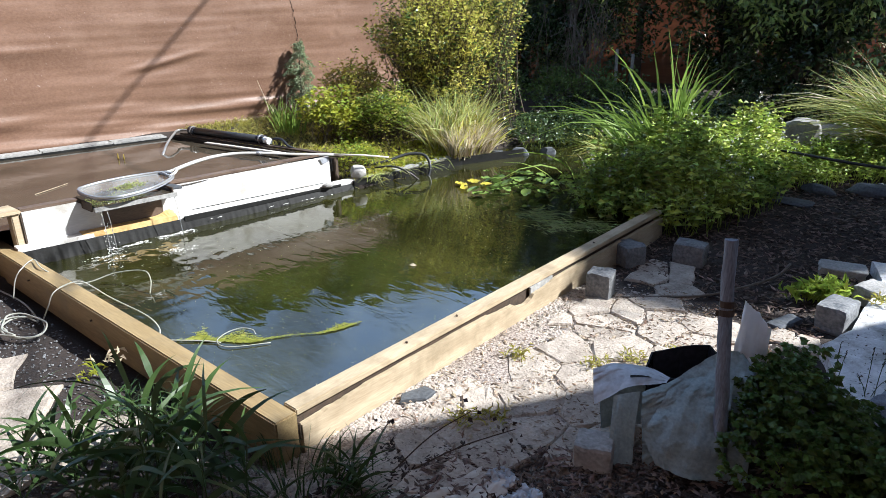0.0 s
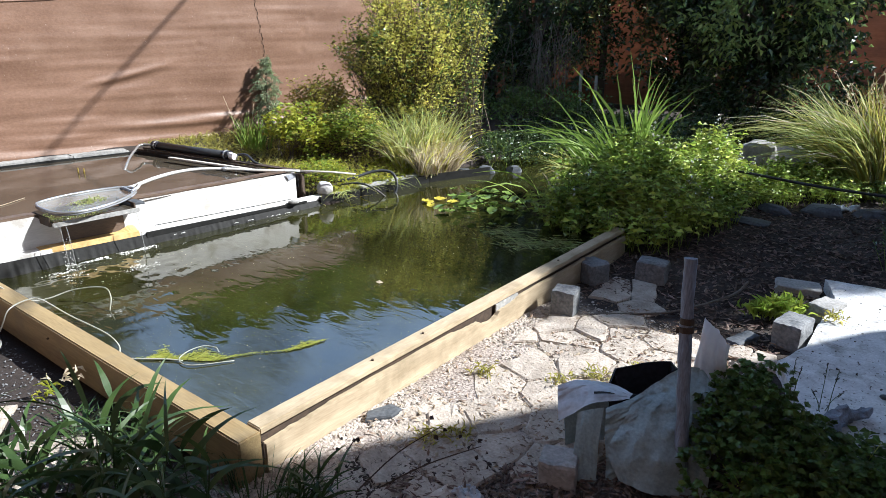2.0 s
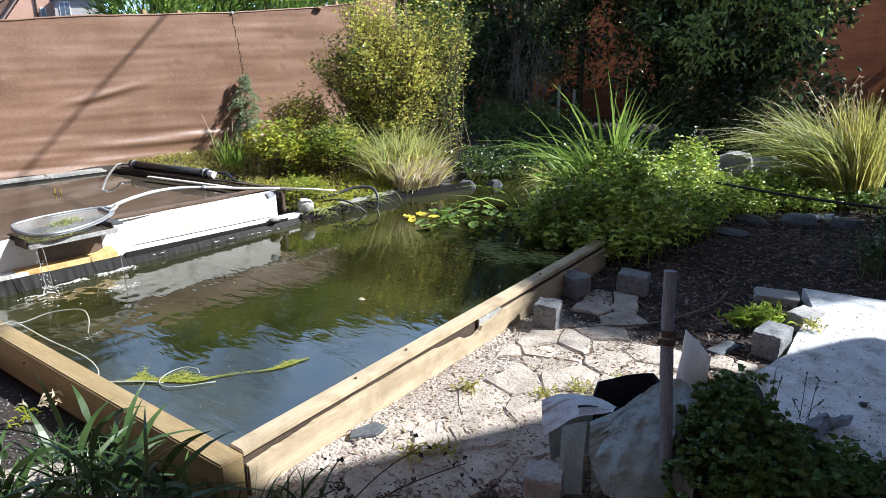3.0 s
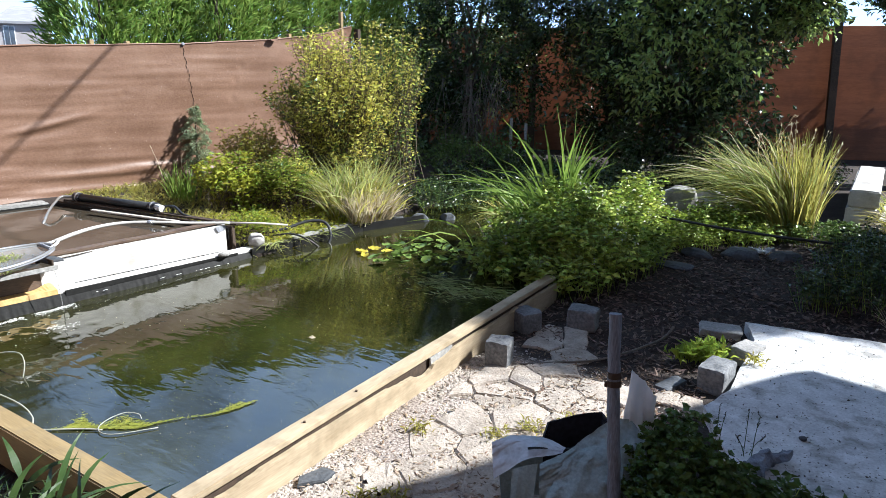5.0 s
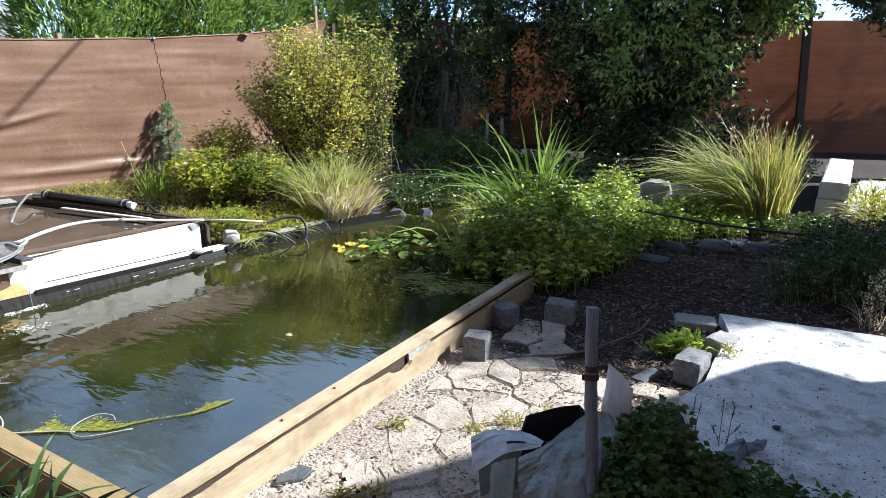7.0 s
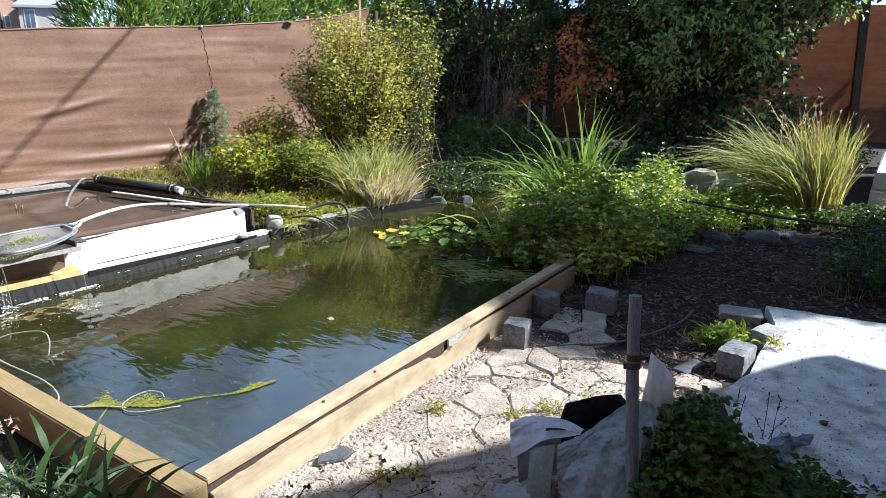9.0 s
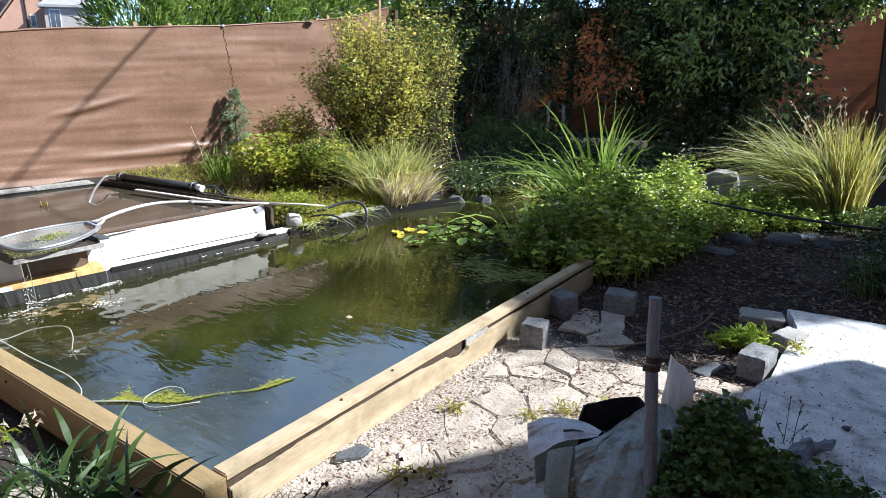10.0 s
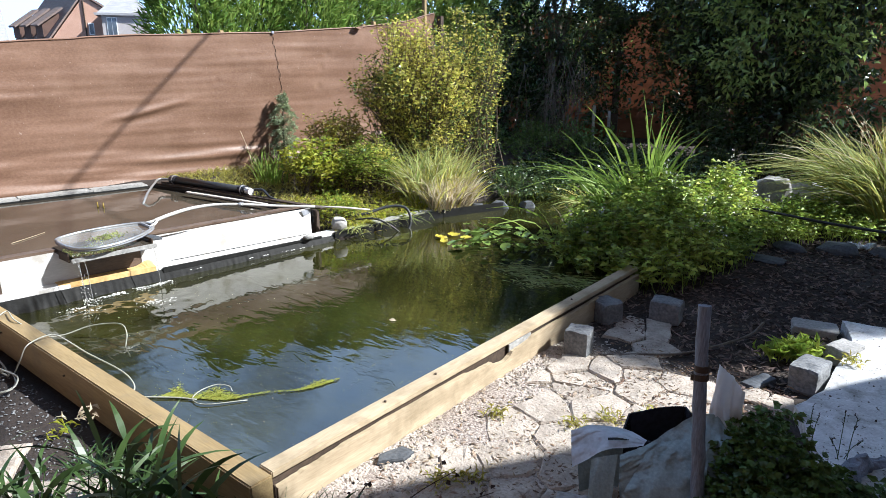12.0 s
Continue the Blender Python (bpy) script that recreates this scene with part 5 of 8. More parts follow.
shoot_bush("bush", "rounded yellow-green leafy bush on the bank", "bush", (-3.24, 4.50, -0.03), (-3.19, 4.50, 0.74), (0.66, 0.70, 0.80), 500, 36, 0.047, (("bush_leaf", 0.84), ("mid_leaf", 0.16)), 21, 0.005, bare=0.2, foot=0.2)
shoot_bush("bush", "tall leafy shoots behind the rounded bush", "bush", (-2.95, 5.25, -0.03), (-2.95, 5.30, 1.05), (0.30, 0.32, 0.55), 90, 36, 0.05, (("bush_leaf", 0.6), ("mid_leaf", 0.4)), 26, 0.005, bare=0.08)
shoot_bush("bush", "tall thin leafy shoots rising above the rounded bush", "bush", (-3.0, 4.95, -0.03), (-3.05, 5.0, 1.44), (0.10, 0.10, 0.36), 6, 44, 0.04, (("bush_leaf", 0.8), ("mid_leaf", 0.2)), 27, 0.005, bare=0.15)
shoot_bush("bush", "tall thin leafy shoots rising beside the rounded bush", "bush", (-2.85, 4.75, -0.03), (-2.42, 5.0, 1.36), (0.12, 0.12, 0.40), 6, 40, 0.04, (("bush_leaf", 0.7), ("mid_leaf", 0.3)), 28, 0.005, bare=0.15)
shoot_bush("bush", "small reddish-tinged bush against the tarpaulin", "bush", (-3.64, 3.70, 0.0), (-3.66, 3.72, 0.44), (0.30, 0.28, 0.34), 110, 26, 0.040, (("bush_red", 0.4), ("bush_leaf", 0.6)), 22)
shoot_bush("bush", "low green bush under the larger one", "bush", (-3.05, 3.58, -0.03), (-3.05, 3.58, 0.26), (0.34, 0.28, 0.27), 190, 24, 0.036, (("weed_leaf", 0.55), ("bush_leaf", 0.25), ("mid_leaf", 0.2)), 23)
shoot_bush("bush", "bright yellow-green leafy plant on the bank", "plant", (-3.42, 3.18, 0.0), (-3.42, 3.18, 0.25), (0.34, 0.26, 0.30), 76, 20, 0.055, (("yellow_leaf", 0.85), ("weed_leaf", 0.15)), 24, 0.003, foot=0.08)
shoot_bush("bush", "pale green weedy plant beside the board end", "plant", (-2.60, 2.62, -0.03), (-2.58, 2.68, 0.08), (0.22, 0.24, 0.10), 70, 20, 0.03, (("yellow_leaf", 0.6), ("weed_leaf", 0.4)), 25, 0.002)


def conifer():
    rng = np.random.default_rng(31)
    x0, y0, z0 = -4.80, 3.90, 0.06
    t = thing("conifer", "small grey-green conifer in front of the tarpaulin", "conifer", at=(x0, y0, z0))
    part("trunk", tube(smooth_line([(x0, y0, z0), (x0 + 0.01, y0 - 0.02, 0.4), (x0, y0 + 0.0, 0.7), (x0 - 0.02, y0 + 0.03, 0.90)], 4), 0.018, 0.004), M["bark"], t)
    C, A = [], []
    # drooping boughs, longest at mid height, set with flat sprays
    for b in range(46):
        h = 0.12 + 0.86 * (b / 45) ** 0.95
        a = b * 2.4 + rng.normal() * 0.3
        ln = (0.185 * math.sin(min(1, (1.06 - h) * 1.6) * 1.4) + 0.02) * rng.uniform(0.35, 1.35)
        for _ in range(70):
            k = rng.uniform(0.1, 1) ** 0.7
            side = rng.normal() * 0.035 * (1.1 - 0.5 * k)
            C.append((x0 + math.cos(a) * ln * k - math.sin(a) * side, y0 + math.sin(a) * ln * k + math.cos(a) * side, z0 + 0.84 * h + 0.05 * k - 0.16 * k * k * ln / 0.25 + rng.normal() * 0.012))
            A.append((math.cos(a) + rng.normal() * 0.5, math.sin(a) + rng.normal() * 0.5, 0.1 - 0.5 * k + rng.normal() * 0.3))
    part("crown", leaves(np.array(C), np.array(A), 0.038, wide=0.3, rng=rng), M["grey_green"], t)


conifer()


def plumes():
    rng = np.random.default_rng(88)
    t = thing("grass_plumes", "feathery seed heads above the ornamental grass", "grass", at=(1.12, 6.0, GROUND))
    for i in range(16):
        x, y = 1.12 + rng.normal() * 0.17, 6.0 + rng.normal() * 0.13
        h = rng.uniform(0.85, 1.14)
        lx = rng.normal() * 0.16 - 0.05
        line = smooth_line([(x, y, GROUND), (x + lx * 0.3, y, GROUND + h * 0.6), (x + lx, y, GROUND + h)], 5)
        st = part("stalk", tube(line, 0.0035, 0.002, 4), M["straw"], t)
        c = np.array([tuple(line[-1 - (k % 4)]) for k in range(14)]) + rng.normal(size=(14, 3)) * 0.008
        tagged(part("plume", leaves(c, rng.normal(size=(14, 3)) * 0.25 + [lx * 3, 0, 1], 0.035, wide=0.12, rng=rng), M["straw"], st), kind="stuff")


plumes()


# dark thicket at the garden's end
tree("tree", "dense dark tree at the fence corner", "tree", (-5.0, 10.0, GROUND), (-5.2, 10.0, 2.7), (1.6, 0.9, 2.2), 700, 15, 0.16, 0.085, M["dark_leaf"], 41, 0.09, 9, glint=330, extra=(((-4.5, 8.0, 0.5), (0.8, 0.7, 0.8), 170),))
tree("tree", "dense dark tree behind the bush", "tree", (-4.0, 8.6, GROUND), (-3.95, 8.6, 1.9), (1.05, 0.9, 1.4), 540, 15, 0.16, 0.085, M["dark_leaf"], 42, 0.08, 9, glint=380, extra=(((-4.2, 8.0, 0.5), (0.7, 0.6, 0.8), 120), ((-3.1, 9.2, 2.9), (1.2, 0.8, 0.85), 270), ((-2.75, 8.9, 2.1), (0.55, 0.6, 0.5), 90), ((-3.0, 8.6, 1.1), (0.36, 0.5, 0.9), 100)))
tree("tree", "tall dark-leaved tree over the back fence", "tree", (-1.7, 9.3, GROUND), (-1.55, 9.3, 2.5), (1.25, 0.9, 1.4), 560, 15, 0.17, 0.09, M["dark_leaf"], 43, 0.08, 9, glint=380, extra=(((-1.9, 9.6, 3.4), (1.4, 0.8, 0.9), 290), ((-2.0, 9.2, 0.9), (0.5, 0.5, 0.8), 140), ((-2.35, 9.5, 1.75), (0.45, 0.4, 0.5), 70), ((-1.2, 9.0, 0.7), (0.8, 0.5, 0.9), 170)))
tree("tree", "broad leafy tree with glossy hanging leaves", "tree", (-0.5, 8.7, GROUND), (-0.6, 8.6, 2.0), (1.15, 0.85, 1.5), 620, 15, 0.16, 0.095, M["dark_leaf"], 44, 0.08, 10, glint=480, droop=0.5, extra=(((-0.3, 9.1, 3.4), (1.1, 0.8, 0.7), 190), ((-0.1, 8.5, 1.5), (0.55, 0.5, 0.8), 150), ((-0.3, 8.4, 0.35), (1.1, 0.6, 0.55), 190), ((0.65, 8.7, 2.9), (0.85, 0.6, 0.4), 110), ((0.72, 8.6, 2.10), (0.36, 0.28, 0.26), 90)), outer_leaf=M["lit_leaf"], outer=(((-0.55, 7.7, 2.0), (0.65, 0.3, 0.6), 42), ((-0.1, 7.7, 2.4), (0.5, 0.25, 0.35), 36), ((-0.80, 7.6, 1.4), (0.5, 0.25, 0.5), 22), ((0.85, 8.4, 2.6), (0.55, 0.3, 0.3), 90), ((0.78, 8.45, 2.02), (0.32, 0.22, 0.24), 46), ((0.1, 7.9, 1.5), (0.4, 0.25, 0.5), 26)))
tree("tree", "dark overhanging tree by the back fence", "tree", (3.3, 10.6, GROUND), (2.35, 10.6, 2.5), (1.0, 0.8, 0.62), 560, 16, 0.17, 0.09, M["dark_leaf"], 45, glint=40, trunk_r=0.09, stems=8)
# hidden row added behind the fence to darken the lower sheet
for i, (sx, sy) in enumerate(((-4.9, 11.0), (-3.9, 11.4), (-2.8, 11.8), (-1.7, 12.2), (-0.55, 12.65), (0.6, 13.0), (1.75, 13.42), (2.75, 13.8), (3.9, 14.25))):
    tree("shrub", "unseen shrub added behind the back fence to shade its sheet", "shrub", (sx - 0.05, sy + 0.25, GROUND), (sx - 0.05, sy + 0.25, 0.75), (0.80, 0.24, 1.0), 560, 14, 0.13, 0.13, M["dark_leaf"], 330 + i, 0.04, 4)
tree("shrub", "low dark undergrowth in the shade", "shrub", (-2.9, 7.1, GROUND), (-2.9, 7.1, 0.0), (1.1, 0.8, 0.42), 330, 14, 0.1, 0.06, M["mid_leaf"], 46, 0.02, 6)


def hedge():
    rng = np.random.default_rng(51)
    for i, y in enumerate(np.arange(4.2, 10.6, 0.8)):
        h = 2.95 + 0.25 * (y - 3.75) + rng.uniform(-0.2, 0.25)
        x = -6.95 + 0.1 * (y - 4) + rng.uniform(-0.15, 0.15)
        t = thing("hedge_conifer", "tall bright green conifer of the hedge behind the fence", "hedge", "hedge behind the fence", at=(x, y, GROUND))
        part("trunk", tube([(x, y, GROUND), (x + 0.05, y, h * 0.5), (x, y + 0.04, h)], 0.07, 0.01, 6), M["bark"], t)
        n = 9500
        k = rng.uniform(0.18, 1, n)
        a = rng.uniform(0, 2 * math.pi, n)
        r = 0.72 * (1 - k ** 3) ** 0.6 * rng.uniform(0.55, 1.05, n) + 0.04
        lump = np.array([1 + 0.35 * noise.noise(Vector((math.cos(q) * 2 + i * 3, math.sin(q) * 2, b * 7))) for q, b in zip(a, k)])
        c = np.c_[x + np.cos(a) * r * lump, y + np.sin(a) * r * lump, GROUND + h * k]
        ax = np.c_[np.cos(a) * 0.7, np.sin(a) * 0.7, rng.uniform(0.1, 1.3, n)] + rng.normal(size=(n, 3)) * 0.2
        part("crown", leaves(c, ax, 0.15, wide=0.2, fold=0.05, rng=rng), M["hedge_leaf"], t)


hedge()


def dry_vines():
    rng = np.random.default_rng(61)
    t = thing("dry_vines", "tangle of dry grey stems hanging in the thicket", "dead stems", kind="stuff", at=(-2.9, 7.7, GROUND))
    gs = []
    for _ in range(48):
        x, y = -3.15 + rng.normal() * 0.3, 7.5 + rng.normal() * 0.12
        top = rng.uniform(0.7, 1.35)
        gs.append(tube(smooth_line([(x + rng.normal() * 0.10, y, GROUND), (x + rng.normal() * 0.14, y - 0.1, top * 0.5), (x + rng.normal() * 0.10, y, top), (x + rng.normal() * 0.2, y - 0.15, top * rng.uniform(0.4, 0.9))], 4), 0.0045, 0.002, 4))
    part("twig_work", merge(*gs), M["twig"], t)


dry_vines()


def grass_clump(name, label, center, radius, n, length, width, bend, mats, seed, lean=(0, 0, 0), spread=0.5, z=None, category="grass", chaos=0.13, curl=None):
    rng = np.random.default_rng(seed)
    z = GROUND if z is None else z
    t = thing(name, label, category, at=(center[0], center[1], z))
    for mname, share, ln, lab in mats:
        k = int(n * share)
        a = rng.uniform(0, 2 * math.pi, k)
        r = np.sqrt(rng.uniform(0, 1, k))
        base = np.c_[center[0] + np.cos(a) * r * radius[0], center[1] + np.sin(a) * r * radius[1], np.full(k, z)]
        head = np.c_[np.cos(a) * r * spread, np.sin(a) * r * spread, np.ones(k)] + rng.normal(size=(k, 3)) * chaos + np.array(lean)
        bv, bf = blades(base, head, length * ln, width, bend, rng=rng, curl=curl)
        if n <= 75:
            for q in range(k):
                part("blade", (bv[q * 12:q * 12 + 12], bf[q::k] - q * 12), M[mname], t, lab)
        else:
            tagged(part("foliage", (bv, bf), M[mname], t, lab), kind="stuff")
    return t


grass_clump("grass_clump", "tall arching grass with dry straw at its foot", (-2.46, 3.92), (0.22, 0.34), 820, 0.66, 0.012, 0.45,
            (("grass", 0.5, 1.05, "green arching blades"), ("grass_gold", 0.34, 0.95, "yellowing blades"), ("straw", 0.16, 0.8, "dry upright stalks")), 71, z=-0.06, spread=0.05, lean=(-0.02, -0.02, 0), chaos=0.24)
grass_clump("grass_clump", "dry straw tussock hanging over the pond edge", (-2.17, 3.82), (0.08, 0.30), 900, 0.36, 0.011, 0.3,
            (("straw", 0.8, 1.0, "bleached straw"), ("grass_gold", 0.2, 1.2, "yellow blades")), 171, z=-0.06, spread=0.15, lean=(0.06, -0.05, 0), chaos=0.22)
grass_clump("ornamental_grass", "large golden ornamental grass blown to one side", (1.09, 5.92), (0.17, 0.2), 640, 1.06, 0.012, 0.72,
            (("grass", 0.7, 1.05, "long green blades"), ("grass_gold", 0.3, 0.95, "golden blades"), ("straw", 0.06, 1.15, "dry stalks")), 72, spread=0.10, lean=(-0.17, -0.10, 0), chaos=0.11, curl=np.array([-0.9, -0.6, 0.0]))
grass_clump("ornamental_grass", "upright golden ornamental grass beside the block stack", (1.25, 6.0), (0.15, 0.22), 700, 0.98, 0.011, 0.18,
            (("grass_gold", 0.8, 1.0, "golden upright blades"), ("grass", 0.2, 0.9, "green blades")), 172, spread=0.05, chaos=0.085, lean=(-0.03, 0, 0))
grass_clump("iris_clump", "upright green iris blades among the mint", (-0.37, 4.2), (0.11, 0.12), 40, 1.22, 0.032, 0.36, (("iris", 1.0, 1.0, ""),), 73, chaos=0.055, spread=0.05, lean=(0.0, 0, 0), z=WATER)
grass_clump("iris_clump", "arching sunlit iris blades by the water", (-0.56, 4.2), (0.20, 0.20), 66, 0.98, 0.021, 0.80, (("iris", 1.0, 1.0, ""),), 74, spread=0.10, chaos=0.12, lean=(-0.10, -0.06, 0), z=WATER, curl=np.array([-0.5, -0.35, 0.0]))
grass_clump("iris_clump", "drooping pale reed blades over the pond", (-0.85, 3.6), (0.14, 0.3), 14, 0.5, 0.016, 0.9, (("iris", 0.8, 1.0, ""), ("straw", 0.2, 0.9, "bleached blades")), 75, spread=0.5, lean=(-0.2, -0.1, 0), z=WATER)
grass_clump("iris_clump", "short upright iris leaves at the pool corner", (-4.02, 3.10), (0.18, 0.14), 60, 0.40, 0.016, 0.3, (("iris", 1.0, 1.0, ""),), 76, spread=0.3, z=0.06)
# reeds use the dark blade in place of the trees' shade
grass_clump("reeds", "grassy reeds at the pond's far end, shade put into their green", (-2.0, 5.7), (0.55, 0.4), 160, 0.40, 0.014, 0.7, (("shade_grass", 0.85, 1.0, ""), ("straw", 0.15, 0.8, "")), 77, spread=0.7, z=-0.1)
grass_clump("reeds", "floating grass mat across the pond's far end", (-1.35, 5.1), (0.5, 0.14), 120, 0.34, 0.014, 0.3, (("grass", 0.6, 1.0, ""), ("grass_gold", 0.4, 1.0, "")), 78, spread=3.5, z=WATER)
def leafy_grass(label, spots, length, width, seed):
    """Reed-like stems; each has a few broad blades that leave it in turn and hang over."""
    rng = np.random.default_rng(seed)
    cx, cy = sum(s[0] for s in spots) / len(spots), sum(s[1] for s in spots) / len(spots)
    t = thing("foreground_grass", label, "grass", at=(cx, cy, GROUND))
    for x, y, h in spots:
        lean = rng.normal(size=2) * 0.12 * h
        stem = smooth_line([(x, y, GROUND), (x + lean[0] * 0.4, y + lean[1] * 0.4, GROUND + h * 0.6), (x + lean[0], y + lean[1], GROUND + h)], 4)
        st = part("stem", tube(stem, 0.003, 0.0015, 5), M["shade_grass"], t)
        n = int(rng.integers(4, 7))
        a0 = rng.uniform(0, 6.3)
        for q in range(n):
            f = 0.25 + 0.75 * q / (n - 1)
            p = np.array([tuple(stem[int(f * (len(stem) - 1))])])
            a = a0 + q * 2.5 + rng.normal() * 0.3
            up = 0.9 + 0.9 * f
            bv, bf = blades(p, np.array([[math.cos(a), math.sin(a), up]]), length * (0.7 + 0.5 * h / 0.3) * rng.uniform(0.75, 1.1), width * rng.uniform(0.8, 1.2), 0.8 * (1.2 - 0.4 * f), segs=7, rng=rng)
            part("blade", (bv, bf), M["shade_grass"], st)


def grass_spots(seed, n, x0, x1, y0, y1, h0, h1):
    rng = np.random.default_rng(seed)
    return [(rng.uniform(x0, x1), rng.uniform(y0, y1), rng.uniform(h0, h1)) for _ in range(n)]


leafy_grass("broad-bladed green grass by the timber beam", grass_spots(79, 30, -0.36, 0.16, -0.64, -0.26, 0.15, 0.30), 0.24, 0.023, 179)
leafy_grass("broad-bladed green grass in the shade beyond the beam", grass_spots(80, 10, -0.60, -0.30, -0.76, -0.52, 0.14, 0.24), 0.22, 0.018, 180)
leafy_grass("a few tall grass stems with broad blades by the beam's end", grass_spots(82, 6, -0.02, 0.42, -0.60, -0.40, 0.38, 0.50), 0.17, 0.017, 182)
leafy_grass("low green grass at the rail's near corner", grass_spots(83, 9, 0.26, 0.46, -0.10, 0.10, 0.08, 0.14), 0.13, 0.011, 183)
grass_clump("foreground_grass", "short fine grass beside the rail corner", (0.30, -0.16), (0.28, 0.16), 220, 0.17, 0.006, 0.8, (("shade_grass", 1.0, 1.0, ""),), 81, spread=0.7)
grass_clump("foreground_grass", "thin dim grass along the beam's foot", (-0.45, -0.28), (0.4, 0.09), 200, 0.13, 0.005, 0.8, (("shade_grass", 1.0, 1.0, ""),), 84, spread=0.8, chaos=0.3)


def bank_weeds():
    rng = np.random.default_rng(85)
    n = 6800
    p = np.c_[rng.uniform(-5.1, -2.25, n), rng.uniform(2.45, 4.6, n), np.zeros(n)]
    p[:, 2] = [bank_z(a, b) - 0.005 for a, b in p[:, :2]]
    h = unit(rng.normal(size=(n, 3)) * [0.6, 0.6, 0.1] + [0, 0, 1])
    t = thing("bank_grass", "short bright grass and weeds on the bank", "grass", kind="stuff", at=(-3.5, 3.2, -0.06))
    part("foliage", blades(p, h, 0.11, 0.008, 0.6, segs=3, rng=rng), M["grass_gold"], t)
    c = np.c_[rng.uniform(-3.4, -2.28, 1500), rng.uniform(2.5, 3.8, 1500), rng.uniform(-0.02, 0.06, 1500)]
    part("leaves", leaves(c, rng.normal(size=(1500, 3)) + [0, 0, 0.5], 0.035, rng=rng), M["yellow_leaf"], t)


bank_weeds()


def edge_fringe():
    rng = np.random.default_rng(87)
    n = 380
    u = rng.uniform(0, 1, n)
    c = np.c_[-2.40 + 0.16 * u + rng.normal(size=n) * 0.05, 2.5 + 1.15 * u, -0.04 + rng.uniform(0, 0.05, n)]
    t = thing("edge_weeds", "yellow-green weeds creeping over the pond edge", "weed", kind="stuff", at=(-2.3, 3.1, -0.05))
    part("leaves", leaves(c, rng.normal(size=(n, 3)) + [0.5, 0, 0.3], 0.04, rng=rng), M["yellow_leaf"], t)
    k = 170
    p = np.c_[rng.uniform(-2.4, -2.2, k), rng.uniform(2.5, 3.7, k), np.full(k, -0.05)]
    part("foliage", blades(p, rng.normal(size=(k, 3)) * [0.5, 0.5, 0.1] + [0.5, 0, 0.7], 0.16, 0.007, 0.9, segs=4, rng=rng), M["grass"], t)


edge_fringe()


def inside(px, py, poly):
    c = False
    for (x0, y0), (x1, y1) in zip(poly, poly[1:] + poly[:1]):
        if (y0 > py) != (y1 > py) and px < (x1 - x0) * (py - y0) / (y1 - y0) + x0:
            c = not c
    return c


def mint_patch(label, poly, stems, height, leaf, size, seed, flowers=0, zbase=GROUND, mat="mint_leaf"):
    """Upright stems set with pairs of leaves, taller in the middle of the patch."""
    rng = np.random.default_rng(seed)
    xs, ys = [p[0] for p in poly], [p[1] for p in poly]
    cx, cy = sum(xs) / len(xs), sum(ys) / len(ys)
    t = thing("mint_patch", label, "plant", kind="stuff", at=(cx, cy, zbase))
    C, A, gs, fl = [], [], [], []
    while len(gs) < stems:
        x, y = rng.uniform(min(xs), max(xs)), rng.uniform(min(ys), max(ys))
        if not inside(x, y, poly) or noise.noise(Vector((x * 6, y * 6, seed + 5))) < rng.uniform(-0.7, -0.05):
            continue
        edge = min(math.hypot(x - (a[0] + (b[0] - a[0]) * s), y - (a[1] + (b[1] - a[1]) * s)) for a, b in zip(poly, poly[1:] + poly[:1]) for s in (0, 0.25, 0.5, 0.75))
        h = height * (0.45 + 0.55 * min(1, edge / 0.35)) * rng.uniform(0.8, 1.12) * (1 + 0.62 * noise.noise(Vector((x * 3.6, y * 3.6, seed))))
        ln = rng.normal(size=2) * 0.06 + np.array([(x - cx), (y - cy)]) * 0.05
        top = Vector((x + ln[0], y + ln[1], zbase + h))
        gs.append(tube([(x, y, zbase), top], 0.0025, 0.0015, 3))
        m = int(leaf * h / height)
        for k in range(m):
            s = 0.25 + 0.75 * (k + 1) / m
            a = rng.uniform(0, 2 * math.pi)
            for q in (a, a + math.pi):
                C.append((x + ln[0] * s, y + ln[1] * s, zbase + h * s))
                A.append((math.cos(q), math.sin(q), rng.uniform(-0.2, 0.45)))
        if rng.uniform() < flowers:
            for k in range(7):
                fl.append(top + Vector(rng.normal(size=3) * 0.008) + Vector((0, 0, 0.012 * k)))
    part("twig_work", merge(*gs), M["mint_leaf"], t)
    part("leaves", leaves(np.array(C), np.array(A), size, wide=0.6, rng=rng), M[mat], t)
    if fl:
        f = np.array([tuple(q) for q in fl])
        part("flowers", leaves(f, rng.normal(size=f.shape) + [0, 0, 0.6], 0.02, wide=0.9, rng=rng), M["flower"], t, "small white flower heads")


mint_patch("dense fresh green mint with white flower heads", [(-0.72, 3.25), (-0.45, 2.98), (0.12, 2.95), (0.42, 3.3), (0.50, 4.1), (0.42, 5.1), (-0.2, 5.3), (-0.75, 4.6)], 980, 0.49, 9, 0.058, 91, flowers=0.035)
mint_patch("low green mint spreading along the stones", [(0.42, 4.75), (1.1, 5.35), (1.15, 5.9), (0.5, 6.0), (0.2, 5.2)], 420, 0.32, 8, 0.042, 92)
mint_patch("low leafy weeds under the ornamental grass", [(1.1, 5.5), (1.9, 5.6), (1.8, 6.3), (0.9, 6.2)], 150, 0.24, 8, 0.05, 93, mat="mid_leaf")
# the dark tree leaf deepens the shade on these weeds by colour
mint_patch("leafy weeds beside the slab, shade put into their dark leaf", [(1.5, 3.75), (2.6, 3.9), (2.6, 5.6), (1.75, 5.4)], 520, 0.40, 10, 0.04, 94, mat="dark_leaf")


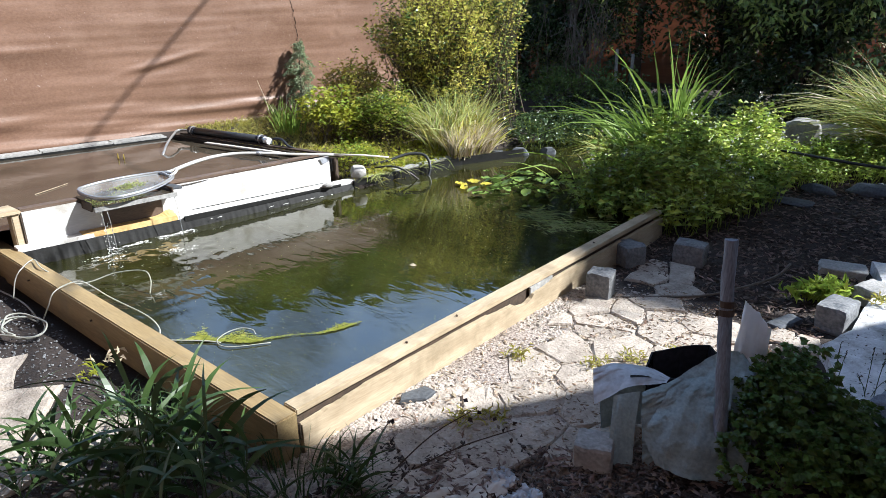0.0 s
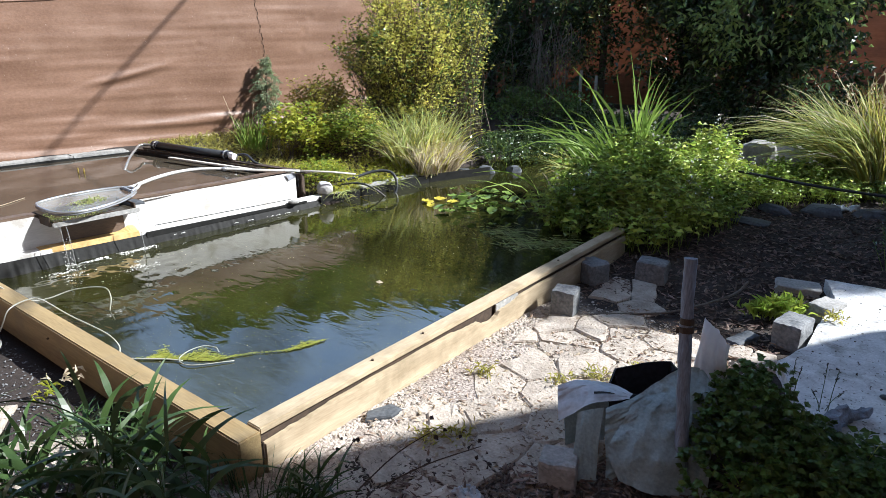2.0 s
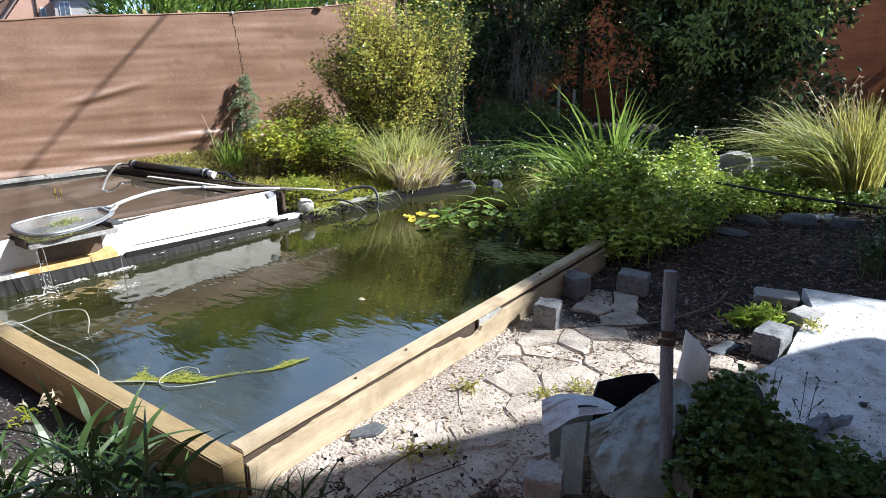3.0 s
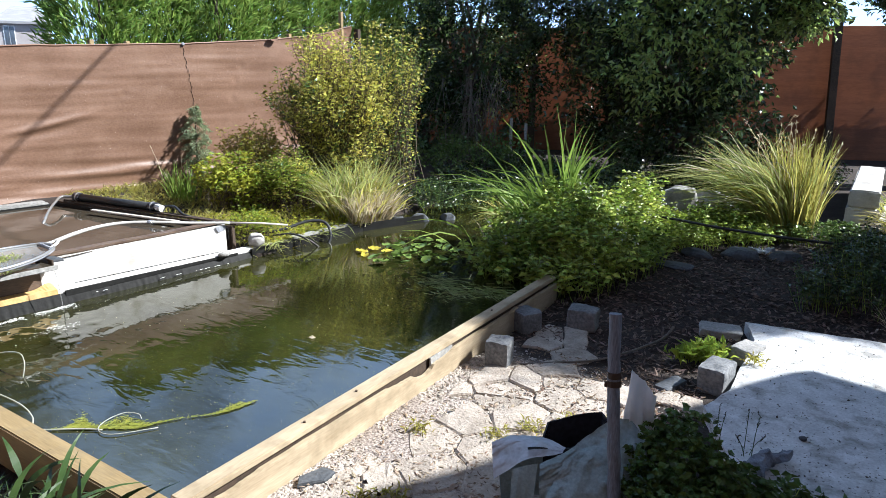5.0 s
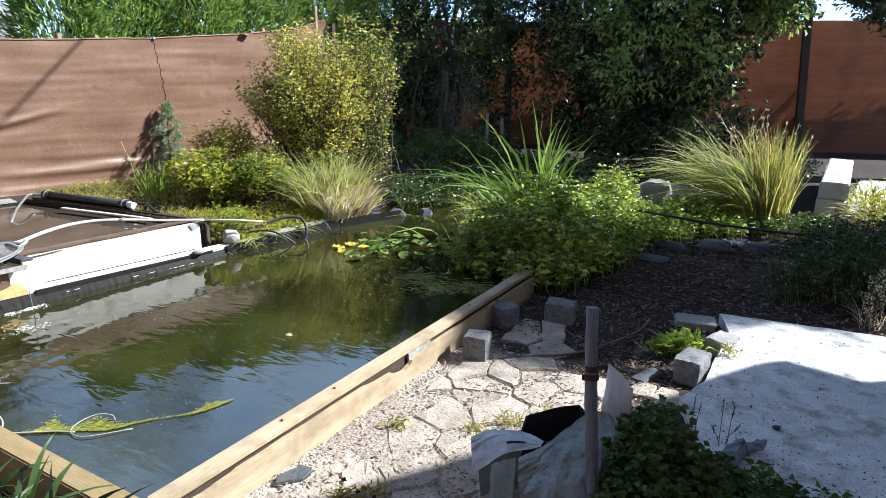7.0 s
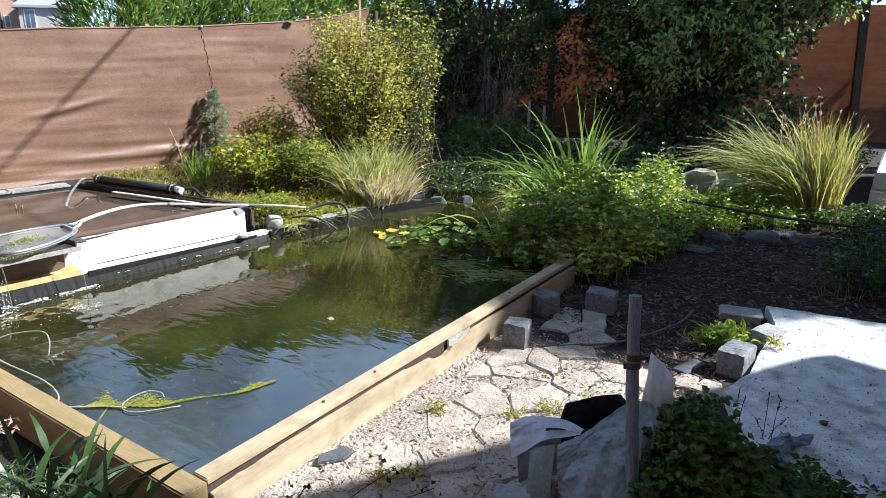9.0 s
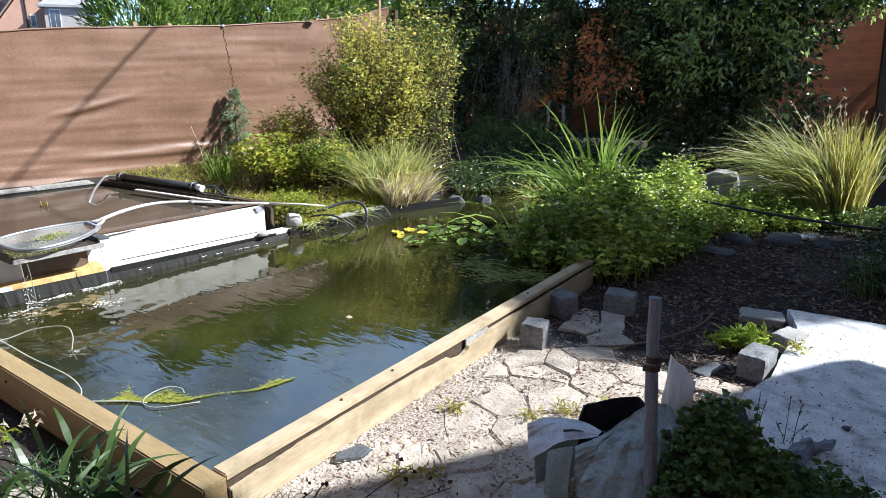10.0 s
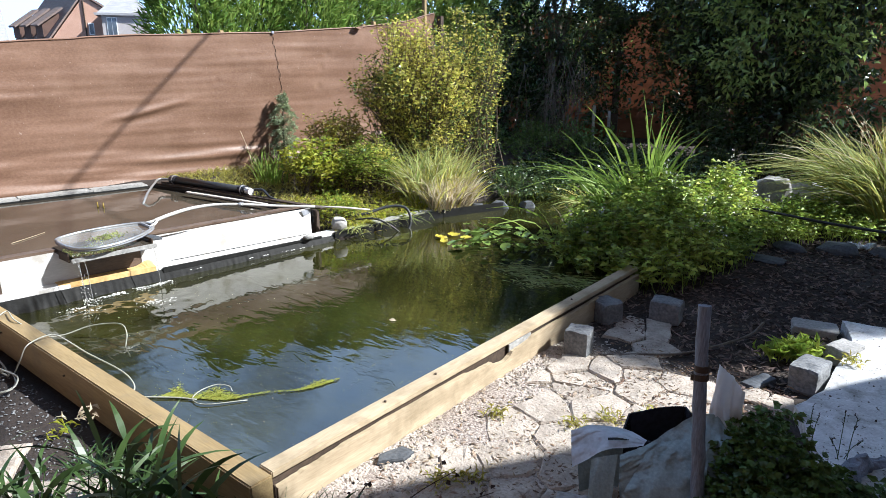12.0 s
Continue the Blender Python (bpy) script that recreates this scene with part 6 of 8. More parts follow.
# undergrowth coloured with the dark leaf where tree shade should fall
mint_patch("leafy undergrowth beyond the pond's end, shade put into its leaf colour", [(-2.9, 5.7), (-0.8, 5.6), (-0.3, 6.6), (-0.6, 8.2), (-3.2, 8.2)], 420, 0.30, 8, 0.055, 95, mat="dark_leaf")
mint_patch("leafy undergrowth at the foot of the grass, shade put into its leaf colour", [(-2.7, 4.75), (-1.75, 4.45), (-1.3, 5.8), (-2.9, 5.9)], 260, 0.20, 8, 0.045, 97, zbase=-0.08, mat="dark_leaf")
mint_patch("leafy undergrowth under the broad tree, shade put into its leaf colour", [(-0.6, 7.6), (1.0, 7.9), (1.6, 9.6), (-1.0, 9.4)], 260, 0.34, 8, 0.065, 96, mat="dark_leaf")
# made-up pale uprights in place of bright background showing through the trees
wb = thing("white_board", "pair of pale strips added for bright gaps between the trees", "board", at=(-2.6, 7.3, GROUND))
for bx, bz in ((-2.705, 0.66), (-2.47, 0.60)):
    part("board", box(bx - 0.022, bx + 0.022, 7.66, 7.68, GROUND, bz, bevel=0.004), M["grey_edge"], wb)
for i, (x, y, sz) in enumerate(((-1.95, 4.3, 0.2), (-1.75, 4.52, 0.16), (-2.1, 4.15, 0.14))):
    solo("stone", rock((x, y, WATER), (sz, sz, sz * 0.8), 320 + i), M["dark_stone"], "dark wet stone at the pond's far corner", "stone", "bank stones")

# ---- on the water ----
def lily_pads():
    rng = np.random.default_rng(101)
    spots = []
    while len(spots) < 64:
        x, y = rng.uniform(-1.72, -0.85), rng.uniform(2.8, 3.75)
        if ((x + 1.30) / 0.44) ** 2 + ((y - 3.22) / 0.40) ** 2 < 1:
            spots.append((x, y))
    spots.sort(key=lambda s: s[0] - s[1])
    for i, (x, y) in enumerate(spots):
        yellow = x < -1.47 and y < 3.2
        r = rng.uniform(0.030, 0.054)
        lift = rng.uniform(0.0, 0.05) if not yellow else 0.004
        tilt = Vector((rng.normal() * 0.25, rng.normal() * 0.25, 1)).normalized() if lift > 0.02 else Vector((0, 0, 1))
        a0 = rng.uniform(0, 2 * math.pi)
        q = tilt.to_track_quat("Z", "Y")
        V, F = [(0, 0, 0)], []
        for k in range(17):
            a = a0 + 0.25 + (2 * math.pi - 0.5) * k / 16
            for s, up in ((0.55, 0.002), (1.0, 0.012 * rng.uniform(0.3, 1.4))):
                V.append((r * s * math.cos(a), r * s * math.sin(a), up))
        for k in range(16):
            F += [(0, 1 + 2 * k, 3 + 2 * k), (1 + 2 * k, 2 + 2 * k, 4 + 2 * k, 3 + 2 * k)]
        V = [tuple(q @ Vector(v) + Vector((x, y, WATER + 0.005 + lift))) for v in V]
        ob = solo("lily_pad", (V, F), M["lily_yellow"] if yellow else M["lily"], "yellowing water lily leaf floating on the pond" if yellow else "green water lily leaf on the pond", "water lily", "water lilies", at=(x, y, WATER), smooth=True)


lily_pads()


def floating_weed():
    rng = np.random.default_rng(102)
    n = 620
    x = rng.uniform(0, 1, n)
    c = np.c_[-0.85 + 0.70 * x + rng.normal(size=n) * 0.06, 2.68 + 0.08 * np.sin(x * 9) + rng.normal(size=n) * 0.07, np.full(n, WATER + 0.006)]
    t = thing("floating_weed", "strands of pale green weed floating near the rail", "water weed", kind="stuff", at=(-0.5, 2.6, WATER))
    part("strands", blades(c, np.c_[np.ones(n), rng.normal(size=n) * 0.5, np.full(n, 0.04)], 0.085, 0.0065, 0.02, segs=2, rng=rng), M["grass"], t)
    # algae threads along the hose, in two wider drifts
    run = smooth_line([(-0.95, 0.095, 0), (-0.87, 0.15, 0), (-0.78, 0.22, 0), (-0.67, 0.29, 0), (-0.59, 0.43, 0), (-0.465, 0.59, 0), (-0.42, 0.75, 0)], 12)
    n = 3400
    idx = rng.uniform(0, 1, n)
    idx[:1100] = np.clip(0.22 + rng.normal(size=1100) * 0.05, 0, 1)
    idx[1100:2300] = np.clip(0.46 + rng.normal(size=1200) * 0.09, 0, 1)
    idx[2300:2900] = np.clip(0.90 + rng.normal(size=600) * 0.05, 0, 1)
    at = [run[int(q * (len(run) - 1))] for q in idx]
    wide = 0.007 + 0.045 * np.exp(-((idx - 0.18) / 0.06) ** 2) + 0.052 * np.exp(-((idx - 0.44) / 0.1) ** 2) + 0.022 * np.exp(-((idx - 0.9) / 0.05) ** 2)
    side = np.abs(rng.normal(size=n)) * wide
    c = np.array([(p.x, p.y, WATER + 0.005) for p in at]) + np.c_[-side * 0.75, side * 0.65, np.zeros(n)]
    t2 = thing("algae", "bright yellow-green algae drifting on the water", "algae", kind="stuff", at=(-0.7, 0.3, WATER))
    ax = np.c_[np.full(n, 0.6), np.full(n, 0.75), np.full(n, 0.01)] + rng.normal(size=(n, 3)) * [0.35, 0.35, 0.01]
    part("threads", blades(c, ax, 0.018, 0.0013, 0.0, segs=2, rng=rng), M["algae"], t2)
    m = 3200
    c = np.c_[rng.normal(size=m) * 0.42 - 0.62, rng.normal(size=m) * 0.5 + 1.0, np.full(m, WATER + 0.005)]
    c[:, 0] = np.where(c[:, 0] > -0.02, -0.04 - (c[:, 0] + 0.02) % 1.0, c[:, 0])
    c[:, 1] = np.where(c[:, 1] < 0.03, 0.05 + (-c[:, 1]) % 1.0, c[:, 1])
    part("specks", leaves(c, rng.normal(size=(m, 3)) * [1, 1, 0.02], 0.0042 * rng.uniform(0.25, 1, m), wide=0.8, fold=0.02, droop=0.02, rng=rng), M["algae"], t2, "fine yellow-green specks of duckweed")
    # specks and fallen leaves
    n = 900
    c = np.c_[rng.uniform(-2.3, -0.02, n), rng.uniform(0.02, 3.0, n), np.full(n, WATER + 0.006)]
    for q, (cx, cy, sp) in enumerate(((-0.55, 0.55, 0.22), (-1.9, 0.9, 0.25), (-0.5, 2.3, 0.3), (-1.2, 2.5, 0.3))):
        c[q * 150:q * 150 + 150, :2] = np.clip(rng.normal(size=(150, 2)) * sp + [cx, cy], [-2.3, 0.02], [-0.02, 3.0])
    t3 = thing("floating_debris", "small pale specks drifting on the pond", "debris", kind="stuff", at=(-1, 1, WATER))
    part("specks", leaves(c, rng.normal(size=(n, 3)) * [1, 1, 0.02], 0.0065 * rng.uniform(0.3, 1, n) ** 2, wide=0.8, fold=0.02, droop=0.02, rng=rng), M["straw"], t3)


floating_weed()
solo("fallen_leaf", leaves(np.array([[-0.745, 1.45, WATER + 0.008]]), np.array([[0.8, 0.5, 0.02]]), 0.055, fold=0.05, rng=np.random.default_rng(5)), M["straw"], "single pale leaf floating on the pond", "leaf")
ring = smooth_line([(-0.58, 0.36, WATER + 0.006), (-0.69, 0.215, WATER + 0.008), (-0.775, 0.205, WATER + 0.01), (-0.81, 0.27, WATER + 0.014), (-0.80, 0.345, WATER + 0.016), (-0.745, 0.375, WATER + 0.014), (-0.705, 0.365, WATER + 0.008)], 6)
air = thing("air_hose", "thin pale hose trailing over the beam and into the pond", "hose", at=(-1.4, 0, 0))
part("ring", tube(ring, 0.0023, sides=6), M["clear_hose"], air, smooth=True)
part("line", tube(smooth_line([(-1.80, -0.17, -0.14), (-1.74, -0.155, -0.06), (-1.72, -0.12, 0.012), (-1.76, -0.02, 0.018), (-1.72, 0.03, 0.012), (-1.48, 0.06, -0.02), (-1.22, 0.10, -0.05), (-1.08, 0.09, -0.07), (-1.02, 0.06, -0.097), (-0.95, 0.09, -0.093), (-0.84, 0.17, -0.092), (-0.76, 0.215, -0.093)], 8), 0.0034, sides=6), M["clear_hose"], air, smooth=True)
part("line", tube(smooth_line([(-2.2, -0.18, -0.14), (-2.2, -0.15, -0.04), (-2.20, -0.11, 0.012), (-2.30, -0.01, 0.016), (-2.12, -0.03, 0.012), (-1.95, 0.04, -0.05), (-1.90, 0.12, -0.06), (-1.84, 0.24, -0.03), (-1.70, 0.33, -0.01), (-1.60, 0.32, -0.03), (-1.57, 0.29, -0.1)], 8), 0.0034, sides=6), M["clear_hose"], air, smooth=True)
coil = thing("hose_coil", "loose coil of pale hose on the stones", "hose", at=(-2.0, -0.3, GROUND))
part("coil", tube(smooth_line([(-2.7, -0.20, GROUND + 0.012), (-2.2, -0.15, GROUND + 0.012)] + [(-1.80 + (0.17 + 0.02 * math.sin(k * 1.7)) * math.cos(0.7 * k + 1.8), -0.27 + (0.085 + 0.012 * math.sin(k * 2.3)) * math.sin(0.7 * k + 1.8), GROUND + 0.014 + 0.0012 * k) for k in range(24)] + [(-1.95, -0.42, GROUND + 0.012), (-2.3, -0.46, GROUND + 0.012)], 6), 0.0046, sides=6), M["clear_hose"], coil, smooth=True)


# ---- stones, blocks and slab ----


def place_block(x, y, s, turn, lab, seed, mat="stone", z=GROUND - 0.005):
    bm = hewn((x, y, z), s, turn, seed)
    solo("stone_block", bm, M[mat], lab, "stone block", "stone blocks", at=(x, y, z))


# the first four blocks carry their shade in the stone colour
place_block(0.252, 1.905, (0.13, 0.13, 0.155), 10, "rough stone block standing by the pond rail", 1, mat="shaded_stone")
place_block(0.14, 2.45, (0.165, 0.145, 0.135), -30, "rough stone block in the shade of the mint", 2, mat="shaded_stone")
place_block(0.435, 2.67, (0.18, 0.14, 0.14), 6, "rough stone block on the bark mulch", 3, mat="shaded_stone")
place_block(1.315, 2.28, (0.135, 0.20, 0.14), -8, "rough stone block at the slab edge", 4, mat="shaded_stone")
place_block(1.39, 2.72, (0.13, 0.17, 0.10), -20, "rough pale stone block behind the weed", 5)
place_block(1.18, 3.05, (0.24, 0.16, 0.055), 12, "low flat stone at the mulch edge", 6)
place_block(0.93, 0.62, (0.13, 0.12, 0.11), 20, "rough stone block weighing down the fleece", 7)
place_block(1.12, 2.16, (0.08, 0.19, 0.06), -18, "half-buried dark edge stone in the shade", 8, mat="dark_stone", z=GROUND - 0.035)


def concrete_slab():
    poly = [(1.30, 3.17), (2.25, 3.30), (3.4, 3.4), (3.3, 1.2), (1.85, 1.25), (1.56, 1.45), (1.34, 1.90), (1.40, 2.15), (1.40, 2.9)]
    solo("slab", slab_stone(poly, GROUND - 0.02, -0.10, 3, chip=0.006), M["slab"], "pale concrete slab with dirt and leaf litter", "slab", kind="structure")
    rng = np.random.default_rng(111)
    n = 110
    c = np.c_[rng.uniform(1.45, 2.6, n), 1.3 + rng.uniform(0, 1, n) ** 4.5 * 1.8, np.full(n, -0.094)]
    t = thing("leaf_litter", "dark crumbs and dead leaves scattered on the slab", "debris", kind="stuff", at=(2, 1.8, -0.1))
    part("crumbs", leaves(c, rng.normal(size=(n, 3)) * [1, 1, 0.1], 0.014, wide=0.7, rng=rng), M["chips"], t)


concrete_slab()
for i, (x, y, s) in enumerate(((1.758, 1.814, (0.032, 0.026, 0.022)), (1.70, 1.63, (0.022, 0.018, 0.013)))):
    solo("pebble", rock((x, y, -0.093), s, 60 + i, 2), M["dark_stone"], "small dark pebble on the slab", "pebble", "pebbles on the slab")


def log_piece():
    t = thing("bark_log", "weathered broken log lying on the slab edge", "log", at=(1.63, 1.66, -0.1))
    pts = [(1.625, 1.44, -0.082), (1.655, 1.50, -0.072), (1.685, 1.555, -0.068), (1.725, 1.615, -0.075)]
    V, F = tube(smooth_line(pts, 9), 0.030, 0.016, 14)
    V = [tuple(Vector(v) + noise.noise_vector(Vector(v) * 14) * 0.030 + noise.noise_vector(Vector(v) * 45) * 0.014) for v in V]
    part("log", (V, F), M["pole_wood"], t)


log_piece()
for i, (x, y, s) in enumerate(((0.30, 4.62, (0.26, 0.2, 0.2)), (0.62, 4.80, (0.34, 0.2, 0.12)), (0.95, 4.98, (0.4, 0.22, 0.13)), (1.28, 5.12, (0.3, 0.2, 0.1)), (0.55, 4.35, (0.36, 0.22, 0.06)), (1.6, 5.2, (0.26, 0.2, 0.1)))):
    solo("edging_stone", rock((x, y, GROUND + s[2] * 0.22), (s[0] * 0.8, s[1] * 0.8, s[2]), 120 + i), M["dark_stone"], "dark grey stone edging the mint bed", "stone", "edging stones")
for i, (x, y, s) in enumerate(((0.12, 6.1, (0.30, 0.26, 0.46)), (0.38, 6.3, (0.40, 0.30, 0.40)), (0.25, 7.05, (0.4, 0.3, 0.22)))):
    solo("boulder", rock((x, y, GROUND + s[2] * 0.38), s, 140 + i, 3), M["stone"], "pale grey boulder beside the ornamental grass", "boulder", "boulders")


def block_stack():
    for k, (z, dx) in enumerate(((GROUND - 0.003, 0), (GROUND + 0.182, 0.012))):
        t = thing("concrete_block", "pale concrete building block in a low stack", "concrete block", "stacked blocks", at=(1.74, 7.25, z))
        part("block", box(1.60 + dx, 1.88 + dx, 7.0, 9.1, z, z + 0.178, bevel=0.014, cuts=2, rough=0.006, seed=k), M["concrete"], t)


block_stack()
solo("path", slab_stone([(1.92, 7.2), (3.2, 7.4), (3.4, 9.6), (2.0, 9.8)], GROUND - 0.02, GROUND + 0.03, 9), M["concrete"], "pale worn path behind the block stack", "path", kind="structure")
grass_clump("weed", "tuft of pale weeds behind the block stack", (2.15, 7.6), (0.25, 0.3), 120, 0.35, 0.012, 0.8, (("grass_gold", 0.6, 1.0, ""), ("grass", 0.4, 1.0, "")), 150, z=GROUND + 0.04)
grass_clump("weed", "bushy dry grass beside the stacked blocks", (2.2, 6.5), (0.2, 0.3), 300, 0.40, 0.01, 0.8, (("grass_gold", 0.7, 1.0, ""), ("straw", 0.3, 1.0, "")), 151)

tree("shrub", "small yellow-green bush beside the stacked blocks", "shrub", (2.28, 6.6, GROUND), (2.28, 6.6, GROUND + 0.2), (0.3, 0.32, 0.22), 110, 12, 0.07, 0.04, M["yellow_leaf"], 152, 0.012, 5)


def weed(label, x, y, z, n, length, width, mat, seed, spread=1.1):
    rng = np.random.default_rng(seed)
    t = thing("weed", label, "weed", at=(x, y, z))
    a = rng.uniform(0, 2 * math.pi, n)
    c = np.c_[x + rng.normal(size=n) * 0.03, y + rng.normal(size=n) * 0.03, z + length * 0.8 * rng.uniform(0, 1, n) ** 1.5]
    part("leaves", leaves(c, np.c_[np.cos(a) * spread, np.sin(a) * spread, rng.uniform(0.4, 1.6, n)], length, wide=width, droop=0.3, rng=rng), M[mat], t)


for i, (dx, dy) in enumerate(((0, 0), (-0.10, -0.02), (0.10, 0.06), (-0.16, -0.12), (0.03, 0.12), (0.06, -0.06))):
    weed("bright green leafy weed growing between the blocks", 1.195 + dx * 0.45, 2.56 + dy * 0.7, GROUND + 0.02, 60, 0.068, 0.42, "weed_leaf", 160 + i, 0.7)
weed("dry pale weed beside the stone block", 1.46, 2.52, -0.1, 50, 0.042, 0.14, "grass_gold", 170)
for i, (x, y) in enumerate(((0.50, 0.60), (0.42, 0.52), (0.72, 1.35), (0.62, 1.20), (0.86, 1.5), (0.98, 1.55), (0.3, 1.05))):
    weed("small yellowish weed tuft between paving stones", x, y, GROUND + 0.01, 60, 0.036, 0.14, "grass_gold", 180 + i)
grass_clump("dry_weed", "airy grey-white dead weed at the slab's far edge", (2.15, 3.62), (0.12, 0.1), 40, 0.24, 0.004, 0.35, (("straw", 1.0, 1.0, ""),), 190, spread=0.6, category="weed", chaos=0.3)
tree("dry_weed", "pale grey-green flowering weed at the slab edge", "weed", (2.2, 3.55, GROUND), (2.18, 3.58, GROUND + 0.2), (0.13, 0.12, 0.2), 60, 8, 0.04, 0.022, M["straw"], 194, 0.004, 6)
weed("pale weed at the beam's foot", -1.02, -0.25, GROUND + 0.02, 16, 0.05, 0.2, "yellow_leaf", 191)
weed("pale weed at the beam's foot", -1.0, -0.17, GROUND + 0.07, 12, 0.05, 0.3, "straw", 192)


# ---- pole, fleece, tub, sack, geranium ----
def pole():
    t = thing("wooden_pole", "grey weathered wooden pole with dark binding, stuck in the ground", "pole", at=(1.30, 0.85, GROUND))
    V, F = tube(smooth_line([(1.302, 0.80, GROUND - 0.1), (1.262, 0.84, 0.1), (1.231, 0.87, 0.35), (1.207, 0.90, 0.640)], 14), 0.0225, 0.0205, 18)
    V = [tuple(Vector(v) + noise.noise_vector(Vector((v[0] * 60, v[1] * 60, v[2] * 5))) * 0.0022 + noise.noise_vector(Vector(v) * 14) * 0.003) for v in V]
    part("shaft", (V, F), M["pole_wood"], t)
    for z in (0.395, 0.425):
        part("binding", tube([(1.2285, 0.875, z), (1.2265, 0.877, z + 0.02)], 0.0245, sides=14), M["dark_wood"], t, "dark strap round the pole")
    part("strap_end", box(1.199, 1.210, 0.86, 0.868, 0.39, 0.41, bevel=0.001), M["dark_wood"], t)


pole()
def tub():
    """Squashed black tub: a six-cornered rim, thin walls and a folded floor."""
    t = thing("tub", "black plastic tub under the fleece", "tub", at=(1.0, 1.1, GROUND))
    plan = [(0.945, 0.945), (0.912, 1.085), (0.985, 1.185), (1.065, 1.255), (1.15, 1.16), (1.09, 0.98)]
    top = [0.035, 0.058, 0.066, 0.070, 0.075, 0.05]
    cx, cy = 1.025, 1.10
    V, F = [], []
    for s, dz, zf in ((0.80, 0, 0), (1.0, 0, 1), (1.045, -0.006, 1), (1.045, 0.004, 1), (0.985, 0.004, 1), (0.78, 0.02, 0)):
        for i, (x, y) in enumerate(plan):
            for k in range(4):
                f = k / 4
                a, b = plan[i], plan[(i + 1) % 6]
                px, py = a[0] + (b[0] - a[0]) * f, a[1] + (b[1] - a[1]) * f
                z = (top[i] + (top[(i + 1) % 6] - top[i]) * f) if zf else GROUND + 0.004
                V.append((cx + (px - cx) * s, cy + (py - cy) * s, z + dz + (0.004 * noise.noise(Vector((px * 14, py * 14, 2))) if zf else 0)))
    n = 24
    for r in range(5):
        F += [(r * n + k, r * n + (k + 1) % n, (r + 1) * n + (k + 1) % n, (r + 1) * n + k) for k in range(n)]
    F += [tuple(range(n))[::-1], tuple(5 * n + k for k in range(n))]
    part("shell", (V, F), M["black_plastic"], t)
    part("lid_flap", slab_stone([(0.965, 1.05), (1.02, 1.16), (1.10, 1.10), (1.04, 1.0)], -0.045, -0.038, 404, chip=0.004), M["black_plastic"], t, "loose black sheet folded inside")


tub()


def patch(rows, n, m, seed, amp=0.006, fine=0.003):
    """A cloth surface through rows of points, each smoothed along itself, with small creases."""
    lines = [smooth_line(r, 12) for r in rows]

    def at(line, f):
        q = f * (len(line) - 1)
        k = min(len(line) - 2, int(q))
        return line[k].lerp(line[k + 1], q - k)
    lines = [[at(l, i / (n - 1)) for i in range(n)] for l in lines]
    V = []
    for i in range(n):
        col = smooth_line([l[i] for l in lines], 12)
        for k in range(m):
            p = at(col, k / (m - 1))
            q = Vector((i / n * 4 + seed, k / m * 4, 0))
            V.append(tuple(p + Vector((0.4, -0.8, 0.3)) * (amp * noise.noise(q * 1.2) + amp * 0.8 * abs(noise.noise(q * 2.7)) + fine * noise.noise(q * 7))))
    return (V, [(i * m + k, (i + 1) * m + k, (i + 1) * m + k + 1, i * m + k + 1) for i in range(n - 1) for k in range(m - 1)])


